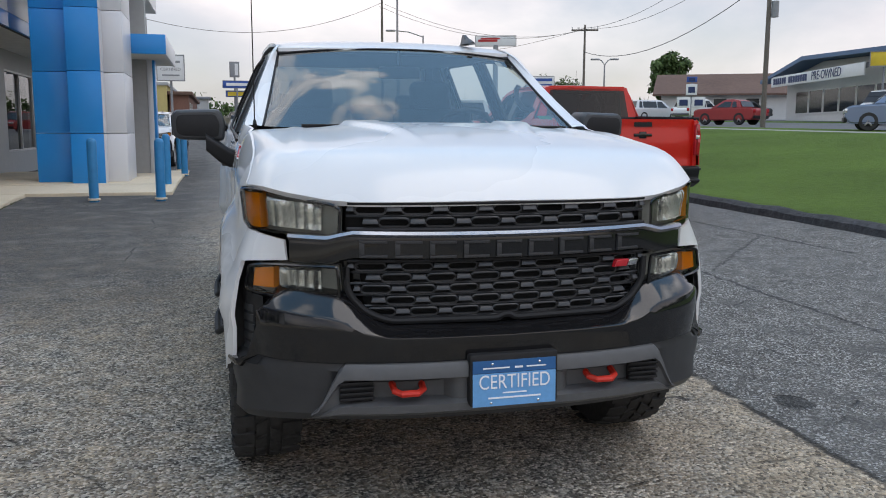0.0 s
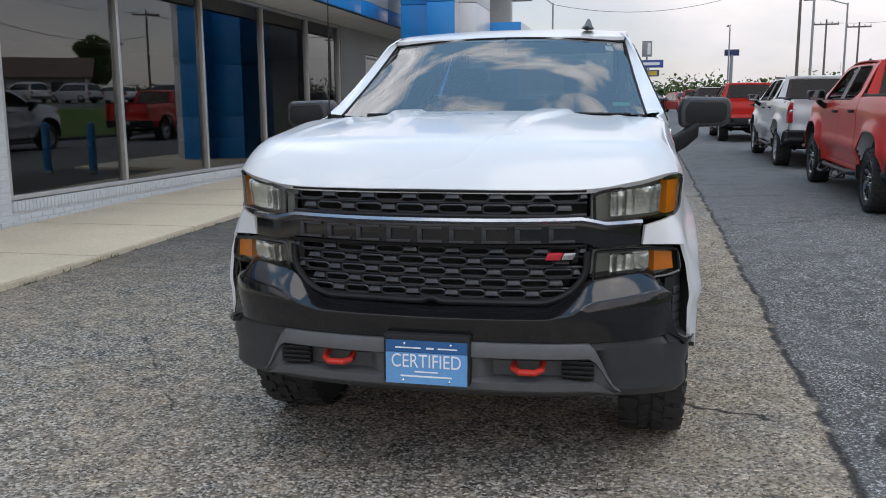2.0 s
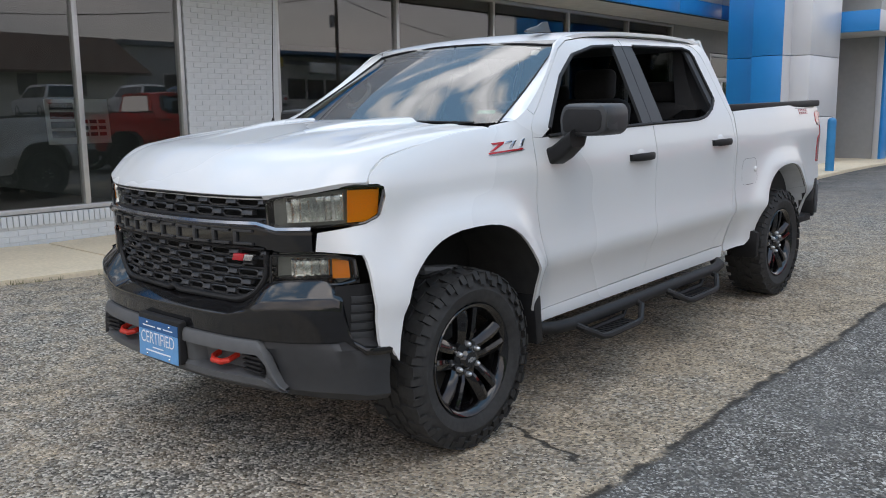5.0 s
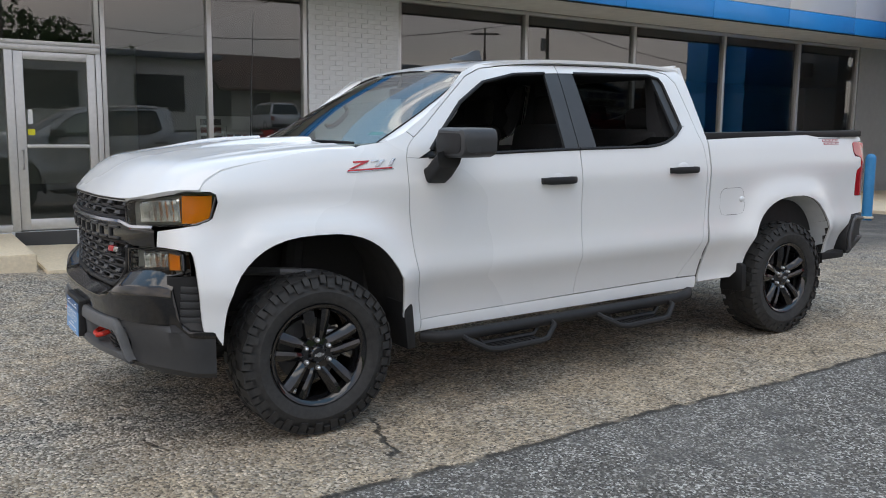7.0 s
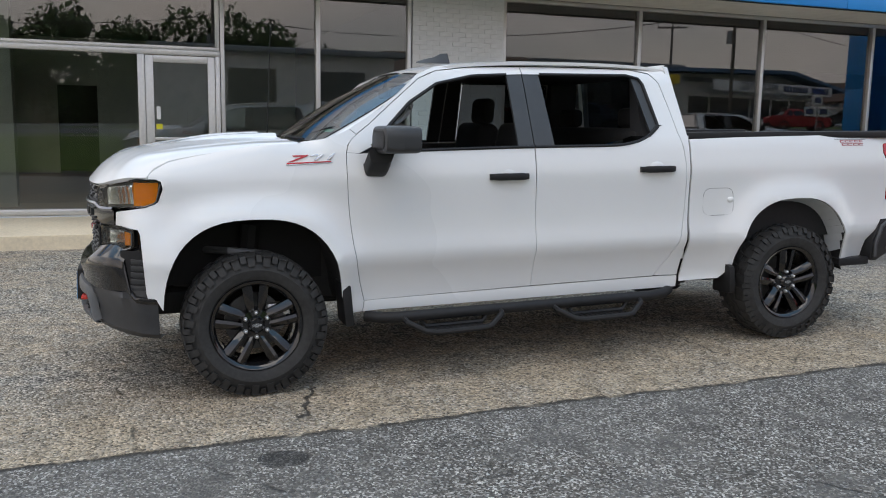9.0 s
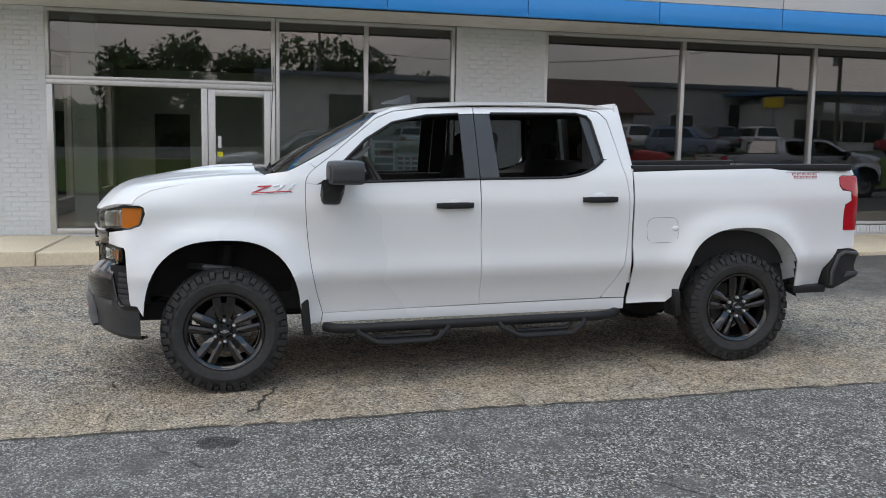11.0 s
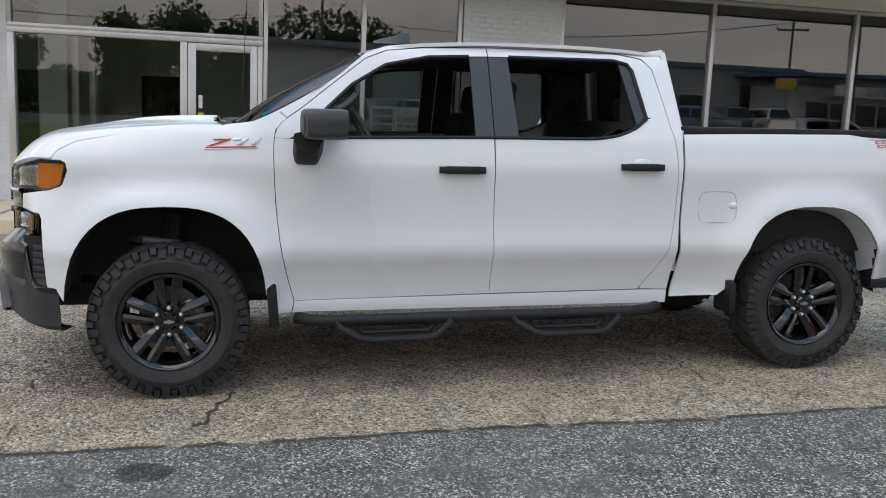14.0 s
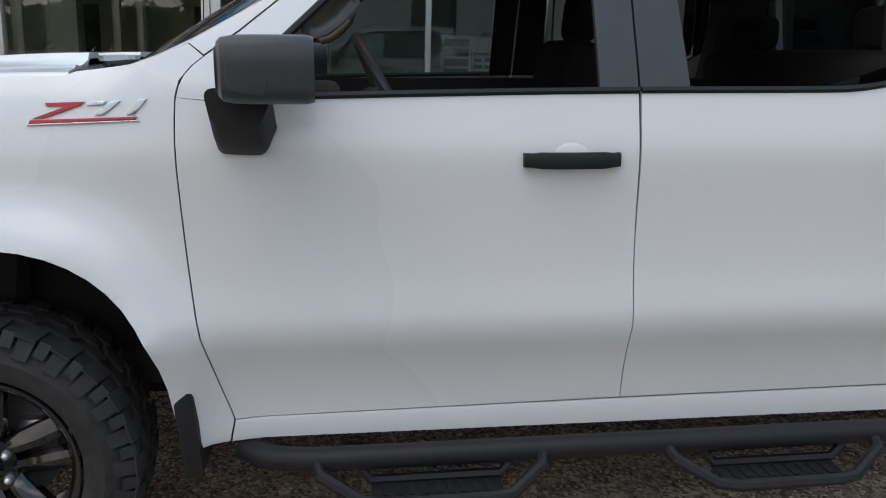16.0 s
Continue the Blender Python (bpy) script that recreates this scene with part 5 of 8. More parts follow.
def build_front(thing, paint):
    """Lamps, grille and bumper."""
    # headlamps
    u_o, u_i = -0.475, u_of_x(0.605)
    up = rounded([(u_o, 1.228), (u_o - 0.13, 1.240), (u_i + 0.02, 1.192), (u_i, 1.18), (u_i + 0.004, 1.072), (u_o - 0.10, 1.092), (u_o - 0.03, 1.115)], 0.012, 2)
    lowr = rounded([(-0.640, 0.962), (-0.68, 0.970), (u_i + 0.01, 0.972), (u_i, 0.84), (-0.68, 0.862), (-0.638, 0.88)], 0.01, 2)
    for nm, out, ambr, refl in (("headlamp", up, [(-0.492, 1.222), (-0.63, 1.224), (-0.635, 1.098), (-0.56, 1.098), (-0.50, 1.125)], [(-0.645, 1.212), (u_i + 0.075, 1.188), (u_i + 0.075, 1.098), (-0.645, 1.106)]),
                                ("turn_lamp", lowr, [(-0.652, 0.955), (-0.705, 0.960), (-0.705, 0.883), (-0.652, 0.89)], [(-0.714, 0.957), (u_i + 0.080, 0.957), (u_i + 0.080, 0.884), (-0.714, 0.892)])):
        for sgn in (1, -1):
            def fm(off, k=0.0):
                return lambda p, q, o: (lambda r: (sgn * r[0], r[1], r[2]))(skin(p, q, off + o))
            lamp = part(nm, panel(out, fm(-0.05), 0.05, 0.02, (sgn, -1, 0)), LAMP_DARK, thing, "dark lamp housing")
            part("reflector", panel(refl, lambda p, q, o: (lambda r: (sgn * r[0], r[1], r[2]))(skin(p, q, -0.030 + o + 0.010 * math.sin(p * 180) + 0.004 * math.sin(q * 300))), 0.012, 0.02, (sgn, -1, 0), 0.025),
                 LAMP_BACK, lamp, "faceted bright reflector")
            part("amber_lens", panel(ambr, fm(-0.012), 0.04, 0.03, (sgn, -1, 0)), AMBER, lamp, "amber side marker")
            ln = part("lens", panel(out, fm(0.0), 0.05, 0, (sgn, -1, 0)), LENS, lamp, "clear plastic lens")
            ln.visible_shadow = False
            bm = bmesh.new()
            tube(bm, [fm(-0.002)(p, q, 0) for p, q in out], 0.006, 5, closed=True)
            part("bezel", bm, GLOSS_BLACK, lamp)
    # black corner behind the lower lamps
    for sgn in (1, -1):
        out = [(-0.60, 0.97), (-0.77, 0.985), (-0.79, 1.06), (u_i + 0.02, 1.065), (u_i - 0.05, 1.06), (u_i - 0.08, 0.80), (-0.72, 0.78), (-0.60, 0.62), (-0.60, 0.80)]
        part("corner_trim", panel(out, lambda p, q, o: (lambda r: (sgn * r[0], r[1], r[2]))(skin(p, q, -0.06 + o)), 0.05, 0.02, (sgn, -1, 0)), GLOSS_BLACK, thing)
    # grille backing
    gx = 0.60

    def face(x, z, off=0.0):
        r = skin(u_of_x(abs(x)) if abs(x) > 0.002 else U_MID, z, off)
        return (math.copysign(r[0], x), r[1], r[2])
    bm = grid_sheet(lambda u, v: face(lerp(-gx, gx, u), lerp(0.75, 1.21, v), -0.085), 24, 6)
    grille = part("grille", bm, UNDERBODY, thing, "black honeycomb grille")

    # slotted mesh rows: long rounded openings in line, each with a thin lip, and sloped plates between them
    def lattice(z0, z1, rows, nx, shrink):
        h = (z1 - z0) / rows
        for r in range(rows):
            w = gx * 2 - 0.03 - shrink * r
            cw = w / nx
            zc = z1 - h * (r + 0.5)
            shift = 0.5 * (r % 2)
            for c in range(nx - r % 2):
                xc = -w / 2 + (c + 0.5 + shift) * cw
                hw, hh = cw * 0.35, h * 0.34
                slot = rounded([(xc - hw, zc - 0.1 * hh), (xc - hw * 0.8, zc + hh), (xc + hw * 0.8, zc + hh), (xc + hw, zc - 0.1 * hh), (xc + hw * 0.8, zc - hh), (xc - hw * 0.8, zc - hh)], 0.008, 2)
                bm = bmesh.new()
                tube(bm, [face(p, q, -0.020 - 0.25 * (zc + hh - q)) for p, q in slot], 0.0042, 5, closed=True)
                part("grille_slat", bm, GRILLE_BLACK, grille)
            for c in range(nx + 1 - r % 2):
                xa = -w / 2 + (c + shift) * cw
                hw = cw * 0.17
                lo, hi = max(xa - hw, -w / 2), min(xa + hw, w / 2)
                bm = bmesh.new()
                rib = [(lo, zc - h * 0.10), (hi, zc - h * 0.10), (hi - 0.004, zc + h * 0.30), (lo + 0.004, zc + h * 0.30)]
                prism(bm, rib, lambda p, q, d: face(p, q, -0.008 - 0.55 * (q - zc + 0.1 * h) - d), 0.03, 0.003)
                part("grille_rib", bm, GRILLE_BLACK, grille)
            bm = bmesh.new()
            tube(bm, [face(lerp(-w / 2, w / 2, i / 24), zc - h * 0.5, -0.030) for i in range(25)], 0.005, 5)
            part("grille_rail", bm, GRILLE_BLACK, grille)
    lattice(1.108, 1.198, 2, 7, 0.0)
    lattice(0.786, 0.992, 5, 7, 0.022)
    # frame round the openings
    for zz, r in ((1.200, 0.008), (1.106, 0.006), (0.994, 0.006)):
        bm = bmesh.new()
        w = gx - (0.02 if zz > 0.9 else 0.07)
        tube(bm, [face(lerp(-w, w, i / 24), zz, -0.012) for i in range(25)], r, 6)
        part("grille_frame", bm, MATTE_BLACK, grille)
    bm = bmesh.new()
    run = rounded([(0.0, 0.775), (0.44, 0.776), (0.525, 0.812), (0.585, 0.885), (0.59, 1.0), (0.0, 1.0)], 0.05, 4)
    run = sorted((p for p in run if p[0] > 0.01 and p[1] < 0.985), key=lambda p: (p[0], p[1]))
    run = [(-x, z) for x, z in run[::-1]] + run
    tube(bm, [face(x, z, -0.012) for x, z in run], 0.013, 8)
    part("grille_surround", bm, MATTE_BLACK, grille, "matt black surround below the grille")
    # bright bar and name bar
    bm = bmesh.new()
    xs = [lerp(-0.775, 0.775, i / 36) for i in range(37)]

    def bar_z(x):
        return 1.092 - 0.022 * sstep(0.57, 0.64, abs(x)) + 0.006 * (abs(x) / 0.6) ** 2
    va = [[bm.verts.new(face(x, bar_z(x) + dz, of)) for x in xs] for dz, of in ((0.010, -0.03), (0.007, 0.008), (-0.004, 0.014), (-0.016, 0.004), (-0.016, -0.04))]
    for r0, r1 in zip(va, va[1:]):
        for i in range(36):
            bm.faces.new((r0[i], r0[i + 1], r1[i + 1], r1[i]))
    bmesh.ops.recalc_face_normals(bm, faces=bm.faces[:])
    part("grille_bar", bm, DARK_CHROME, grille, "dark bright-finished bar")
    bm = bmesh.new()
    va = [[bm.verts.new(face(x, bar_z(x) + dz, of)) for x in xs] for dz, of in ((-0.014, -0.002), (-0.03, 0.0), (-0.09, 0.0), (-0.10, -0.03))]
    for r0, r1 in zip(va, va[1:]):
        for i in range(36):
            bm.faces.new((r0[i], r0[i + 1], r1[i + 1], r1[i]))
    bmesh.ops.recalc_face_normals(bm, faces=bm.faces[:])
    part("name_bar", bm, GLOSS_BLACK, grille, "gloss black bar with raised blocks")
    # raised plain blocks where the maker's name stands
    for i in range(9):
        xc = -0.49 + i * 0.1225
        bm = bmesh.new()
        for lo, hi, za, zb in ((-0.048, 0.048, -0.026, -0.036), (-0.048, 0.048, -0.078, -0.088), (-0.048, -0.030, -0.0365, -0.0775)):
            prism(bm, [(xc + lo, bar_z(xc) + za), (xc + hi, bar_z(xc) + za), (xc + hi, bar_z(xc) + zb), (xc + lo, bar_z(xc) + zb)], lambda p, q, d: face(p, q, 0.010 - d), 0.012, 0.002)
        part("raised_block", bm, GRILLE_BLACK, grille)
    # red and silver badge in the grille
    bm = bmesh.new()
    prism(bm, [(0.43, 0.944), (0.484, 0.944), (0.495, 0.971), (0.441, 0.971)], lambda p, q, d: face(p, q, 0.012 - d), 0.02, 0.002)
    part("badge", bm, BADGE_RED, grille, "red and silver badge")
    bm = bmesh.new()
    prism(bm, [(0.488, 0.946), (0.530, 0.946), (0.541, 0.971), (0.499, 0.971)], lambda p, q, d: face(p, q, 0.012 - d), 0.02, 0.002)
    part("badge", bm, BADGE_SILVER, grille)

    # bumper: rows of points across, lofted
    bplan = [(0.0, -0.94), (0.25, -0.935), (0.45, -0.915), (0.62, -0.875), (0.74, -0.825), (0.83, -0.765), (0.895, -0.685), (0.935, -0.60), (0.95, -0.525)]
    bs = [0.0]
    for pa, pb in zip(bplan, bplan[1:]):
        bs.append(bs[-1] + math.dist(pa, pb))
    bpx, bpy_ = curve_of([(q, p[0]) for q, p in zip(bs, bplan)]), curve_of([(q, p[1]) for q, p in zip(bs, bplan)])

    def nose_pt(w, z, off):
        """On the bumper's plan, at the arc length w from its middle."""
        q = abs(w)
        tx, ty = bpx(q + 0.01) - bpx(q - 0.01), bpy_(q + 0.01) - bpy_(q - 0.01)
        k = math.hypot(tx, ty)
        nx, ny = (ty / k, -tx / k) if q > 0.012 else (0.0, -1.0)
        wide = 0.045 * (1 - sstep(0.612, 0.645, z)) * sstep(0.80, 1.06, q)
        return (math.copysign(bpx(q) + nx * off + wide, w), bpy_(q) + ny * off, z)
    top = curve_of([(0.0, 0.762), (0.44, 0.766), (0.52, 0.795), (0.62, 0.868), (0.70, 0.880), (0.90, 0.892), (0.955, 0.886), (0.975, 0.83), (0.985, 0.72), (0.998, 0.65), (1.02, 0.628), (1.2, 0.612)])
    bot = curve_of([(0.0, 0.415), (0.5, 0.418), (0.64, 0.418), (0.85, 0.405), (1.05, 0.385), (1.2, 0.37)])
    xs = [lerp(-bs[-1], bs[-1], i / 80) for i in range(81)]

    def loft(rows, mat, name, label=""):
        bm = bmesh.new()
        vs = [[bm.verts.new(fn(x)) for x in xs] for fn in rows]
        for r0, r1 in zip(vs, vs[1:]):
            for i in range(len(xs) - 1):
                bm.faces.new((r0[i], r1[i], r1[i + 1], r0[i + 1]))
        bmesh.ops.recalc_face_normals(bm, faces=bm.faces[:])
        bm.normal_update()
        if sum(f.normal.y for f in bm.faces) > 0:
            bmesh.ops.reverse_faces(bm, faces=bm.faces[:])
        return part(name, bm, mat, thing, label)
    def drop(x):
        return lerp(0.022, 0.068, sstep(0.46, 0.62, abs(x))) * (1 - sstep(0.95, 1.0, abs(x))) + 0.012

    def ledge(x, t, off):
        return nose_pt(x, top(abs(x)) - drop(x) * t, off)
    bumper = loft([lambda x: ledge(x, -0.1, -0.13), lambda x: ledge(x, 0.0, -0.085), lambda x: ledge(x, 0.12, -0.070), lambda x: ledge(x, 0.85, -0.008), lambda x: ledge(x, 1.0, 0.0),
                   lambda x: nose_pt(x, min(top(abs(x)) - drop(x) - 0.010, 0.745), 0.002), lambda x: nose_pt(x, min(0.70, top(abs(x)) - drop(x) - 0.02), -0.002),
                   lambda x: nose_pt(x, min(0.64, top(abs(x)) - drop(x) - 0.03), -0.008), lambda x: nose_pt(x, min(0.628, top(abs(x)) - drop(x) - 0.035), -0.03)],
                  GLOSS_BLACK, "front_bumper", "gloss black front bumper")
    cut = [0.634, 0.62, 0.60]
    low_rows = [lambda x: nose_pt(x, min(0.640, top(abs(x)) - 0.042), -0.06), lambda x: nose_pt(x, lerp(min(0.634, top(abs(x)) - 0.044), bot(abs(x)), 0.0), -0.022), lambda x: nose_pt(x, lerp(min(0.634, top(abs(x)) - 0.044), bot(abs(x)), 0.10), 0.012), lambda x: nose_pt(x, lerp(min(0.634, top(abs(x)) - 0.044), bot(abs(x)), 0.24), 0.018),
                lambda x: nose_pt(x, lerp(min(0.634, top(abs(x)) - 0.044), bot(abs(x)), 0.30), 0.004 - 0.05 * (sstep(0.17, 0.24, abs(x)) * (1 - sstep(0.60, 0.68, abs(x))))),
                lambda x: nose_pt(x, lerp(min(0.634, top(abs(x)) - 0.044), bot(abs(x)), 0.66), -0.004 - 0.05 * (sstep(0.17, 0.24, abs(x)) * (1 - sstep(0.60, 0.68, abs(x))))),
                lambda x: nose_pt(x, lerp(min(0.634, top(abs(x)) - 0.044), bot(abs(x)), 0.72), 0.010), lambda x: nose_pt(x, lerp(min(0.634, top(abs(x)) - 0.044), bot(abs(x)), 0.84), 0.0), lambda x: nose_pt(x, bot(abs(x)), -0.05), lambda x: nose_pt(x, bot(abs(x)) - 0.01, -0.20)]
    body_rows = [low_rows[0], low_rows[1], lambda x: nose_pt(x, lerp(min(0.634, top(abs(x)) - 0.044), bot(abs(x)), 0.12), -0.016), lambda x: nose_pt(x, lerp(min(0.634, top(abs(x)) - 0.044), bot(abs(x)), 0.5), -0.03 - 0.05 * (1 - sstep(0.6, 0.7, abs(x)))),
                 lambda x: nose_pt(x, lerp(min(0.634, top(abs(x)) - 0.044), bot(abs(x)), 0.86), -0.025), low_rows[8], low_rows[9]]
    lower = loft(body_rows, BUMPER_SATIN, "lower_bumper", "satin black lower bumper")
    full_xs, xs = xs, [lerp(-0.725, 0.725, i / 60) for i in range(61)]

    def ins(x, t, off):
        ax = abs(x)
        zt_ = 0.640 - 0.185 * sstep(0.60, 0.725, ax)
        pocket = sstep(0.20, 0.25, ax) * (1 - sstep(0.585, 0.64, ax))
        return nose_pt(x, lerp(zt_, 0.437, t), off - (0.055 * pocket if 0.28 < t < 0.75 else 0.0))
    loft([lambda x: ins(x, 0.0, -0.03), lambda x: ins(x, 0.01, 0.004), lambda x: ins(x, 0.08, 0.014), lambda x: ins(x, 0.27, 0.016), lambda x: ins(x, 0.31, 0.0), lambda x: ins(x, 0.70, -0.006), lambda x: ins(x, 0.76, 0.010), lambda x: ins(x, 0.90, 0.006), lambda x: ins(x, 1.0, -0.03)],
                  GREY_PLASTIC, "bumper_insert", "dark grey textured insert round the hook pockets")
    xs = full_xs
    for sgn in (1, -1):
        bm = grid_sheet(lambda u, v: (lambda r: (sgn * r[0], r[1], r[2]))(nose_pt(lerp(0.94, 1.12, u), lerp(0.605, 0.86, v), -0.013)), 8, 6)
        part("vent_back", bm, MATTE_BLACK, bumper)
    # corner piece of the bumper beside the fender, with ribs
    for sgn in (1, -1):
        for i in range(5):
            z = 0.645 + i * 0.036
            t = (z - 0.645) / 0.18
            bm = bmesh.new()
            prism(bm, [(0.993 + 0.012 * t, z), (1.095, z - 0.006), (1.095, z + 0.021), (0.993 + 0.012 * t, z + 0.027)], lambda p, q, d: (lambda r: (sgn * r[0], r[1], r[2]))(nose_pt(p, q, -0.008 - d)), 0.02, 0.003)
            part("vent_rib", bm, BUMPER_SATIN, bumper)
        # tow hook
        bm = bmesh.new()
        tube(bm, [(sgn * 0.375 - 0.055, -0.84, 0.555), (sgn * 0.375 - 0.052, -0.905, 0.535), (sgn * 0.375 - 0.03, -0.925, 0.528), (sgn * 0.375 + 0.03, -0.925, 0.528), (sgn * 0.375 + 0.052, -0.905, 0.535), (sgn * 0.375 + 0.055, -0.84, 0.555)], 0.013, 8)
        part("tow_hook", bm, HOOK_RED, lower, "red tow hook")
        # slatted blank beside the hook
        bm = bmesh.new()
        xa, xb = sorted((sgn * 0.50, sgn * 0.62))
        box(bm, xa, xb, -0.875, -0.86, 0.50, 0.578)
        for i in range(4):
            box(bm, xa, xb, -0.89, -0.87, 0.505 + i * 0.019, 0.515 + i * 0.019, 0.003)
        part("vent", bm, MATTE_BLACK, lower)
    # dealer plate
    bm = bmesh.new()
    prism(bm, rounded([(-0.168, 0.475), (0.168, 0.475), (0.168, 0.665), (-0.168, 0.665)], 0.012), lambda p, q, d: (p, -0.968 + 0.0 + d - (q - 0.56) * -0.05, q), 0.035, 0.006)
    holder = part("plate_holder", bm, MATTE_BLACK, thing)
    for z0, z1, mat, lab in ((0.475, 0.595, "PLATE_LIGHT", "blue plate field"), (0.597, 0.642, "PLATE_DARK", "darker blue band")):
        bm = bmesh.new()
        prism(bm, [(-0.158, z0), (0.158, z0), (0.158, z1), (-0.158, z1)], lambda p, q, d: (p, -0.972 + d - (q - 0.56) * -0.05, q), 0.003)
        part("plate", bm, PLATE_LIGHT if mat == "PLATE_LIGHT" else PLATE_DARK, holder, lab)
    for x0, x1, z0, z1, mat in ((-0.12, -0.02, 0.612, 0.617, PLATE_WHITE), (0.0, 0.03, 0.611, 0.618, PLATE_WHITE), (0.045, 0.12, 0.612, 0.617, PLATE_WHITE), (-0.045, 0.045, 0.520, 0.525, PLATE_WHITE), (-0.10, 0.10, 0.502, 0.508, PLATE_WHITE)):
        bm = bmesh.new()
        prism(bm, [(x0, z0), (x1, z0), (x1, z1), (x0, z1)], lambda p, q, d: (p, -0.9735 + d - (q - 0.56) * -0.05, q), 0.001)
        part("plate_bar", bm, mat, holder)
    for x, z in ((-0.085, 0.630), (0.095, 0.630), (-0.09, 0.488), (0.09, 0.488)):
        bm = bmesh.new()
        bmesh.ops.create_uvsphere(bm, u_segments=10, v_segments=6, radius=0.006, matrix=Matrix.Translation((x, -0.972 + (z - 0.56) * 0.05, z)))
        part("screw", bm, CHROME, holder)
    letters("CERTIFIED", 0.074, Matrix.Translation((0, -0.9745, 0.562)) @ pose(0, 0, 0, 90 - 2.9) @ Matrix.Diagonal((0.80, 1, 0.2, 1)), PLATE_WHITE, holder, "lettering", "white letters")
    return holder


DECAL_RED = noisy(material("decal_red", (0.42, 0.10, 0.11), 0.35), 40, 0.15)
PLATE_LIGHT = noisy(material("plate_blue", (0.13, 0.36, 0.66), 0.3), 60, 0.1)
PLATE_DARK = noisy(material("plate_dark_blue", (0.025, 0.12, 0.30), 0.3), 60, 0.1)


def build_wheel(thing, yc, sgn, rim_mat, label=""):
    """A wheel with its tyre, spokes and nuts, at the axle yc on the side sgn."""
    def at(bm):
        for v in bm.verts:
            v.co = Vector((sgn * (v.co.x - (0.04 if yc > 1 else 0.0)), v.co.y + yc, v.co.z + TYRE_R))
        if sgn < 0:
            bmesh.ops.reverse_faces(bm, faces=bm.faces[:])
        return bm
    xo, xi = 0.985, 0.70
    bm = bmesh.new()
    prof = [(0.255, xi + 0.02), (0.30, xi), (0.36, xi + 0.005), (0.392, xi + 0.03), (0.399, xi + 0.08), (0.399, xo - 0.08), (0.390, xo - 0.045), (0.37, xo - 0.022), (0.345, xo - 0.010), (0.32, xo), (0.285, xo - 0.006), (0.262, xo - 0.018), (0.252, xo - 0.05)]
    _, made = revolve(bm, prof, 72)
    bmesh.ops.recalc_face_normals(bm, faces=made)
    wheel = part("wheel", at(bm), RUBBER, thing, label or "knobbly black all-terrain tyre", 30)
    bm = bmesh.new()
    k = 27
    for i in range(k):
        for xa, xb, ra, rb, ph, tw, wd in ((xo - 0.085, xo - 0.006, 0.396, 0.411, 0.0, 0.12, 0.62), (xi + 0.006, xi + 0.085, 0.396, 0.411, 0.5, -0.12, 0.62),
                                           (xo - 0.135, xo - 0.092, 0.396, 0.410, 0.35, 0.25, 0.7), (xi + 0.092, xi + 0.135, 0.396, 0.410, 0.85, -0.25, 0.7)):
            a0 = 2 * math.pi * (i + ph) / k
            aw = 2 * math.pi / k * wd
            vs = []
            for r in (ra, rb):
                for xx, t in ((xa, 0), (xb, 1)):
                    for s in (0, 1):
                        an = a0 + aw * (s - 0.5) * (0.93 if r == rb else 1.0) + tw * 2 * math.pi / k * (t - 0.5)
                        rr = r - (0.010 if (r == rb and ((xx == xo - 0.006) or (xx == xi + 0.006))) else 0)
                        vs.append(bm.verts.new((xx, rr * math.cos(an), rr * math.sin(an))))
            fs = [bm.faces.new([vs[j] for j in q]) for q in ((0, 1, 3, 2), (4, 6, 7, 5), (0, 4, 5, 1), (2, 3, 7, 6), (0, 2, 6, 4), (1, 5, 7, 3))]
            bmesh.ops.recalc_face_normals(bm, faces=fs)
        # side lugs on the shoulder
        a0 = 2 * math.pi * i / k
        for ra, rb, wdt, ph in ((0.343, 0.402, 0.46, 0.0), (0.366, 0.402, 0.34, 0.5)):
            vs = []
            for xx in (xo - 0.05, xo + 0.004):
                for r in (ra, rb):
                    for s in (0, 1):
                        an = a0 + 2 * math.pi / k * (ph + wdt * (s - 0.5))
                        vs.append(bm.verts.new((xx - (0.022 if (r == rb and xx > xo) else 0), r * math.cos(an), r * math.sin(an))))
            fs = [bm.faces.new([vs[j] for j in q]) for q in ((0, 1, 3, 2), (4, 6, 7, 5), (0, 4, 5, 1), (2, 3, 7, 6), (0, 2, 6, 4), (1, 5, 7, 3))]
            bmesh.ops.recalc_face_normals(bm, faces=fs)
    tread = part("tread", at(bm), RUBBER, wheel, "tread blocks", 30)
    tagged(tread, kind="stuff")
    bm = bmesh.new()
    _, made = revolve(bm, [(0.232, 0.74), (0.235, 0.90), (0.246, 0.955), (0.258, 0.968), (0.255, 0.972), (0.240, 0.966), (0.226, 0.945), (0.222, 0.90), (0.222, 0.74)], 64)
    bmesh.ops.recalc_face_normals(bm, faces=made)
    part("rim", at(bm), rim_mat, wheel, "gloss black alloy rim")
    bm = bmesh.new()
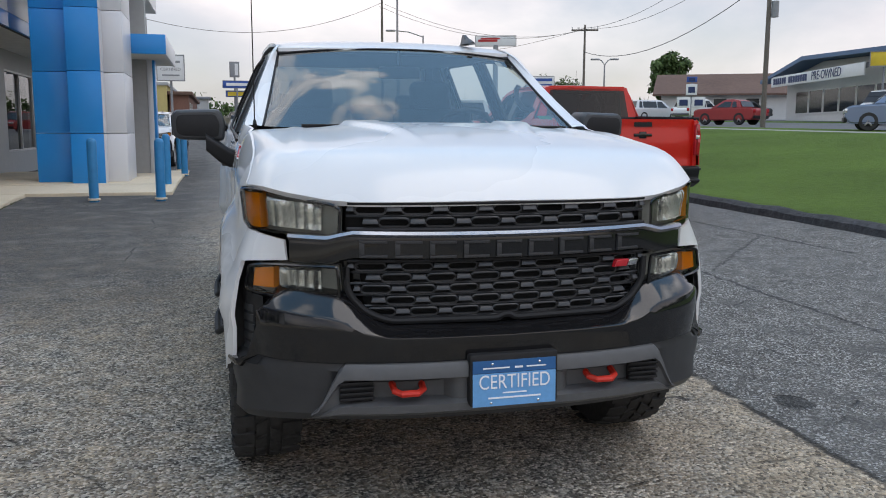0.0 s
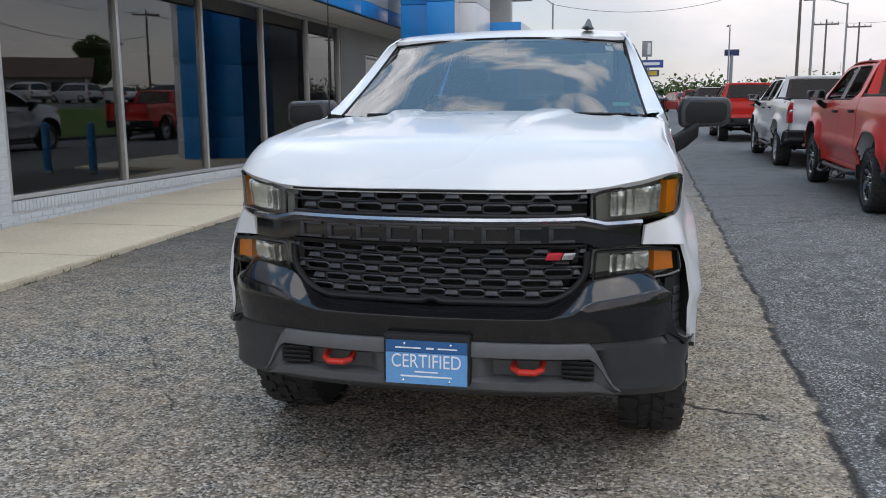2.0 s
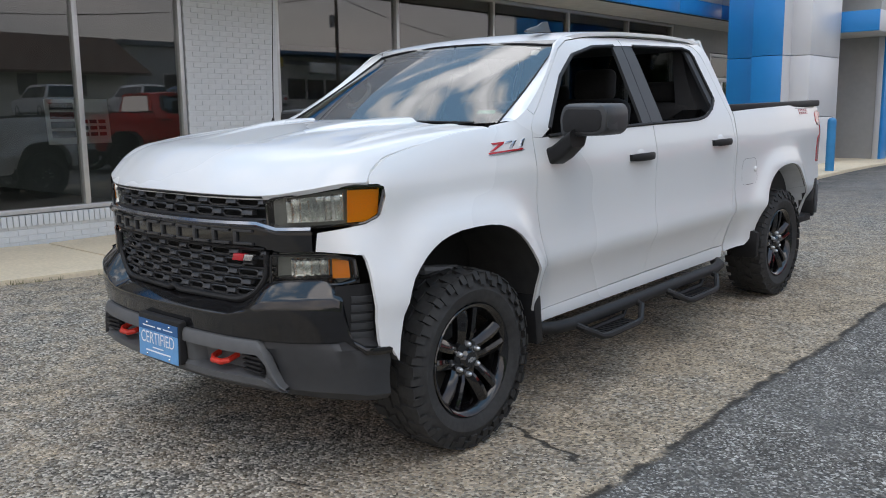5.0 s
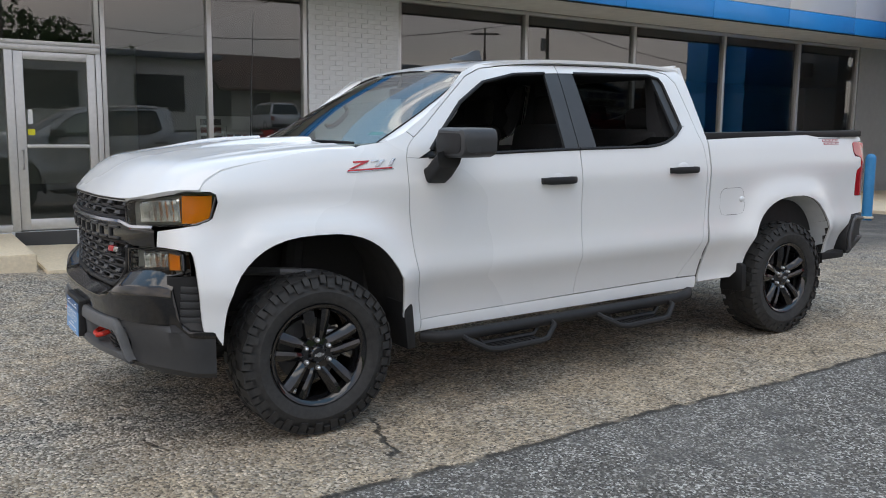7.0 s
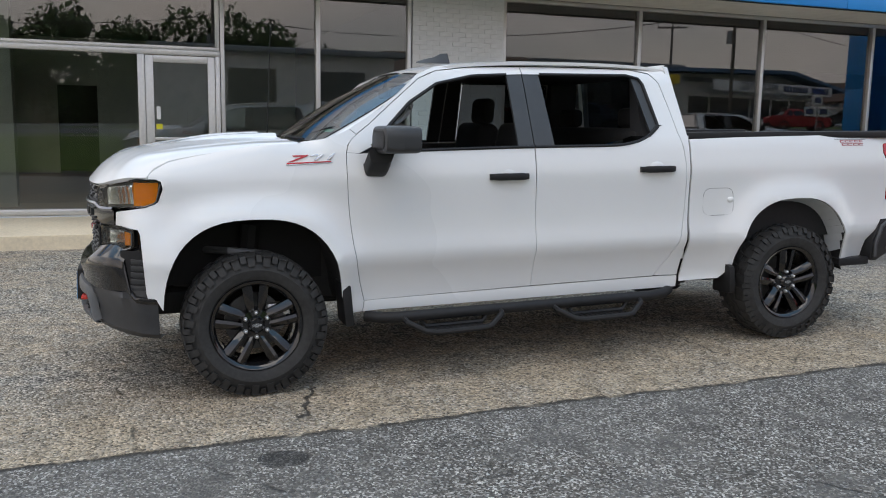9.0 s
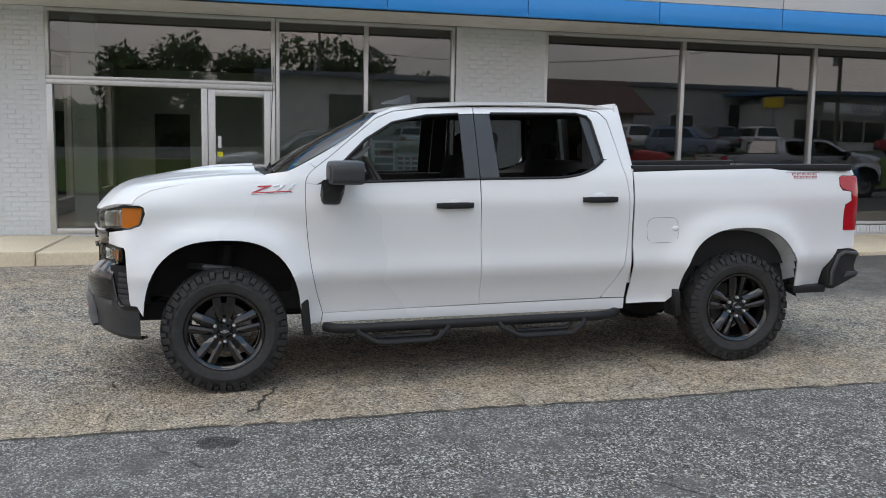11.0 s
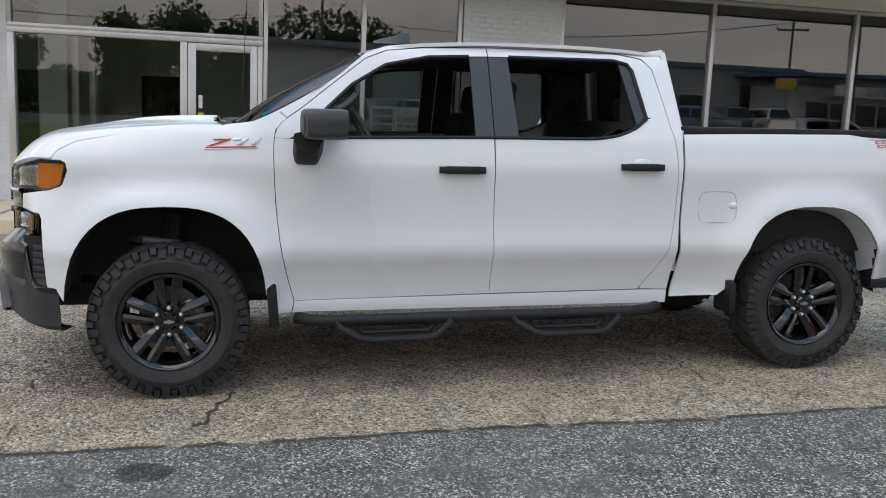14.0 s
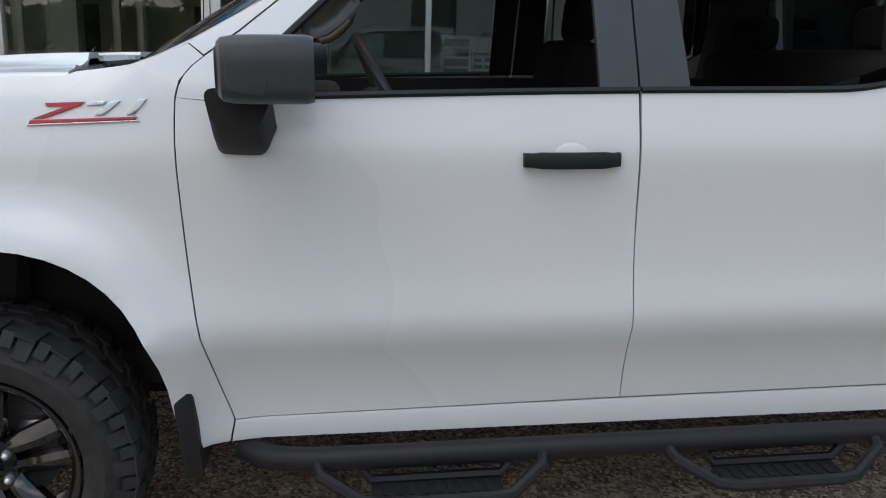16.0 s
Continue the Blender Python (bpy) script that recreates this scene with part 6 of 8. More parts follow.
    for i in range(5):
        a0 = math.pi / 2 + 2 * math.pi * i / 5
        for side in (-1, 1):
            # one arm of the double spoke, from the hub to the rim
            pts = []
            for r, half, off, xx in ((0.062, 0.020, 0.030, 0.930), (0.10, 0.023, 0.034, 0.948), (0.17, 0.027, 0.041, 0.960), (0.226, 0.028, 0.048, 0.962), (0.240, 0.026, 0.050, 0.950)):
                pts.append((r, off * side, half, xx))
            rows = []
            for r, off, half, xx in pts:
                row = []
                for t, dx in ((-1.0, -0.05), (-0.97, -0.006), (-0.30, 0.0), (-0.16, -0.001), (0.97, -0.020), (1.0, -0.05)):
                    p = Vector((xx + dx, r, off + t * half * side))
                    row.append(bm.verts.new(Matrix.Rotation(a0, 3, "X") @ p))
                rows.append(row)
            fs = []
            for r0, r1 in zip(rows, rows[1:]):
                for j in range(5):
                    fs.append(bm.faces.new((r0[j], r0[j + 1], r1[j + 1], r1[j])))
            bmesh.ops.recalc_face_normals(bm, faces=fs)
            bm.normal_update()
            if sum(f.normal.x for f in fs) < 0:
                bmesh.ops.reverse_faces(bm, faces=fs)
    part("spokes", at(bm), rim_mat, wheel, "five double spokes", 18)
    bm = bmesh.new()
    _, made = revolve(bm, [(0.0, 0.957), (0.036, 0.957), (0.044, 0.948), (0.05, 0.935), (0.085, 0.930), (0.092, 0.90), (0.092, 0.86)], 32)
    bmesh.ops.recalc_face_normals(bm, faces=made)
    part("hub", at(bm), rim_mat, wheel)
    bm = bmesh.new()
    prism(bm, [(-0.026, -0.006), (-0.010, -0.006), (-0.010, -0.011), (0.010, -0.011), (0.010, -0.006), (0.026, -0.006), (0.026, 0.006), (0.010, 0.006), (0.010, 0.011), (-0.010, 0.011), (-0.010, 0.006), (-0.026, 0.006)],
          lambda p, q, d: (0.960 - d, p, q), 0.006)
    part("emblem", at(bm), BADGE_SILVER, wheel, "small cross-shaped emblem")
    for i in range(6):
        a = 2 * math.pi * (i + 0.5) / 6
        bm = bmesh.new()
        _, made = revolve(bm, [(0.0, 0.958), (0.006, 0.956), (0.010, 0.951), (0.0125, 0.942), (0.0125, 0.92)], 10)
        for v in bm.verts:
            v.co += Vector((0, 0.070 * math.cos(a), 0.070 * math.sin(a)))
        bmesh.ops.recalc_face_normals(bm, faces=made)
        part("lug_nut", at(bm), NUT, wheel, "chrome lug nut")
    bm = bmesh.new()
    _, made = revolve(bm, [(0.0, 0.80), (0.165, 0.80), (0.165, 0.83), (0.08, 0.835), (0.07, 0.87), (0.0, 0.87)], 32)
    bmesh.ops.recalc_face_normals(bm, faces=made)
    part("brake_disc", at(bm), DISC, wheel, "dull steel brake disc")
    bm = bmesh.new()
    box(bm, 0.79, 0.86, 0.06, 0.17, -0.06, 0.10, 0.02)
    part("caliper", at(bm), STEEL, wheel)
    return wheel


def build_extras(thing, paint):
    """Mirrors, handles, steps, liners, flaps, badges, cabin and underbody."""
    # mirrors
    for sgn in (1, -1):
        bm = bmesh.new()
        prof = rounded([(0.970, 1.362), (1.190, 1.370), (1.222, 1.392), (1.228, 1.475), (1.212, 1.518), (0.988, 1.524), (0.962, 1.46)], 0.026, 4)

        def ring(f, y):
            return [bm.verts.new((sgn * lerp(1.10, p, f), y - 0.05 * (1.22 - p) * 1.0, lerp(1.45, q, f))) for p, q in prof]
        rows = [ring(0.80, 0.690), ring(0.93, 0.700), ring(0.985, 0.725), ring(1.0, 0.76), ring(1.0, 0.885), ring(0.95, 0.90)]
        k = len(prof)
        fs = [bm.faces.new(rows[0]), bm.faces.new(rows[-1][::-1])]
        for r0, r1 in zip(rows, rows[1:]):
            for i in range(k):
                fs.append(bm.faces.new((r0[i], r0[(i + 1) % k], r1[(i + 1) % k], r1[i])))
        bmesh.ops.recalc_face_normals(bm, faces=fs)
        mirror = part("mirror", bm, PILLAR_BLACK, thing, "satin black mirror housing")
        bm = bmesh.new()
        prism(bm, rounded([(0.708, 1.402), (0.795, 1.388), (0.800, 1.502), (0.712, 1.496)], 0.018, 4), lambda p, q, d: (sgn * (1.2265 - 0.10 * max(0.0, 0.745 - p) - 0.25 * max(0.0, q - 1.475) - d), p, q), 0.03, 0.003)
        part("mirror_side_cover", bm, PILLAR_BLACK, mirror)
        bm = bmesh.new()
        prism(bm, [(lerp(1.10, p, 0.80), lerp(1.440, q, 0.70)) for p, q in prof], lambda p, q, d: (sgn * p, 0.686 - 0.05 * (1.22 - p) + d, q), 0.012, 0.004)
        part("mirror_cap", bm, MATTE_BLACK, mirror, "matt black front panel")
        bm = bmesh.new()
        arm = [(0.895, 1.272, 0.040), (0.95, 1.282, 0.050), (1.00, 1.315, 0.054), (1.06, 1.362, 0.046)]
        rows = []
        for x, z, h in arm:
            sec = rounded([(-0.065, -0.95 * h), (0.050, -1.05 * h), (0.085, 0.7 * h), (0.0, 1.0 * h), (-0.08, 0.75 * h)], 0.022, 4)
            rows.append([bm.verts.new((sgn * x, 0.715 + dy, z + dz)) for dy, dz in sec])
        fs = [bm.faces.new(rows[0]), bm.faces.new(rows[-1][::-1])]
        n = len(rows[0])
        for r0, r1 in zip(rows, rows[1:]):
            for i in range(n):
                fs.append(bm.faces.new((r0[i], r0[(i + 1) % n], r1[(i + 1) % n], r1[i])))
        bmesh.ops.recalc_face_normals(bm, faces=fs)
        part("mirror_arm", bm, MATTE_BLACK, mirror)
        bm = bmesh.new()
        prism(bm, [(lerp(1.10, p, 0.86), lerp(1.45, q, 0.86)) for p, q in prof], lambda p, q, d: (sgn * p, 0.9004 - 0.05 * (1.22 - p) - d, q), 0.004)
        part("mirror_glass", bm, CHROME, mirror)
        # handles
        for y0, y1, z in ((1.424, 1.682, 1.212), (2.483, 2.744, 1.237)):
            bm = bmesh.new()
            out = []
            for i in range(13):
                t = i / 12
                out.append((lerp(y0, y1, t), 0.018 + 0.030 * math.sin(math.pi * t) ** 0.5 * 0.9))
            x0 = side_x((y0 + y1) / 2, z)
            rows = []
            for y, o in out:
                h = 0.021 if y0 + 0.03 < y < y1 - 0.03 else 0.018
                rows.append([bm.verts.new((sgn * (x0 + o + dx), y, z + dz)) for dx, dz in ((-0.022, -h), (-0.004, -h), (0.0, -h * 0.5), (0.0, h * 0.5), (-0.004, h), (-0.022, h))])
            fs = [bm.faces.new(rows[0]), bm.faces.new(rows[-1][::-1])]
            for r0, r1 in zip(rows, rows[1:]):
                for i in range(6):
                    fs.append(bm.faces.new((r0[i], r0[(i + 1) % 6], r1[(i + 1) % 6], r1[i])))
            bmesh.ops.recalc_face_normals(bm, faces=fs)
            handle = part("door_handle", bm, MATTE_BLACK, thing, "black door handle")
            bm = bmesh.new()
            bmesh.ops.create_uvsphere(bm, u_segments=20, v_segments=10, radius=1.0)
            for v in bm.verts:
                v.co = Vector((sgn * (x0 - 0.013 + 0.016 * v.co.x), (y0 + y1) / 2 + 0.070 * v.co.y, z + 0.006 + 0.044 * v.co.z))
            if sgn < 0:
                bmesh.ops.reverse_faces(bm, faces=bm.faces[:])
            part("handle_cup", bm, paint, handle)
        # side step: long tube and two hanging steps
        bm = bmesh.new()
        tube(bm, [(sgn * 0.84, 0.66, 0.388), (sgn * 0.90, 0.74, 0.384), (sgn * 0.925, 0.85, 0.384), (sgn * 0.925, 2.60, 0.394), (sgn * 0.90, 2.72, 0.398), (sgn * 0.83, 2.80, 0.405)], 0.034, 12)
        step = part("side_step", bm, MATTE_BLACK, thing, "black tubular side step")
        for y0, y1 in ((0.847, 1.513), (1.846, 2.510)):
            bm = bmesh.new()
            tube(bm, [(sgn * 0.93, y0 + 0.02, 0.385), (sgn * 0.985, y0 + 0.03, 0.365), (sgn * 1.03, y0 + 0.14, 0.308), (sgn * 1.035, y0 + 0.20, 0.298), (sgn * 1.035, y1 - 0.16, 0.303), (sgn * 1.03, y1 - 0.11, 0.31), (sgn * 0.985, y1 - 0.02, 0.37), (sgn * 0.93, y1 - 0.01, 0.385)], 0.018, 8)
            box(bm, *sorted((sgn * 0.915, sgn * 1.02)), y0 + 0.17, y1 - 0.13, 0.292, 0.308, 0.004)
            tube(bm, [(sgn * 0.925, y0 + 0.11, 0.385), (sgn * 0.925, y0 + 0.17, 0.315), (sgn * 0.925, y1 - 0.13, 0.318), (sgn * 0.925, y1 - 0.07, 0.39)], 0.014, 6)
            tread = part("step_tread", bm, MATTE_BLACK, step)
            bm = bmesh.new()
            for i in range(9):
                y = lerp(y0 + 0.20, y1 - 0.18, i / 8)
                box(bm, *sorted((sgn * 0.945, sgn * 1.012)), y, y + 0.018, 0.307, 0.3125, m=None)
            part("tread_grip", bm, MATTE_BLACK, tread)
        # wheel liners and flaps
        for yc, mat in ((0.0, LINER), (AXLE, LINER)):
            pts = arch(yc, 0.60 if yc == 0.0 else 0.50, 0.46, grow=0.005)
            bm = bmesh.new()
            def lip_x(y, z):
                return side_x(y, z) - 0.012
            a_ = [bm.verts.new((sgn * lip_x(y, z), y, z)) for y, z in pts]
            b_ = [bm.verts.new((sgn * 0.66, lerp(yc, y, 1.04), z + 0.02)) for y, z in pts]
            c_ = [bm.verts.new((sgn * 0.55, y, z)) for y, z in pts]
            for i in range(len(pts) - 1):
                bm.faces.new((a_[i], a_[i + 1], b_[i + 1], b_[i]))
                bm.faces.new((b_[i], b_[i + 1], c_[i + 1], c_[i]))
            bm.faces.new(c_)
            part("wheel_liner", bm, mat, thing)
        # pale inner panel of the bed in the rear arch
        pts = [p for p in arch(AXLE, 0.55, 0.55, grow=-0.002) if p[1] > 0.62]
        bm = bmesh.new()
        for i in range(len(pts) - 1):
            (ya, za), (yb, zb) = pts[i], pts[i + 1]
            xo = min(side_x(ya, za), side_x(yb, zb)) - 0.016
            bm.faces.new([bm.verts.new(p) for p in ((sgn * xo, ya, za), (sgn * xo, yb, zb), (sgn * 0.76, yb - 0.03 * (1 if yb > AXLE else -0.5), zb - 0.045), (sgn * 0.76, ya - 0.03 * (1 if ya > AXLE else -0.5), za - 0.045))])
        part("arch_inner", bm, GALVANISED, thing, "pale primed inner wheel arch")
        bm = bmesh.new()
        xo_ = side_x(0.53, 0.56) + 0.008
        prism(bm, rounded([(0.493, 0.615), (0.548, 0.60), (0.566, 0.36), (0.515, 0.355)], 0.012, 2), lambda p, q, d: (sgn * (xo_ - d), p, q), 0.20, 0.005)
        part("mud_flap", bm, MATTE_BLACK, thing)
        bm = bmesh.new()
        prism(bm, rounded([(0.76, 0.36), (0.955, 0.37), (0.965, 0.56), (0.80, 0.59)], 0.02, 2), lambda p, q, d: (sgn * p, 3.20 + d + (0.56 - q) * 0.10, q), 0.04, 0.004)
        part("mud_flap", bm, MATTE_BLACK, thing)
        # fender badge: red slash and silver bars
        zb = 1.318
        def bp(p, q, d):
            return (sgn * (skin(p, q)[0] + 0.005 - d), p, q)
        bm = bmesh.new()
        prism(bm, [(0.196, 1.309), (0.450, 1.318), (0.453, 1.325), (0.200, 1.317)], bp, 0.009, 0.001)
        prism(bm, [(0.205, 1.321), (0.232, 1.322), (0.318, 1.352), (0.328, 1.361), (0.234, 1.358), (0.238, 1.350), (0.285, 1.350)], bp, 0.010, 0.001)
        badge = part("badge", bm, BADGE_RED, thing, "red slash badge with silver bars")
        for bar in ([(0.352, 1.329), (0.374, 1.330), (0.414, 1.363), (0.392, 1.362)], [(0.428, 1.331), (0.448, 1.332), (0.478, 1.368), (0.458, 1.367)],
                    [(0.334, 1.352), (0.374, 1.354), (0.380, 1.363), (0.340, 1.361)], [(0.192, 1.304), (0.458, 1.314), (0.459, 1.317), (0.194, 1.308)]):
            bm = bmesh.new()
            prism(bm, bar, bp, 0.009, 0.001)
            part("badge_bar", bm, BADGE_SILVER, badge)
        # bedside decal: two rows of plain bars
        def on_bed(p, q, d):
            return (sgn * (side_x(p, q) + 0.0025 - d), p, q)
        bm = bmesh.new()
        prism(bm, [(4.13, 1.415), (4.43, 1.412), (4.43, 1.4155), (4.13, 1.4185)], on_bed, 0.003)
        decal = part("decal", bm, GREY_PAINT, thing, "grey and red bars of a decal")
        for row, z, n, x0 in ((0, 1.393, 5, 4.18), (1, 1.370, 4, 4.195)):
            for i in range(n):
                y = x0 + i * (0.046 if row == 0 else 0.054)
                bm = bmesh.new()
                w = 0.036 if row == 0 else 0.044
                prism(bm, [(y, z), (y + w, z), (y + w, z + 0.0045), (y, z + 0.0045)], on_bed, 0.003)
                prism(bm, [(y, z + 0.012), (y + w, z + 0.012), (y + w, z + 0.0165), (y, z + 0.0165)], on_bed, 0.003)
                prism(bm, [(y, z + 0.0046), (y + 0.008, z + 0.0046), (y + 0.008, z + 0.0119), (y, z + 0.0119)], on_bed, 0.003)
                part("decal_bar", bm, DECAL_RED, decal)
    # fuel door on the left
    fo = rounded([(2.985, 0.915), (3.225, 0.915), (3.225, 1.098), (2.985, 1.098)], 0.06, 5)
    bm = bmesh.new()
    tube(bm, [Vector(skin(p, q)) - Vector((0.0012, 0, 0)) for p, q in fo], 0.0020, 5, closed=True)
    part("fuel_door", bm, DISC, thing, "shut line of the fuel door")
    bm = bmesh.new()
    bmesh.ops.create_uvsphere(bm, u_segments=14, v_segments=8, radius=1.0)
    for v in bm.verts:
        v.co = Vector((side_x(3.205, 1.017) + 0.010 * v.co.x, 3.205 + 0.028 * v.co.y, 1.017 + 0.020 * v.co.z))
    part("fuel_latch", bm, paint, thing)
    # roof antenna
    bm = bmesh.new()
    rows = []
    for y, w, h in ((1.12, 0.016, 0.008), (1.17, 0.034, 0.024), (1.23, 0.036, 0.036), (1.28, 0.028, 0.060), (1.325, 0.018, 0.064), (1.335, 0.022, 0.018)):
        rows.append([bm.verts.new((0.455 + dx * w, y, 1.915 + dz * h)) for dx, dz in ((-1, 0), (-0.6, 0.6), (-0.22, 1), (0.22, 1), (0.6, 0.6), (1, 0))])
    fs = [bm.faces.new(rows[0]), bm.faces.new(rows[-1][::-1])]
    for r0, r1 in zip(rows, rows[1:]):
        for i in range(6):
            fs.append(bm.faces.new((r0[i], r0[(i + 1) % 6], r1[(i + 1) % 6], r1[i])))
    bmesh.ops.recalc_face_normals(bm, faces=fs)
    part("antenna", bm, PILLAR_BLACK, thing, "grey shark-fin antenna")
    # whip aerial on the right fender
    bm = bmesh.new()
    tube(bm, [(-0.835, 0.345, 1.40), (-0.835, 0.345, 1.455), (-0.835, 0.350, 1.475)], [0.014, 0.011, 0.006], 8)
    tube(bm, [(-0.835, 0.350, 1.47), (-0.835, 0.375, 1.90), (-0.835, 0.40, 2.28)], [0.0032, 0.0028, 0.0022], 6)
    part("whip_aerial", bm, MATTE_BLACK, thing, "thin black whip aerial")
    # cabin
    bm = bmesh.new()
    box(bm, -0.86, 0.86, 0.62, 2.86, 0.55, 0.62)
    box(bm, -0.890, -0.87, 0.62, 2.84, 0.665, 1.37)
    box(bm, 0.87, 0.890, 0.62, 2.84, 0.665, 1.37)
    box(bm, -0.86, 0.86, 2.82, 2.85, 0.55, 1.45)
    box(bm, -0.64, 0.64, 1.20, 2.80, 1.84, 1.855)
    for sgn in (-1, 1):
        # lining of the rear corners
        prism(bm, [(sgn * 0.80, 1.37), (sgn * 0.70, 1.62), (sgn * 0.64, 1.85), (sgn * 0.58, 1.85), (sgn * 0.62, 1.37)], lambda p, q, d: (p, 2.60 + d, q), 0.23)
    part("cabin", bm, CABIN, thing, "dark cabin lining")
    bm = bmesh.new()
    box(bm, -0.84, 0.84, 0.52, 0.95, 1.0, 1.36, 0.05, seg=3)
    box(bm, -0.80, 0.80, 0.47, 0.80, 1.33, 1.40, 0.03, seg=3)
    box(bm, -0.12, 0.12, 0.90, 1.75, 0.62, 0.98, 0.04)
    part("dashboard", bm, CABIN, thing)
    bm = bmesh.new()
    m = pose(0.40, 1.09, 1.365, -62)
    ring = [m @ Vector((0.185 * math.cos(t), 0.185 * math.sin(t), 0)) for t in (2 * math.pi * i / 28 for i in range(28))]
    tube(bm, ring, 0.016, 8, closed=True)
    for t in (0.0, math.pi, -math.pi / 2):
        tube(bm, [m @ Vector((0, 0, -0.02)), m @ Vector((0.18 * math.cos(t), 0.18 * math.sin(t), 0))], 0.018, 6)
    tube(bm, [m @ Vector((0, 0, 0.0)), m @ Vector((0, 0, -0.25))], 0.035, 8)
    part("steering_wheel", bm, PILLAR_BLACK, thing)
    for sgn in (1, -1):
        bm = bmesh.new()
        tube(bm, [(sgn * 0.745, 0.865, 1.545), (sgn * 0.725, 0.875, 1.530), (sgn * 0.70, 0.91, 1.540), (sgn * 0.69, 0.955, 1.572), (sgn * 0.685, 0.995, 1.615), (sgn * 0.690, 1.005, 1.650), (sgn * 0.70, 0.995, 1.672)], 0.016, 8)
        part("grab_handle", bm, CABIN_GREY, thing, "light grey grab handle")
    for x in (0.40, -0.40):
        bm = bmesh.new()
        box(bm, x - 0.27, x + 0.27, 1.18, 1.72, 0.80, 0.97, 0.06, seg=3)
        box(bm, x - 0.26, x + 0.26, 1.68, 1.84, 0.90, 1.56, 0.06, m=Matrix.Translation((0, 1.7, 0.9)) @ pose(0, 0, 0, -12) @ Matrix.Translation((0, -1.7, -0.9)), seg=3)
        box(bm, x - 0.14, x + 0.14, 1.80, 1.90, 1.545, 1.74, 0.045, m=Matrix.Translation((0, 1.7, 0.9)) @ pose(0, 0, 0, -6) @ Matrix.Translation((0, -1.7, -0.9)), seg=3)
        part("front_seat", bm, SEAT, thing, "black cloth front seat")
    bm = bmesh.new()
    box(bm, -0.72, 0.72, 2.12, 2.62, 0.85, 1.02, 0.05, seg=3)
    box(bm, -0.72, 0.72, 2.58, 2.76, 0.95, 1.50, 0.06, seg=3)
    for x in (-0.45, 0.45):
        box(bm, x - 0.13, x + 0.13, 2.66, 2.76, 1.50, 1.64, 0.04, seg=3)
    part("rear_seat", bm, SEAT, thing, "black cloth rear bench")
    bm = bmesh.new()
    box(bm, -0.12, 0.12, 1.02, 1.05, 1.70, 1.77, 0.015)
    tube(bm, [(0, 1.03, 1.77), (0, 1.06, 1.86)], 0.012, 6)
    part("inner_mirror", bm, MATTE_BLACK, thing)
    # underbody
    # fuel tank and transmission: unseen boxes, added to deepen the shade under the truck
    for name_, dims in (("engine_bay", (-0.58, 0.58, -0.62, 0.45, 0.60, 1.24)), ("cab_floor", (-0.84, 0.84, 0.60, 2.84, 0.425, 0.90)), ("fuel_tank", (0.10, 0.44, 1.75, 3.05, 0.36, 0.50)), ("transmission", (-0.20, 0.22, 0.30, 1.45, 0.36, 0.50)), ("bed_floor", (-0.78, 0.78, 2.845, 4.60, 0.55, 0.72))):
        bm = bmesh.new()
        box(bm, *dims)
        part(name_, bm, UNDERBODY, thing)
    for x in (-0.48, 0.48):
        bm = bmesh.new()
        box(bm, x - 0.05, x + 0.05, -0.70, 4.60, 0.44, 0.58, 0.01)
        part("frame_rail", bm, UNDERBODY, thing)
    bm = bmesh.new()
    box(bm, -0.55, 0.55, -0.72, -0.30, 0.42, 0.56, 0.03)
    part("skid_plate", bm, UNDERBODY, thing)
    bm = bmesh.new()
    rings = [(-0.75, 0.045), (-0.2, 0.045), (-0.13, 0.11), (0.0, 0.15), (0.13, 0.11), (0.2, 0.045), (0.75, 0.045)]
    tube(bm, [(x, AXLE, TYRE_R) for x, _ in rings], [r for _, r in rings], 14)
    part("rear_axle", bm, UNDERBODY, thing)
    for name_, pts, r in (("front_axle", [(-0.72, 0, TYRE_R), (0.72, 0, TYRE_R)], 0.035), ("drive_shaft", [(0, 1.0, 0.50), (0, AXLE, TYRE_R)], 0.045), ("muffler", [(-0.35, 1.2, 0.42), (-0.35, 2.6, 0.42)], 0.11)):
        bm = bmesh.new()
        tube(bm, pts, r, 12)
        part(name_, bm, UNDERBODY, thing)
    for sgn in (-1, 1):
        for name_, pts, r, mat in (("strut", [(sgn * 0.62, -0.05, 0.40), (sgn * 0.64, 0.02, 0.95)], 0.055, UNDERBODY), ("upper_arm", [(sgn * 0.56, -0.24, 0.80), (sgn * 0.80, -0.12, 0.82), (sgn * 0.84, 0.05, 0.80)], 0.022, GREY_PLASTIC),
                                   ("lower_arm", [(sgn * 0.50, -0.2, 0.44), (sgn * 0.76, 0.0, 0.36), (sgn * 0.50, 0.25, 0.44)], 0.032, UNDERBODY), ("leaf_spring", [(sgn * 0.56, 3.05, 0.52), (sgn * 0.56, AXLE, 0.36), (sgn * 0.56, 4.45, 0.52)], 0.03, UNDERBODY)):
            bm = bmesh.new()
            tube(bm, pts, r, 8)
            part(name_, bm, mat, thing)


def pickup(name, m, paint, label, rim=None):
    thing = tagged(empty(name, m), label, "pickup truck")
    build_pickup(thing, paint)
    build_front(thing, paint)
    build_extras(thing, paint)
    for yc in (0.0, AXLE):
        for sgn in (1, -1):
            build_wheel(thing, yc, sgn, rim or RIM_BLACK)
    return thing


truck = pickup("pickup_truck", Matrix.Translation((1.70, 3.495, -0.025)) @ pose(0, 0, 0, 1.146, 0, 0.35), WHITE_PAINT,
               "white crew-cab pickup truck with black grille, bumpers and tyres")


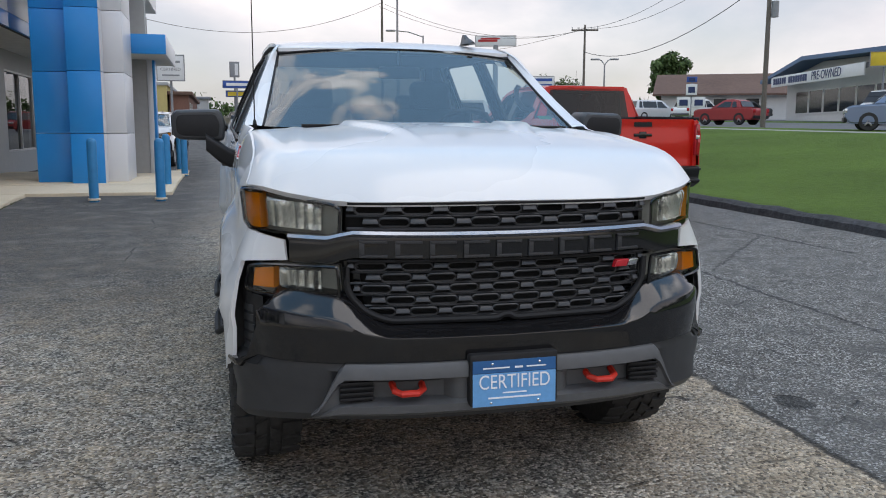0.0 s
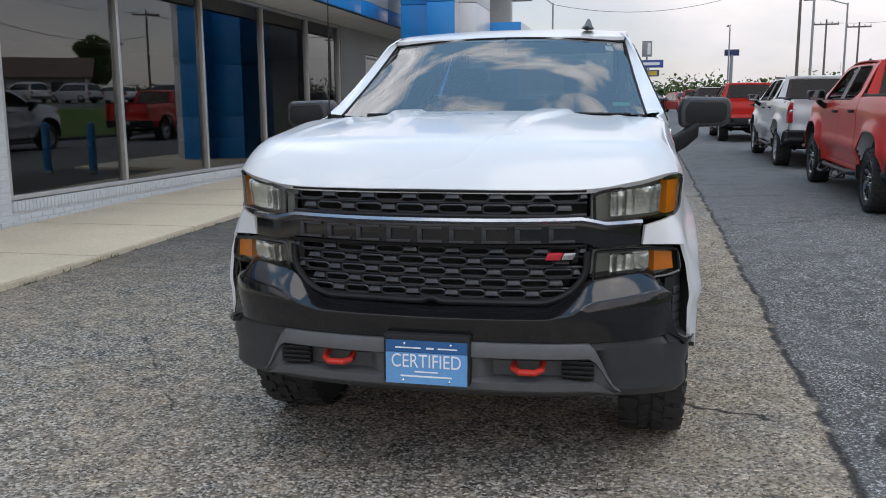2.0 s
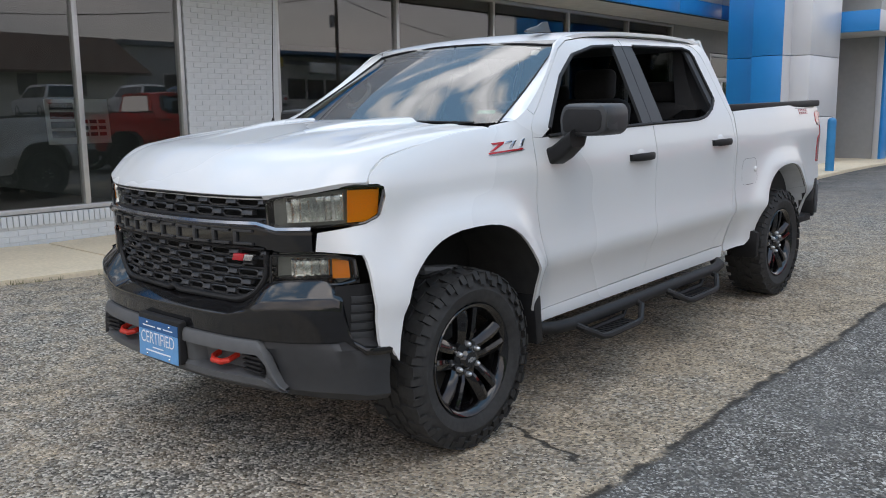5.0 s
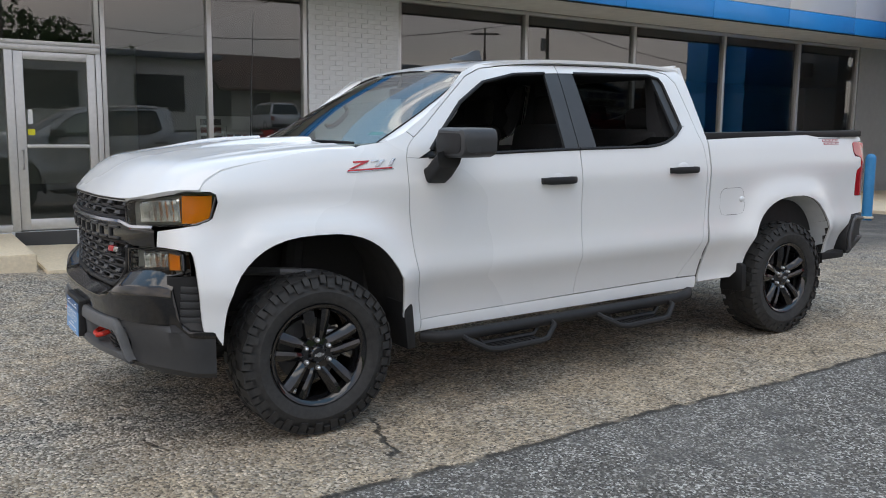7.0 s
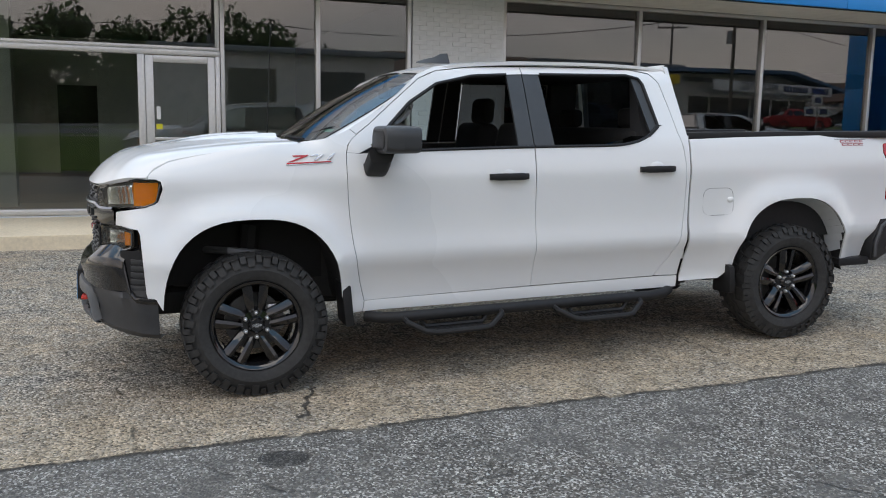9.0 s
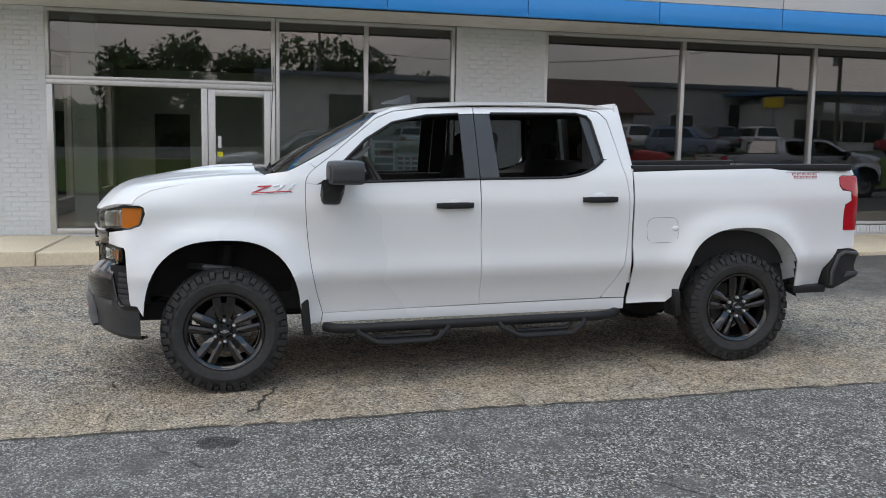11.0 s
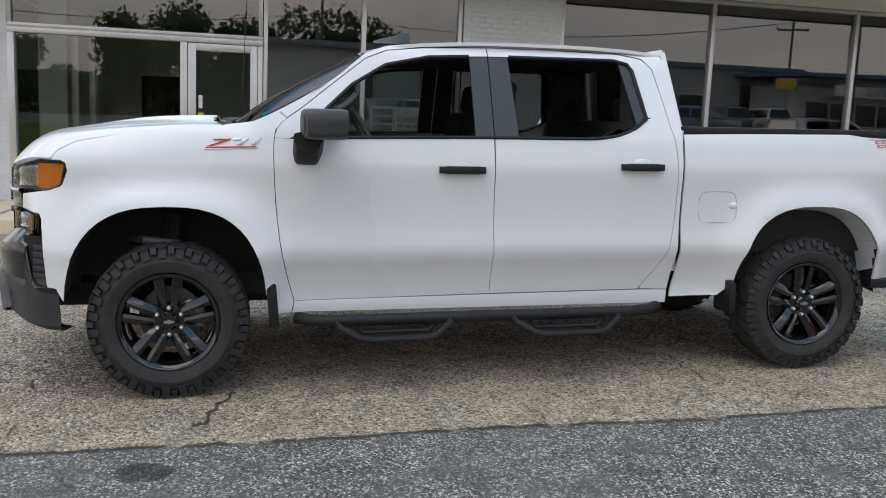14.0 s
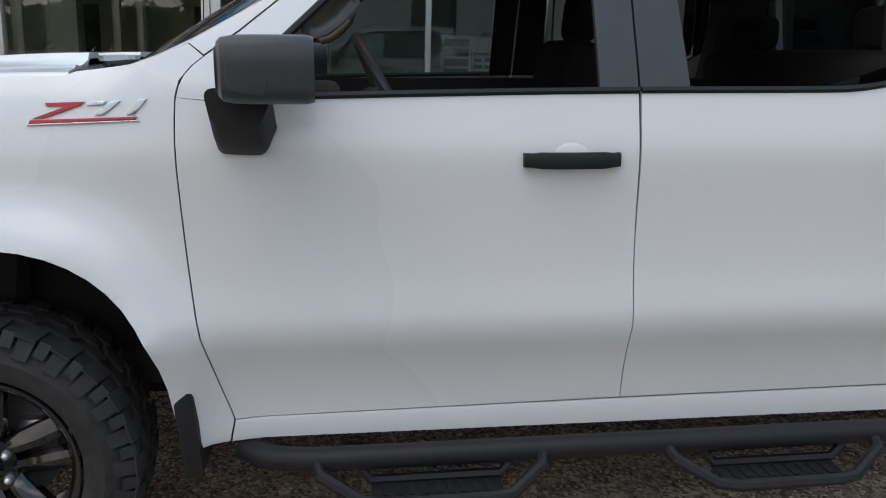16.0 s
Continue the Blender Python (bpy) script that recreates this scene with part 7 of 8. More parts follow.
# ---- other vehicles ----
def repaint(thing, paint, rim=None):
    for ob in thing.children_recursive:
        for sl in ob.material_slots:
            if sl.material == WHITE_PAINT:
                sl.link = "OBJECT"
                sl.material = paint
            elif rim is not None and sl.material == RIM_BLACK:
                sl.link = "OBJECT"
                sl.material = rim


def parked(x, y, turn, paint, label, rim=None, tall=0.94):
    m = Matrix.Translation((x, y, gz(x, y))) @ pose(0, 0, 0, 1.146, 0, 0) @ pose(0, 0, 0, 0, 0, turn) @ Matrix.Diagonal((1, 1, tall, 1))
    t = copy_thing(truck, m)
    repaint(t, paint, rim)
    return tagged(t, label, "pickup truck", group="parked pickups")


ALLOY = noisy(material("silver_alloy", (0.4, 0.4, 0.41), 0.3, metal=0.8), 10, 0.1)
parked(6.22, 14.93, 179.4, RED_PAINT, "red crew-cab pickup truck with black wheels, parked by the grass", tall=1.0)
parked(6.12, 21.95, 179.2, SILVER_PAINT, "silver crew-cab pickup truck parked behind the red one", ALLOY)
parked(5.80, 31.7, 179.2, RED_PAINT, "red crew-cab pickup truck in the parked row", ALLOY)
parked(5.85, 48.0, 179.2, BLACK_PAINT, "black pickup truck in the parked row")
parked(5.95, 64.5, 179.2, OLD_RED_PAINT, "dark red pickup truck at the end of the row")
parked(-1.75, 30.3, -4.5, WHITE_PAINT, "white pickup truck parked behind the blue bollards", ALLOY)
parked(3.3, 79.0, 20.0, GREY_PAINT, "dark grey pickup truck far down the lot", ALLOY)


CAR_GLASS = material("car_glass", (0.015, 0.018, 0.02), 0.06, coat=0.5)


def car(name, m, paint, label, cat, length=4.5, width=1.8, height=1.65, nose=0.95, tail=0.25, hood=0.98, pick=False, group=""):
    """A car by its side profile: body, glasshouse, windows, wheels, lamps. Front towards -y."""
    thing = tagged(empty(name, m), label, cat, group=group)
    L, H, w = length, height, width / 2
    bm = bmesh.new()
    low = rounded([(0.0, 0.42), (0.02, hood * 0.86), (0.25, hood * 0.95), (nose + 0.25, hood), (L - 0.15, hood + 0.03), (L, hood - 0.15), (L, 0.45), (L - 0.2, 0.28), (0.2, 0.25)], 0.09, 3)
    prism(bm, low, lambda p, q, d: (w - d, p, q), 2 * w)
    bmesh.ops.bevel(bm, geom=[e for e in bm.edges if len(e.link_faces) == 2 and e.calc_face_angle(0) > 0.9], offset=0.06, segments=3, affect="EDGES")
    part("body", bm, paint, thing)
    y0, y1 = nose, (L - tail if not pick else nose + 1.9)
    prof = [(y0, hood - 0.01), (y0 + 0.75, H - 0.06), (y0 + 1.0, H), (y1 - 0.5, H), (y1 - 0.12, H - 0.08), (y1 + 0.12, hood - 0.01)]
    bm = bmesh.new()
    a = [bm.verts.new((w - 0.05 - 0.36 * (q - hood), p, q)) for p, q in prof]
    b = [bm.verts.new((-(w - 0.05 - 0.36 * (q - hood)), p, q)) for p, q in prof]
    k = len(prof)
    fs = [bm.faces.new(a), bm.faces.new(b[::-1])] + [bm.faces.new((a[i], b[i], b[(i + 1) % k], a[(i + 1) % k])) for i in range(k)]
    bmesh.ops.recalc_face_normals(bm, faces=fs)
    bmesh.ops.bevel(bm, geom=bm.edges[:], offset=0.04, segments=2, affect="EDGES")
    part("cab", bm, paint, thing)

    def side(p, q, d):
        return (w - 0.042 - 0.36 * (q - hood) + 0.006 - d, p, q)
    cuts = [y0 + 0.42, y0 + 1.35, y1 - 0.55] if not pick else [y0 + 0.42, y0 + 1.35]
    z0, z1 = hood + 0.05, H - 0.13
    for i in range(len(cuts)):
        ya = cuts[i] + 0.04
        yb = (cuts[i + 1] - 0.04) if i + 1 < len(cuts) else y1 - 0.18
        if yb - ya < 0.12:
            continue
        top = [(ya + (0.42 if i == 0 else 0.0), z1), (yb - (0.12 if i == len(cuts) - 1 else 0), z1)]
        bm = bmesh.new()
        prism(bm, rounded([(ya - (0.1 if i == 0 else 0), z0), (yb, z0), *top[::-1]], 0.04, 2), side, 0.02)
        both("window", bm, CAR_GLASS, thing)
    for nm, ya, za, yb, zb, s in (("windscreen", y0 + 0.04, hood + 0.03, y0 + 0.74, H - 0.10, -1), ("rear_window", y1 + 0.09, hood + 0.06, y1 - 0.10, H - 0.12, 1)):
        bm = bmesh.new()
        wa, wb = w - 0.14, w - 0.14 - 0.36 * (zb - za)
        n = Vector((0, s * (zb - za), abs(yb - ya))).normalized() * 0.03
        bm.faces.new([bm.verts.new(Vector(p) + n) for p in ((-wa, ya, za), (wa, ya, za), (wb, yb, zb), (-wb, yb, zb))])
        part(nm, bm, CAR_GLASS, thing)
    for yc in (0.82, L - 0.95):
        for sgn in (1, -1):
            bm = bmesh.new()
            _, made = revolve(bm, [(0.20, w - 0.20), (0.33, w - 0.20), (0.345, w - 0.15), (0.345, w - 0.03), (0.33, w + 0.005), (0.21, w + 0.005), (0.20, w - 0.04)], 28)
            bmesh.ops.recalc_face_normals(bm, faces=made)
            for v in bm.verts:
                v.co = Vector((sgn * v.co.x, v.co.y + yc, v.co.z + 0.345))
            if sgn < 0:
                bmesh.ops.reverse_faces(bm, faces=bm.faces[:])
            wh = part("wheel", bm, RUBBER, thing)
            bm = bmesh.new()
            for i in range(5):
                box(bm, w - 0.06, w - 0.01, -0.03, 0.03, 0.03, 0.205, 0.008, m=Matrix.Rotation(2 * math.pi * i / 5, 4, "X"))
            _, made = revolve(bm, [(0.0, w), (0.05, w), (0.06, w - 0.03), (0.0, w - 0.03)], 12)
            bmesh.ops.recalc_face_normals(bm, faces=bm.faces[:])
            for v in bm.verts:
                v.co = Vector((sgn * v.co.x, v.co.y + yc, v.co.z + 0.345))
            if sgn < 0:
                bmesh.ops.reverse_faces(bm, faces=bm.faces[:])
            part("rim", bm, ALLOY, wh)
            bm = bmesh.new()
            _, made = revolve(bm, [(0.0, w + 0.002 - 0.08), (0.40, w - 0.0 - 0.08)], 24)
            for v in bm.verts:
                v.co = Vector((sgn * v.co.x, v.co.y + yc, v.co.z + 0.37))
            part("wheel_arch", bm, UNDERBODY, thing)
    for sgn in (1, -1):
        bm = bmesh.new()
        box(bm, *sorted((sgn * (w - 0.42), sgn * (w - 0.02))), -0.012, 0.12, hood * 0.66, hood * 0.82, 0.02)
        part("headlamp", bm, LAMP_BACK, thing)
        bm = bmesh.new()
        box(bm, *sorted((sgn * (w - 0.22), sgn * (w + 0.003))), L - 0.08, L + 0.012, hood * 0.70, hood * 0.94, 0.02)
        part("tail_lamp", bm, RED_LENS, thing)
    for ya, yb, za, zb in ((-0.03, 0.10, 0.30, 0.50), (L - 0.10, L + 0.03, 0.34, 0.52)):
        bm = bmesh.new()
        box(bm, -w + 0.05, w - 0.05, ya, yb, za, zb, 0.03)
        part("bumper", bm, MATTE_BLACK if paint is not WHITE_PAINT else GREY_PLASTIC, thing)
    if pick:
        bm = bmesh.new()
        box(bm, -w + 0.10, w - 0.10, y1 + 0.20, L - 0.10, hood + 0.03, hood + 0.036)
        part("bed", bm, UNDERBODY, thing)
    return thing


def at_bank(x, y, turn, lift=0.0):
    return Matrix.Translation((x, y, bank(x, y) + lift)) @ pose(0, 0, 0, 0, 0, turn)


# ---- ground past the lawn: road and far lots are part of one raised sheet ----
FAR_TARMAC = noisy(material("road_tarmac", (0.14, 0.14, 0.142), 0.9, spec=0.3), 6, 0.15, bump=0.3, bump_scale=60)
PALE_CONCRETE = noisy(material("pale_road_concrete", (0.33, 0.32, 0.29), 0.9, spec=0.3), 6, 0.12)
ys_f = axis_steps(-160, -40, 90, 220, 6.0)
for nm, d0, d1, n, mat, lab, cat in (("road_verge", 13.0, 14.6, 1, PALE_CONCRETE, "pale concrete path beyond the lawn", "path"), ("grass_verge", 14.6, 17.5, 1, GRASS, "strip of grass before the road", "grass"),
                                     ("road", 17.5, 27.0, 4, FAR_TARMAC, "grey tarmac road beyond the lawn", "road"), ("grass_far", 27.0, 30.5, 2, GRASS, "grass on the far side of the road", "grass"),
                                     ("lot_far", 30.5, 160.0, 10, FAR_TARMAC, "parking lots across the road", "parking lot")):
    bm = bmesh.new()
    fv = [[bm.verts.new((lot_edge(y) + 0.10 + lerp(d0, d1, i / n), y, bank(lot_edge(y) + lerp(d0, d1, i / n), y))) for y in ys_f] for i in range(n + 1)]
    for i in range(n):
        for j in range(len(ys_f) - 1):
            bm.faces.new((fv[i][j], fv[i + 1][j], fv[i + 1][j + 1], fv[i][j + 1]))
    tagged(part(nm, bm, mat), lab, cat, kind="structure")

car("pickup_old", at_bank(28.9, 46.4, 205), OLD_RED_PAINT, "small old red pickup truck standing on the grass", "pickup truck", 4.0, 1.6, 1.45, 1.15, 0.2, 0.95, True)
car("suv", at_bank(24.2, 28.3, 233), BLUE_PAINT, "blue-grey compact SUV by the road", "car", 4.3, 1.78, 1.65, 0.95, 0.15, 1.0)
lot_cars = [(43.5, 61, 100, GREY_PAINT), (41.0, 64, 110, WHITE_PAINT), (38.6, 66.5, 95, SILVER_PAINT), (36, 68.5, 100, WHITE_PAINT), (33, 72, 96, GREY_PAINT), (30, 74, 105, WHITE_PAINT), (27.5, 77, 98, OLD_RED_PAINT),
            (37, 36.5, 92, WHITE_PAINT), (36.5, 33, 88, GREY_PAINT), (32.5, 29, 90, OLD_RED_PAINT), (32, 25, 90, WHITE_PAINT), (32.5, 20, 91, SILVER_PAINT), (31, 12, 90, WHITE_PAINT)]
for i, (x, y, turn, p) in enumerate(lot_cars):
    nm = {"white_car_paint": "white", "grey_car_paint": "dark grey", "silver_car_paint": "silver", "faded_red_car_paint": "dark red"}[p.name]
    car("car", at_bank(x, y, turn), p, f"{nm} car in the lot across the road", "car", 4.6, 1.82, 1.68 if i % 3 else 1.48, 1.0, 0.3 if i % 3 else 0.7, 0.98, group="cars across the road")
for i, (x, y, turn, p, lab) in enumerate([(-1.2, 68, 80, SILVER_PAINT, "silver car far down the lot"), (0.6, 72, 60, WHITE_PAINT, "white van far down the lot"), (6.5, 75, 20, OLD_RED_PAINT, "dark red car far down the lot"),
                                          (8.4, 70, 10, GREY_PAINT, "dark car far down the lot"), (-3.4, 76, 88, WHITE_PAINT, "white car beside the yellow building")]):
    car("car", Matrix.Translation((x, y, gz(x, y))) @ pose(0, 0, 0, 0, 0, turn), p, lab, "car", 4.6, 1.82, 1.7, 1.0, 0.3, 0.98, group="cars down the lot")

for x, y, turn, p, lab in ((-11.5, -4.6, 85, SILVER_PAINT, "silver car parked beside the building"), (-17.5, -4.2, 88, WHITE_PAINT, "white car parked beside the building")):
    car("car", Matrix.Translation((x, y, gz(x, y))) @ pose(0, 0, 0, 0, 0, turn), p, lab, "car", 4.6, 1.82, 1.65, 1.0, 0.3, 0.98)

# ---- buildings ----
YELLOW_WALL = noisy(material("yellow_stucco", (0.50, 0.41, 0.17), 0.8), 3, 0.08, bump=0.15, bump_scale=20)
BROWN_ROOF = noisy(material("brown_shingle", (0.14, 0.085, 0.065), 0.9), 3, 0.2)
WHITE_SIDING = noisy(material("white_siding", (0.62, 0.62, 0.60), 0.7), 3, 0.06)
BRICK_BROWN = noisy(material("brown_brick", (0.20, 0.10, 0.075), 0.85), 6, 0.2)
GREY_ROOF = noisy(material("grey_metal_roof", (0.20, 0.22, 0.25), 0.5, metal=0.3), 3, 0.1)
BLUE_ROOF = noisy(material("blue_roof_edge", (0.06, 0.14, 0.26), 0.5), 3, 0.1)
WINDOW_DARK = noisy(material("far_window", (0.03, 0.035, 0.04), 0.1), 5, 0.2)
PALE_BLOCK = noisy(material("pale_block", (0.40, 0.41, 0.41), 0.8), 4, 0.08)


def house(name, x, y, z, turn, lx, ly, h, wall_mat, roof_mat, label, roof="flat", rise=1.6, over=0.4, windows=(), group=""):
    """A building: walls, roof, windows. windows: (side, along, sill, width, height)."""
    thing = tagged(empty(name, Matrix.Translation((x, y, z)) @ pose(0, 0, 0, 0, 0, turn)), label, "building", group=group)
    bm = bmesh.new()
    box(bm, 0, lx, 0, ly, -1.0, h)
    if roof == "gable":
        prism(bm, [(0, h), (ly, h), (ly / 2, h + rise * 0.94)], lambda p, q, d: (0.0 + d, p, q), lx)
    part("wall", bm, wall_mat, thing)
    bm = bmesh.new()
    if roof == "gable":
        for s in (0, 1):
            a, b = (-over, ly / 2) if s == 0 else (ly / 2, ly + over)
            za, zb = (h - over * rise / (ly / 2), h + rise) if s == 0 else (h + rise, h - over * rise / (ly / 2))
            v = [bm.verts.new(p) for p in ((-over, a, za), (lx + over, a, za), (lx + over, b, zb), (-over, b, zb), (-over, a, za + 0.18), (lx + over, a, za + 0.18), (lx + over, b, zb + 0.18), (-over, b, zb + 0.18))]
            for q in ((0, 1, 2, 3), (7, 6, 5, 4), (0, 4, 5, 1), (1, 5, 6, 2), (2, 6, 7, 3), (3, 7, 4, 0)):
                bm.faces.new([v[i] for i in q])
        bmesh.ops.recalc_face_normals(bm, faces=bm.faces[:])
    else:
        box(bm, -over, lx + over, -over, ly + over, h, h + 0.35, 0.03)
    part("roof", bm, roof_mat, thing)
    for side, along, sill, ww, wh in windows:
        bm = bmesh.new()
        bf = bmesh.new()
        if side in "sn":
            yy = -0.03 if side == "s" else ly + 0.03
            box(bm, along, along + ww, yy - 0.02, yy + 0.02, sill, sill + wh)
            for a0, a1, z0, z1 in ((along - 0.08, along, sill, sill + wh), (along + ww, along + ww + 0.08, sill, sill + wh), (along - 0.08, along + ww + 0.08, sill + wh, sill + wh + 0.1), (along - 0.1, along + ww + 0.1, sill - 0.1, sill)):
                box(bf, a0, a1, yy - 0.04, yy + 0.04, z0, z1)
        else:
            xx = -0.03 if side == "w" else lx + 0.03
            box(bm, xx - 0.02, xx + 0.02, along, along + ww, sill, sill + wh)
            for a0, a1, z0, z1 in ((along - 0.08, along, sill, sill + wh), (along + ww, along + ww + 0.08, sill, sill + wh), (along - 0.08, along + ww + 0.08, sill + wh, sill + wh + 0.1), (along - 0.1, along + ww + 0.1, sill - 0.1, sill)):
                box(bf, xx - 0.04, xx + 0.04, a0, a1, z0, z1)
        win = part("window", bm, WINDOW_DARK, thing)
        part("window_trim", bf, WHITE_SIDING, win)
    return thing


house("yellow_building", -34.4, 93.0, 1.5, 0, 30.0, 40, 4.2, YELLOW_WALL, PALE_BLOCK, "low yellow stucco building with small square windows", windows=[("s", 17.3, 1.85, 0.68, 0.8), ("s", 20.0, 1.85, 0.68, 0.8), ("s", 22.75, 1.85, 0.68, 0.8), ("s", 25.6, 1.85, 0.68, 0.8), ("e", 3, 1.2, 1.4, 1.6), ("e", 8, 1.2, 1.4, 1.6), ("e", 13, 1.2, 1.4, 1.6)], over=0.15)
house("annex", -4.2, 94.0, 1.5, 0, 1.9, 36, 3.3, BRICK_BROWN, BROWN_ROOF, "brown porch beside the yellow building", over=0.4, windows=[("e", 3, 0.9, 1.6, 1.6), ("e", 9, 0.9, 1.6, 1.6)])
house("grey_shed", -5.9, 150, 1.9, 0, 5, 9, 4.3, PALE_BLOCK, GREY_ROOF, "pale grey building far down the lot")
bm = bmesh.new()
box(bm, -11.8, -10.8, 94.5, 95.5, 6.05, 7.0, 0.05)
tagged(part("rooftop_unit", bm, PALE_BLOCK), "grey rooftop air unit on the yellow building", "air unit")
zb = bank(48, 58)
po = house("showroom_far", 45.2, 60.6, zb, -106.5, 20, 14, 3.2, WHITE_SIDING, GREY_ROOF, "white dealership building with a blue-grey roof edge and big windows", over=0.05,
           windows=[("s", 2.2, 0.5, 2.4, 1.6), ("s", 4.9, 0.5, 2.4, 1.6), ("s", 7.6, 0.5, 2.4, 1.6), ("s", 10.3, 0.5, 2.4, 1.6), ("s", 13.0, 0.5, 2.4, 1.6), ("s", 15.7, 0.5, 2.4, 1.6)])
bm = bmesh.new()
prism(bm, [(-1.8, 2.95), (7.0, 4.2), (21.4, 3.75), (21.4, 4.0), (7.0, 4.5), (-1.8, 3.22)], lambda p, q, d: (p, -1.6 + d, q), 15.0)
part("roof", bm, BLUE_ROOF, po, "blue-grey roof with a low peak")
bm = bmesh.new()
prism(bm, [(0.0, 3.22), (20.0, 3.56), (20.0, 3.74), (7.0, 4.15)], lambda p, q, d: (p, -0.02 + d, q), 0.3)
part("gable", bm, WHITE_SIDING, po)
house("gable_building", 43.5, 78.0, bank(45, 76), -32, 15, 10, 2.6, WHITE_SIDING, BROWN_ROOF, "low white building with a brown gabled roof", "gable", 1.9, 0.8, windows=[("s", 2, 0.8, 1.2, 1.2), ("s", 5, 0.8, 1.2, 1.2), ("s", 8, 0.8, 1.2, 1.2)])
house("white_hall", 52, 4.0, bank(54, 20), 90, 15, 14, 4.2, WHITE_SIDING, GREY_ROOF, "long white hall with a grey roof across the road", over=0.6, windows=[("n", 4, 1, 3, 2.2), ("n", 10, 1, 3, 2.2)])
house("porch_house", 48, 21.0, bank(47, 40), 90, 9, 8, 2.8, WHITE_SIDING, BROWN_ROOF, "small white house with a porch across the road", "gable", 2.0, 1.2, windows=[("n", 1.5, 0.9, 1.2, 1.3), ("n", 5, 0.9, 1.2, 1.3)])
house("block_hall", 54, 31.5, bank(57, 50), 90, 13, 11, 4.4, PALE_BLOCK, GREY_ROOF, "pale block hall across the road", over=0.3, windows=[("n", 3, 1, 2, 1.4), ("n", 8, 0.3, 3, 3)])


SIGN_DARK = noisy(material("sign_dark_blue", (0.02, 0.04, 0.12), 0.5), 5, 0.1)
SIGN_GREY = noisy(material("sign_grey", (0.25, 0.26, 0.27), 0.5), 5, 0.1)
SIGN_PALE = noisy(material("sign_white", (0.72, 0.73, 0.72), 0.5), 5, 0.05)
SIGN_RED = noisy(material("sign_red", (0.45, 0.04, 0.04), 0.5), 5, 0.1)
SIGN_BLUE = noisy(material("sign_blue", (0.03, 0.09, 0.33), 0.5), 5, 0.1)
SIGN_GOLD = noisy(material("sign_yellow", (0.7, 0.5, 0.04), 0.5), 5, 0.1)
# sign board of the far showroom: bars for the owner's name, then readable words
bm = bmesh.new()
box(bm, 0.6, 17, -1.52, -1.42, 2.55, 3.35, 0.02)
board = part("sign_board", bm, SIGN_PALE, po)
x = 1.2
for wd in (0.42, 0.42, 0.42, 0.36, 0.42, 0.42, 0, 0.45, 0.42, 0.42, 0.42, 0.42, 0.42, 0.45, 0.42):
    if wd:
        bm = bmesh.new()
        box(bm, x, x + wd * 0.8, -1.55, -1.525, 2.72, 3.2)
        part("sign_bar", bm, SIGN_DARK, board)
    x += 0.46
letters("PRE-OWNED", 0.85, Matrix.Translation((11.3, -1.54, 2.96)) @ pose(0, 0, 0, 90), SIGN_DARK, board)


def sign(name, x, y, zg, z0, z1, width, mats, label, turn=0.0, posts=(0.0,), post_r=0.09, bars=(), words=None):
    thing = tagged(empty(name, Matrix.Translation((x, y, zg)) @ pose(0, 0, 0, 0, 0, turn)), label, "sign")
    for px in posts:
        bm = bmesh.new()
        tube(bm, [(px, 0.06, -0.3), (px, 0.06, z0 + 0.1)], post_r, 10)
        part("post", bm, SIGN_GREY, thing)
    bm = bmesh.new()
    box(bm, -width / 2, width / 2, -0.12, 0.12, z0, z1, 0.03)
    bd = part("board", bm, mats[0], thing)
    bm = bmesh.new()
    for a in ((-width / 2 - 0.04, width / 2 + 0.04, z0 - 0.05, z0), (-width / 2 - 0.04, width / 2 + 0.04, z1, z1 + 0.05), (-width / 2 - 0.05, -width / 2, z0, z1), (width / 2, width / 2 + 0.05, z0, z1)):
        box(bm, a[0], a[1], -0.14, 0.14, a[2], a[3])
    part("sign_frame", bm, SIGN_GREY, bd)
    for x0, x1, za, zb_ in bars:
        bm = bmesh.new()
        box(bm, x0, x1, -0.14, -0.125, za, zb_)
        part("sign_bar", bm, mats[1], bd)
    if words:
        text, size, zc = words
        letters(text, size, Matrix.Translation((0, -0.135, zc)) @ pose(0, 0, 0, 90), mats[1], bd)
    return thing


sign("certified_sign", -2.26, 59.5, 1.0, 3.5, 5.1, 1.68, (SIGN_PALE, SIGN_GREY), "white board sign in a dark surround on a single post", bars=[(-0.6, 0.6, 4.62, 4.76), (-0.55, 0.55, 3.78, 3.87)], words=("CERTIFIED", 0.28, 4.2), post_r=0.08)
sign("tyre_sign", 3.0, 110, 1.4, 4.9, 5.75, 3.4, (SIGN_BLUE, SIGN_PALE), "wide dark blue sign board on a post", post_r=0.1, bars=[(-1.3, 1.3, 5.15, 5.5)])
sign("tyre_sign_low", 2.95, 110.4, 1.4, 3.85, 4.55, 2.6, (SIGN_BLUE, SIGN_GOLD), "blue and yellow sign board below the blue one", post_r=0.1, bars=[(-1.1, 1.1, 3.95, 4.45)])
sign("box_sign", 2.75, 111, 1.4, 6.3, 8.1, 1.1, (SIGN_GREY, SIGN_PALE), "grey box sign on a tall post", post_r=0.12, bars=[(0.05, 0.45, 6.5, 7.9)])
sign("red_sign", 31.6, 95, 2.5, 8.3, 9.4, 4.6, (SIGN_PALE, SIGN_RED), "pale sign board with a red shape on a tall post", turn=-20, post_r=0.3, bars=[(-2.0, 0.2, 8.75, 9.0), (-1.7, 0.5, 9.02, 9.2)])
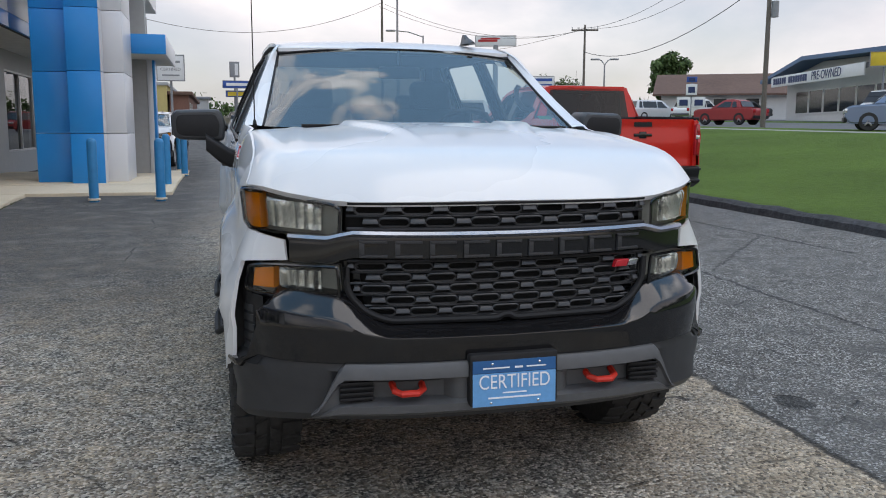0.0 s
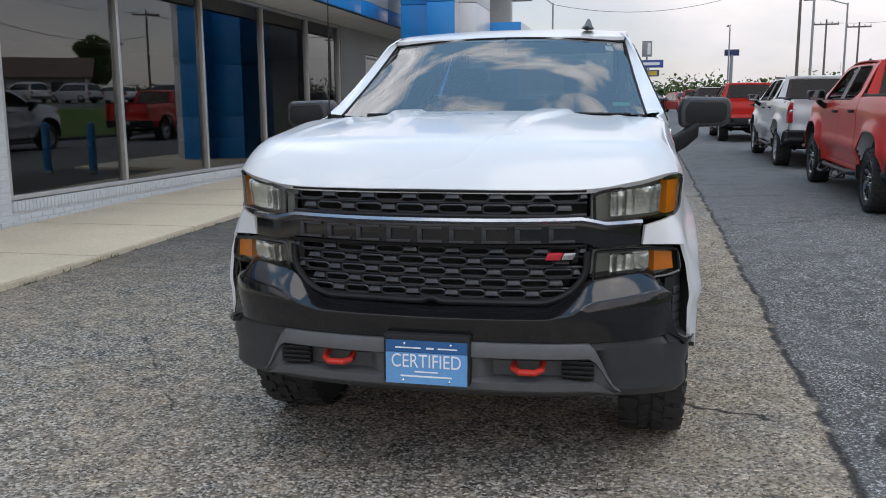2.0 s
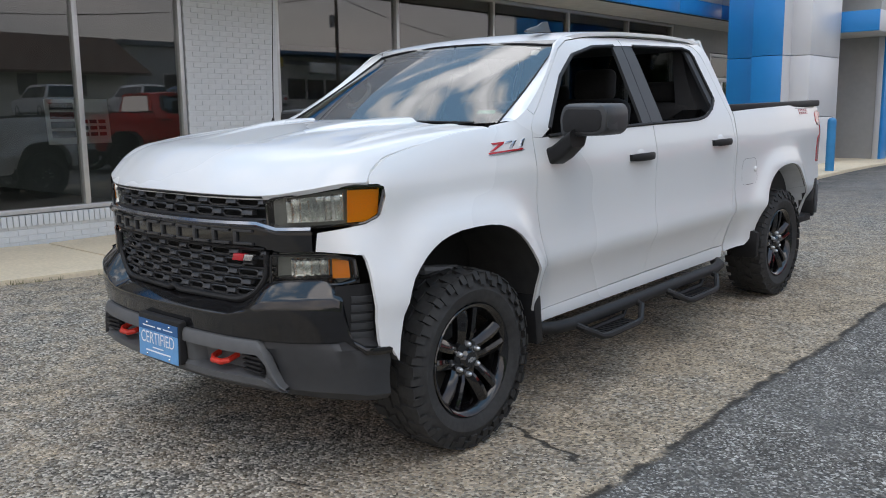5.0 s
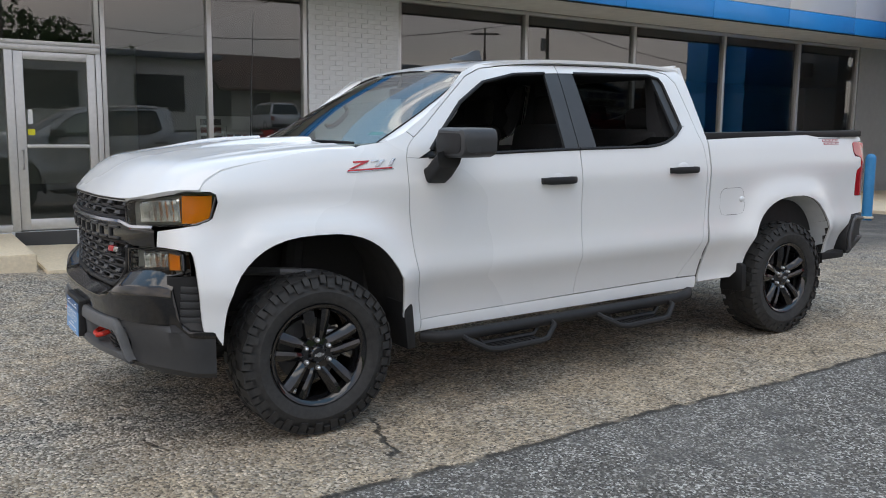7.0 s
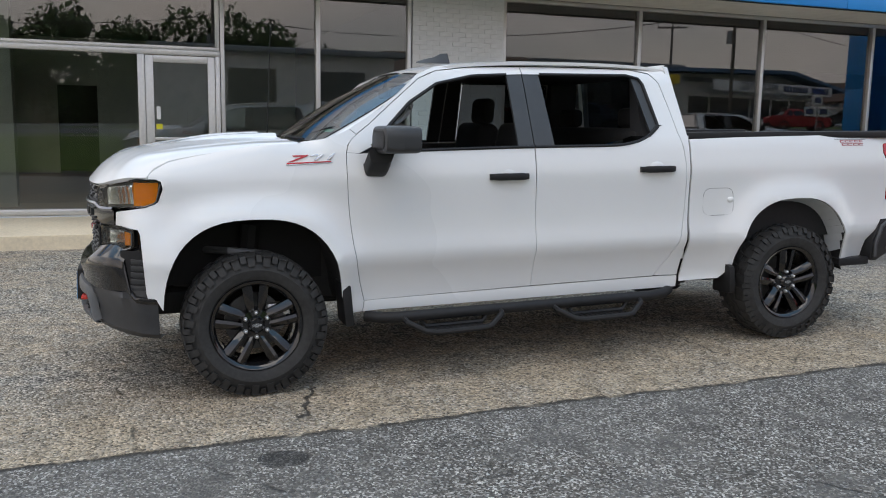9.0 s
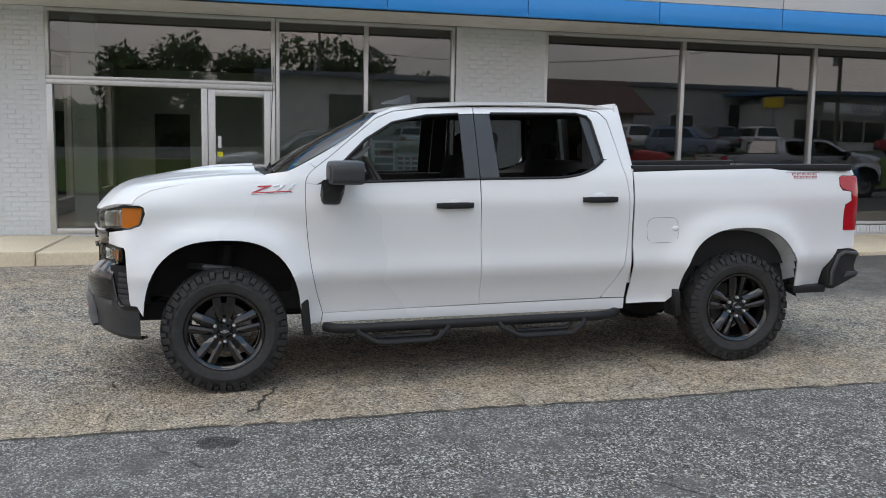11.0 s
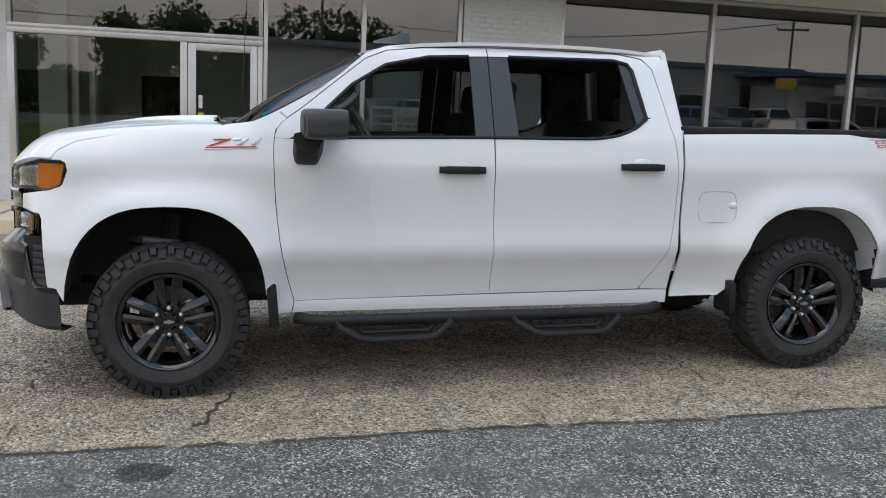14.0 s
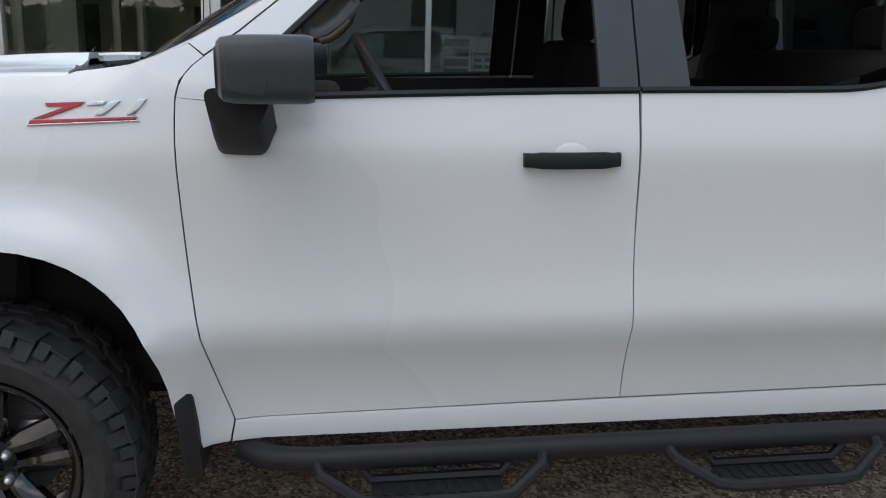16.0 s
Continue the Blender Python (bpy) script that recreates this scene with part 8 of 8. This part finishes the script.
sign("lot_sign", 35, 89.5, 2.5, 3.5, 4.6, 3.0, (SIGN_PALE, SIGN_BLUE), "white and blue lot sign", turn=-22, posts=(-1.0, 1.0), bars=[(-1.3, 1.3, 4.1, 4.4), (-1.3, 1.3, 3.65, 3.8)])
sign("gold_sign", 34.0, 37.5, bank(34, 38), 3.0, 3.7, 1.3, (SIGN_GOLD, SIGN_DARK), "small yellow board on a post", turn=-40, post_r=0.05)
sign("dark_sign", 12.7, 110, 1.4, 6.15, 6.8, 1.6, (SIGN_DARK, SIGN_GREY), "dark board on a tall post", post_r=0.2)
rs = tagged(empty("road_sign", Matrix.Translation((26.1, 42.8, bank(26, 43))) @ pose(0, 0, 0, 0, 0, -32)), "white road sign plates on a thin post", "road sign")
for x0, x1, z0, z1, mat in ((-0.3, 0.3, 1.7, 2.3, SIGN_PALE), (-0.75, -0.06, 1.0, 1.6, SIGN_PALE), (0.06, 0.75, 1.0, 1.6, SIGN_PALE), (-0.28, 0.28, 2.4, 2.7, SIGN_BLUE)):
    bm = bmesh.new()
    box(bm, x0, x1, -0.03, -0.01, z0, z1, 0.008)
    pl = part("plate", bm, mat, rs)
    bm = bmesh.new()
    box(bm, x0 + 0.12, x1 - 0.12, -0.036, -0.031, z0 + 0.2 * (z1 - z0), z1 - 0.25 * (z1 - z0))
    part("sign_bar", bm, SIGN_DARK, pl)
bm = bmesh.new()
tube(bm, [(0, 0.02, -0.2), (0, 0.02, 2.7)], 0.035, 8)
part("post", bm, SIGN_GREY, rs)

# ---- poles, lamps and wires ----
POLE_WOOD = noisy(material("pole_wood", (0.15, 0.13, 0.11), 0.85), 9, 0.2, bump=0.2, bump_scale=30)
POLE_METAL = noisy(material("pole_metal", (0.30, 0.30, 0.31), 0.5, metal=0.5), 9, 0.1)
WIRE = material("wire", (0.03, 0.03, 0.03), 0.7)


def utility_pole(x, y, zg, h, turn=0.0, arm=2.4, box_on=False):
    thing = tagged(empty("utility_pole", Matrix.Translation((x, y, zg)) @ pose(0, 0, 0, 0, 0, turn)), "weathered wooden utility pole with a cross-arm", "utility pole", group="utility poles")
    bm = bmesh.new()
    tube(bm, [(0, 0, -0.5), (0, 0, h * 0.5), (0, 0, h)], [0.13, 0.11, 0.085], 10)
    part("pole", bm, POLE_WOOD, thing)
    if arm:
        bm = bmesh.new()
        box(bm, -arm / 2, arm / 2, -0.06, 0.06, h - 0.55, h - 0.40, 0.01)
        part("cross_arm", bm, POLE_WOOD, thing)
        for t in (-0.95, -0.45, 0.45, 0.95):
            bm = bmesh.new()
            tube(bm, [(t * arm / 2, 0, h - 0.40), (t * arm / 2, 0, h - 0.2)], 0.04, 6)
            part("insulator", bm, SIGN_GREY, thing)
    if box_on:
        bm = bmesh.new()
        tube(bm, [(0.28, 0, h * 0.55), (0.28, 0, h * 0.55 + 0.75)], 0.17, 10)
        part("transformer", bm, SIGN_GREY, thing)
        bm = bmesh.new()
        tube(bm, [(0, 0, h * 0.86), (0.9, 0.1, h * 0.9)], 0.03, 6)
        box(bm, 0.85, 1.15, 0.02, 0.18, h * 0.885, h * 0.91)
        part("lamp_arm", bm, SIGN_GREY, thing)
    return thing


def lamp_post(x, y, zg, h, turn=0.0, heads=1, arm=1.6):
    thing = tagged(empty("street_lamp", Matrix.Translation((x, y, zg)) @ pose(0, 0, 0, 0, 0, turn)), "grey metal lamp post", "street lamp", group="lamp posts")
    bm = bmesh.new()
    tube(bm, [(0, 0, -0.3), (0, 0, h)], [0.09, 0.055], 10)
    part("pole", bm, POLE_METAL, thing)
    for s in ((1,) if heads == 1 else (1, -1)):
        bm = bmesh.new()
        tube(bm, [(0, 0, h - 0.1), (s * arm * 0.5, 0, h + 0.25), (s * arm, 0, h + 0.35)], 0.045, 6)
        box(bm, *sorted((s * (arm - 0.1), s * (arm + 0.6))), -0.14, 0.14, h + 0.27, h + 0.40, 0.04)
        part("lamp_head", bm, POLE_METAL, thing)
    return thing


poles = [(26.4, 36.6, 9.5, -35, True), (32.9, 73.0, 8.6, -20, False), (47.0, 8.0, 10.0, -60, True), (38.0, -22.0, 10.0, -60, False), (13.5, 68.5, 10.2, 10, False), (45.2, 45.0, 8.5, -60, False), (20.5, 96.0, 9.0, 0, False), (24.5, 100, 9.0, 0, False)]
tops = []
for x, y, h, turn, bx in poles:
    zg = bank(x, y) if x > 12 and y < 90 else gz(x, y)
    utility_pole(x, y, zg, h, turn, 0 if x == 13.5 else 2.4, bx)
    tops.append(Vector((x, y, zg + h)))
lamp_post(12.7, 58.5, gz(12, 58), 14.0, 60, 1, 1.2)
lamp_post(15.8, 64.0, gz(12, 64), 7.5, 170, 1, 2.2)
lamp_post(30.3, 63.1, bank(30, 63), 4.6, -20, 2, 0.5)
lamp_post(-3.7, 59.7, 1.0, 7.5, 180, 1, 0.9)
lamp_post(9.5, 78.0, gz(9, 78), 7.0, 90, 1, 1.0)


def wires(a, b, sag, n=1, gap=0.8, drop=0.5, r=0.015):
    d = Vector((b.y - a.y, a.x - b.x, 0)).normalized()
    for i in range(n):
        o = d * (i - (n - 1) / 2) * gap + Vector((0, 0, -drop))
        bm = bmesh.new()
        tube(bm, [a + o + (b - a) * t - Vector((0, 0, sag * 4 * t * (1 - t))) for t in (j / 14 for j in range(15))], r, 4, caps=False)
        tagged(part("cable", bm, WIRE), "thin black overhead cable between poles", "cable", group="overhead cables")


wires(tops[0], tops[1], 1.2, 2, 1.4, 0.3)
wires(tops[0], tops[1], 1.6, 1, 0, 2.4, 0.024)
wires(tops[0], tops[2], 1.2, 2, 1.4, 0.3)
wires(tops[0], tops[2], 1.5, 1, 0, 2.4, 0.024)
wires(tops[2], tops[3], 1.0, 2, 1.4, 0.3)
wires(tops[2], tops[3], 1.3, 1, 0, 2.4, 0.024)
wires(tops[1], tops[4], 1.5, 2, 1.2, 0.4)
wires(tops[4], Vector((-3.7, 59.7, 8.6)), 1.5, 1, 0, 0.2)
wires(tops[1], tops[6], 1.0, 1, 0, 0.3)

# ---- trees ----
BARK = noisy(material("bark", (0.09, 0.07, 0.055), 0.9), 12, 0.3, bump=0.6, bump_scale=25, dist=0.02)
LEAF = noisy(material("leaves", (0.062, 0.105, 0.032), 0.7, spec=0.3), 1.5, 0.4, big=0.3)


def tree(x, y, zg, h, w, seed, label="broad leafy green tree beyond the road"):
    rnd = random.Random(seed)
    thing = tagged(empty("tree", Matrix.Translation((x, y, zg))), label, "tree", group="trees")
    bm = bmesh.new()
    tube(bm, [(0, 0, -0.3), (0.05, 0, h * 0.25), (0, 0.1, h * 0.55)], [0.035 * h, 0.026 * h, 0.012 * h], 8)
    for i in range(6):
        a = i * 1.05 + rnd.random()
        tube(bm, [(0, 0, h * (0.25 + 0.04 * i)), (math.cos(a) * w * 0.2, math.sin(a) * w * 0.2, h * (0.42 + 0.04 * i)), (math.cos(a) * w * 0.38, math.sin(a) * w * 0.38, h * (0.55 + 0.05 * i))], [0.012 * h, 0.008 * h, 0.003 * h], 6)
    part("trunk", bm, BARK, thing)
    verts, faces = [], []
    blobs = []
    for i in range(26):
        a, r = rnd.uniform(0, 6.28), w * 0.5 * math.sqrt(rnd.random()) * 0.85
        zc = h * rnd.uniform(0.34, 0.9)
        lim = math.sin(math.pi * min(1, max(0.0, (zc / h - 0.22) / 0.80))) ** 0.6
        blobs.append((Vector((math.cos(a) * r * lim, math.sin(a) * r * lim, zc)), w * rnd.uniform(0.10, 0.19)))
    for c, r in blobs:
        for _ in range(190):
            d = Vector((rnd.gauss(0, 1), rnd.gauss(0, 1), rnd.gauss(0, 0.8))).normalized()
            p = c + d * r * rnd.uniform(0.55, 1.08)
            s = h * rnd.uniform(0.022, 0.042)
            u = Vector((rnd.gauss(0, 1), rnd.gauss(0, 1), rnd.gauss(0, 1))).normalized()
            v = u.cross(d)
            v = v.normalized() if v.length > 1e-3 else Vector((0, 0, 1))
            k = len(verts)
            verts += [p - u * s, p + v * s * 0.6, p + u * s, p - v * s * 0.6]
            faces.append((k, k + 1, k + 2, k + 3))
    me = bpy.data.meshes.new("crown")
    me.from_pydata([tuple(p) for p in verts], [], faces)
    me.materials.append(LEAF)
    ob = new("crown", me)
    ob.parent = thing
    return thing


tree(54.4, 95.7, 2.6, 8.2, 5.4, 1, "dark green conifer-like tree behind the brick building")
for i, (x, y, h, w) in enumerate([(70, -6, 10.4, 14), (75, 2, 9.4, 12), (72, 11, 10.6, 14), (74, 20, 7.8, 10), (70, -18, 7.2, 10), (66, -30, 7.5, 10), (48, 118, 6, 9)]):
    tree(x, y, bank(60, y) - 0.25 if y < 70 else 2.6, h, w, 10 + i)
# hedge and woods behind the trees across the road
rnd = random.Random(21)
vs, fc = [], []
for i in range(150):
    c = Vector((rnd.uniform(78, 92), lerp(-75, 32, i / 149), bank(60, 0) - 0.4))
    hh = rnd.uniform(2.5, 4.8)
    for _ in range(150):
        p = c + Vector((rnd.gauss(0, 2.2), rnd.gauss(0, 2.0), hh * (1 - rnd.random() ** 1.6)))
        s = rnd.uniform(0.25, 0.6)
        u = Vector((rnd.gauss(0, 1), rnd.gauss(0, 1), rnd.gauss(0, 1))).normalized() * s
        v = Vector((rnd.gauss(0, 1), rnd.gauss(0, 1), rnd.gauss(0, 1))).normalized() * s
        k = len(vs)
        vs += [tuple(p - u), tuple(p + v), tuple(p + u), tuple(p - v)]
        fc.append((k, k + 1, k + 2, k + 3))
me = bpy.data.meshes.new("hedge_woods")
me.from_pydata(vs, [], fc)
me.materials.append(LEAF)
tagged(new("hedge_woods", me), "dense green undergrowth across the road", "woods", kind="stuff")
# low line of distant trees
bm = bmesh.new()
rnd = random.Random(5)
vs, fc = [], []
for i in range(260):
    a = radians(lerp(-100, 75, i / 259))
    R = 330
    c = Vector((20 + R * math.sin(a), 20 + R * math.cos(a), 5 + rnd.uniform(0, 3)))
    hh = rnd.uniform(3, 8)
    for _ in range(170):
        p = c + Vector((rnd.gauss(0, 4), rnd.gauss(0, 4), min(1.0, abs(rnd.gauss(0, 0.42))) * hh))
        s = rnd.uniform(0.35, 0.9)
        u = Vector((rnd.gauss(0, 1), rnd.gauss(0, 1), rnd.gauss(0, 1))).normalized() * s
        v = Vector((rnd.gauss(0, 1), rnd.gauss(0, 1), rnd.gauss(0, 1))).normalized() * s
        k = len(vs)
        vs += [tuple(p - u), tuple(p + v), tuple(p + u), tuple(p - v)]
        fc.append((k, k + 1, k + 2, k + 3))
bm.free()
me = bpy.data.meshes.new("far_woods")
me.from_pydata(vs, [], fc)
me.materials.append(LEAF)
tagged(new("far_woods", me), "low line of distant green trees", "woods", kind="stuff")


# ---- bricks of the painted front, sills on edge under the windows ----
bm = bmesh.new()
box(bm, -0.02, 0.0, 0.0, 0.194, 0.0, 0.058, 0.003, seg=1)
brick_me = bpy.data.meshes.new("brick")
bm.to_mesh(brick_me)
bm.free()
brick_me.materials.append(BRICK_PAINT)
bm = bmesh.new()
box(bm, -0.03, 0.022, 0.0, 0.056, 0.0, 0.125, 0.003, seg=1)
sill_me = bpy.data.meshes.new("sill_brick")
bm.to_mesh(sill_me)
bm.free()
sill_me.materials.append(BRICK_PAINT)
brick_rnd = random.Random(11)
rest_v, rest_f = [], []
singles = 0


def lay(me, x, y, z):
    """One brick: a part of its own while there are fewer than 300, then joined into the rest."""
    global singles
    if singles < 300 and 6.5 < y < 8.2 and me is brick_me:
        ob = new("brick", me)
        ob.parent = wall
        ob.location = (x, y, z)
        singles += 1
    else:
        k = len(rest_v)
        rest_v.extend((v.co.x + x, v.co.y + y, v.co.z + z) for v in me.vertices)
        rest_f.extend(tuple(i + k for i in f.vertices) for f in me.polygons)


for y0, y1, z0, z1 in ((6.70, 8.13, -0.02, WT), (0.0, 0.80, 0.2, WT), (3.97, 6.70, -0.02, 0.28), (8.13, 19.72, -0.02, 0.28)):
    row, z = 0, z0
    while z + 0.058 < z1 + 0.03:
        y = y0 - (0.102 if row % 2 else 0.0)
        while y < y1 - 0.03:
            if y >= y0 - 0.001 and y + 0.194 <= y1 + 0.02:
                lay(brick_me, WX + brick_rnd.uniform(-0.0015, 0.0015), y, z)
            y += 0.204
        z += 0.068
        row += 1
for y0, y1 in ((3.97, 6.70), (8.13, 19.72)):
    y = y0
    while y < y1 - 0.05:
        lay(sill_me, WX, y, 0.285)
        y += 0.066
me = bpy.data.meshes.new("brickwork")
me.from_pydata(rest_v, [], rest_f)
me.materials.append(BRICK_PAINT)
rest = new("brickwork", me)
rest.parent = wall
tagged(rest, kind="stuff")
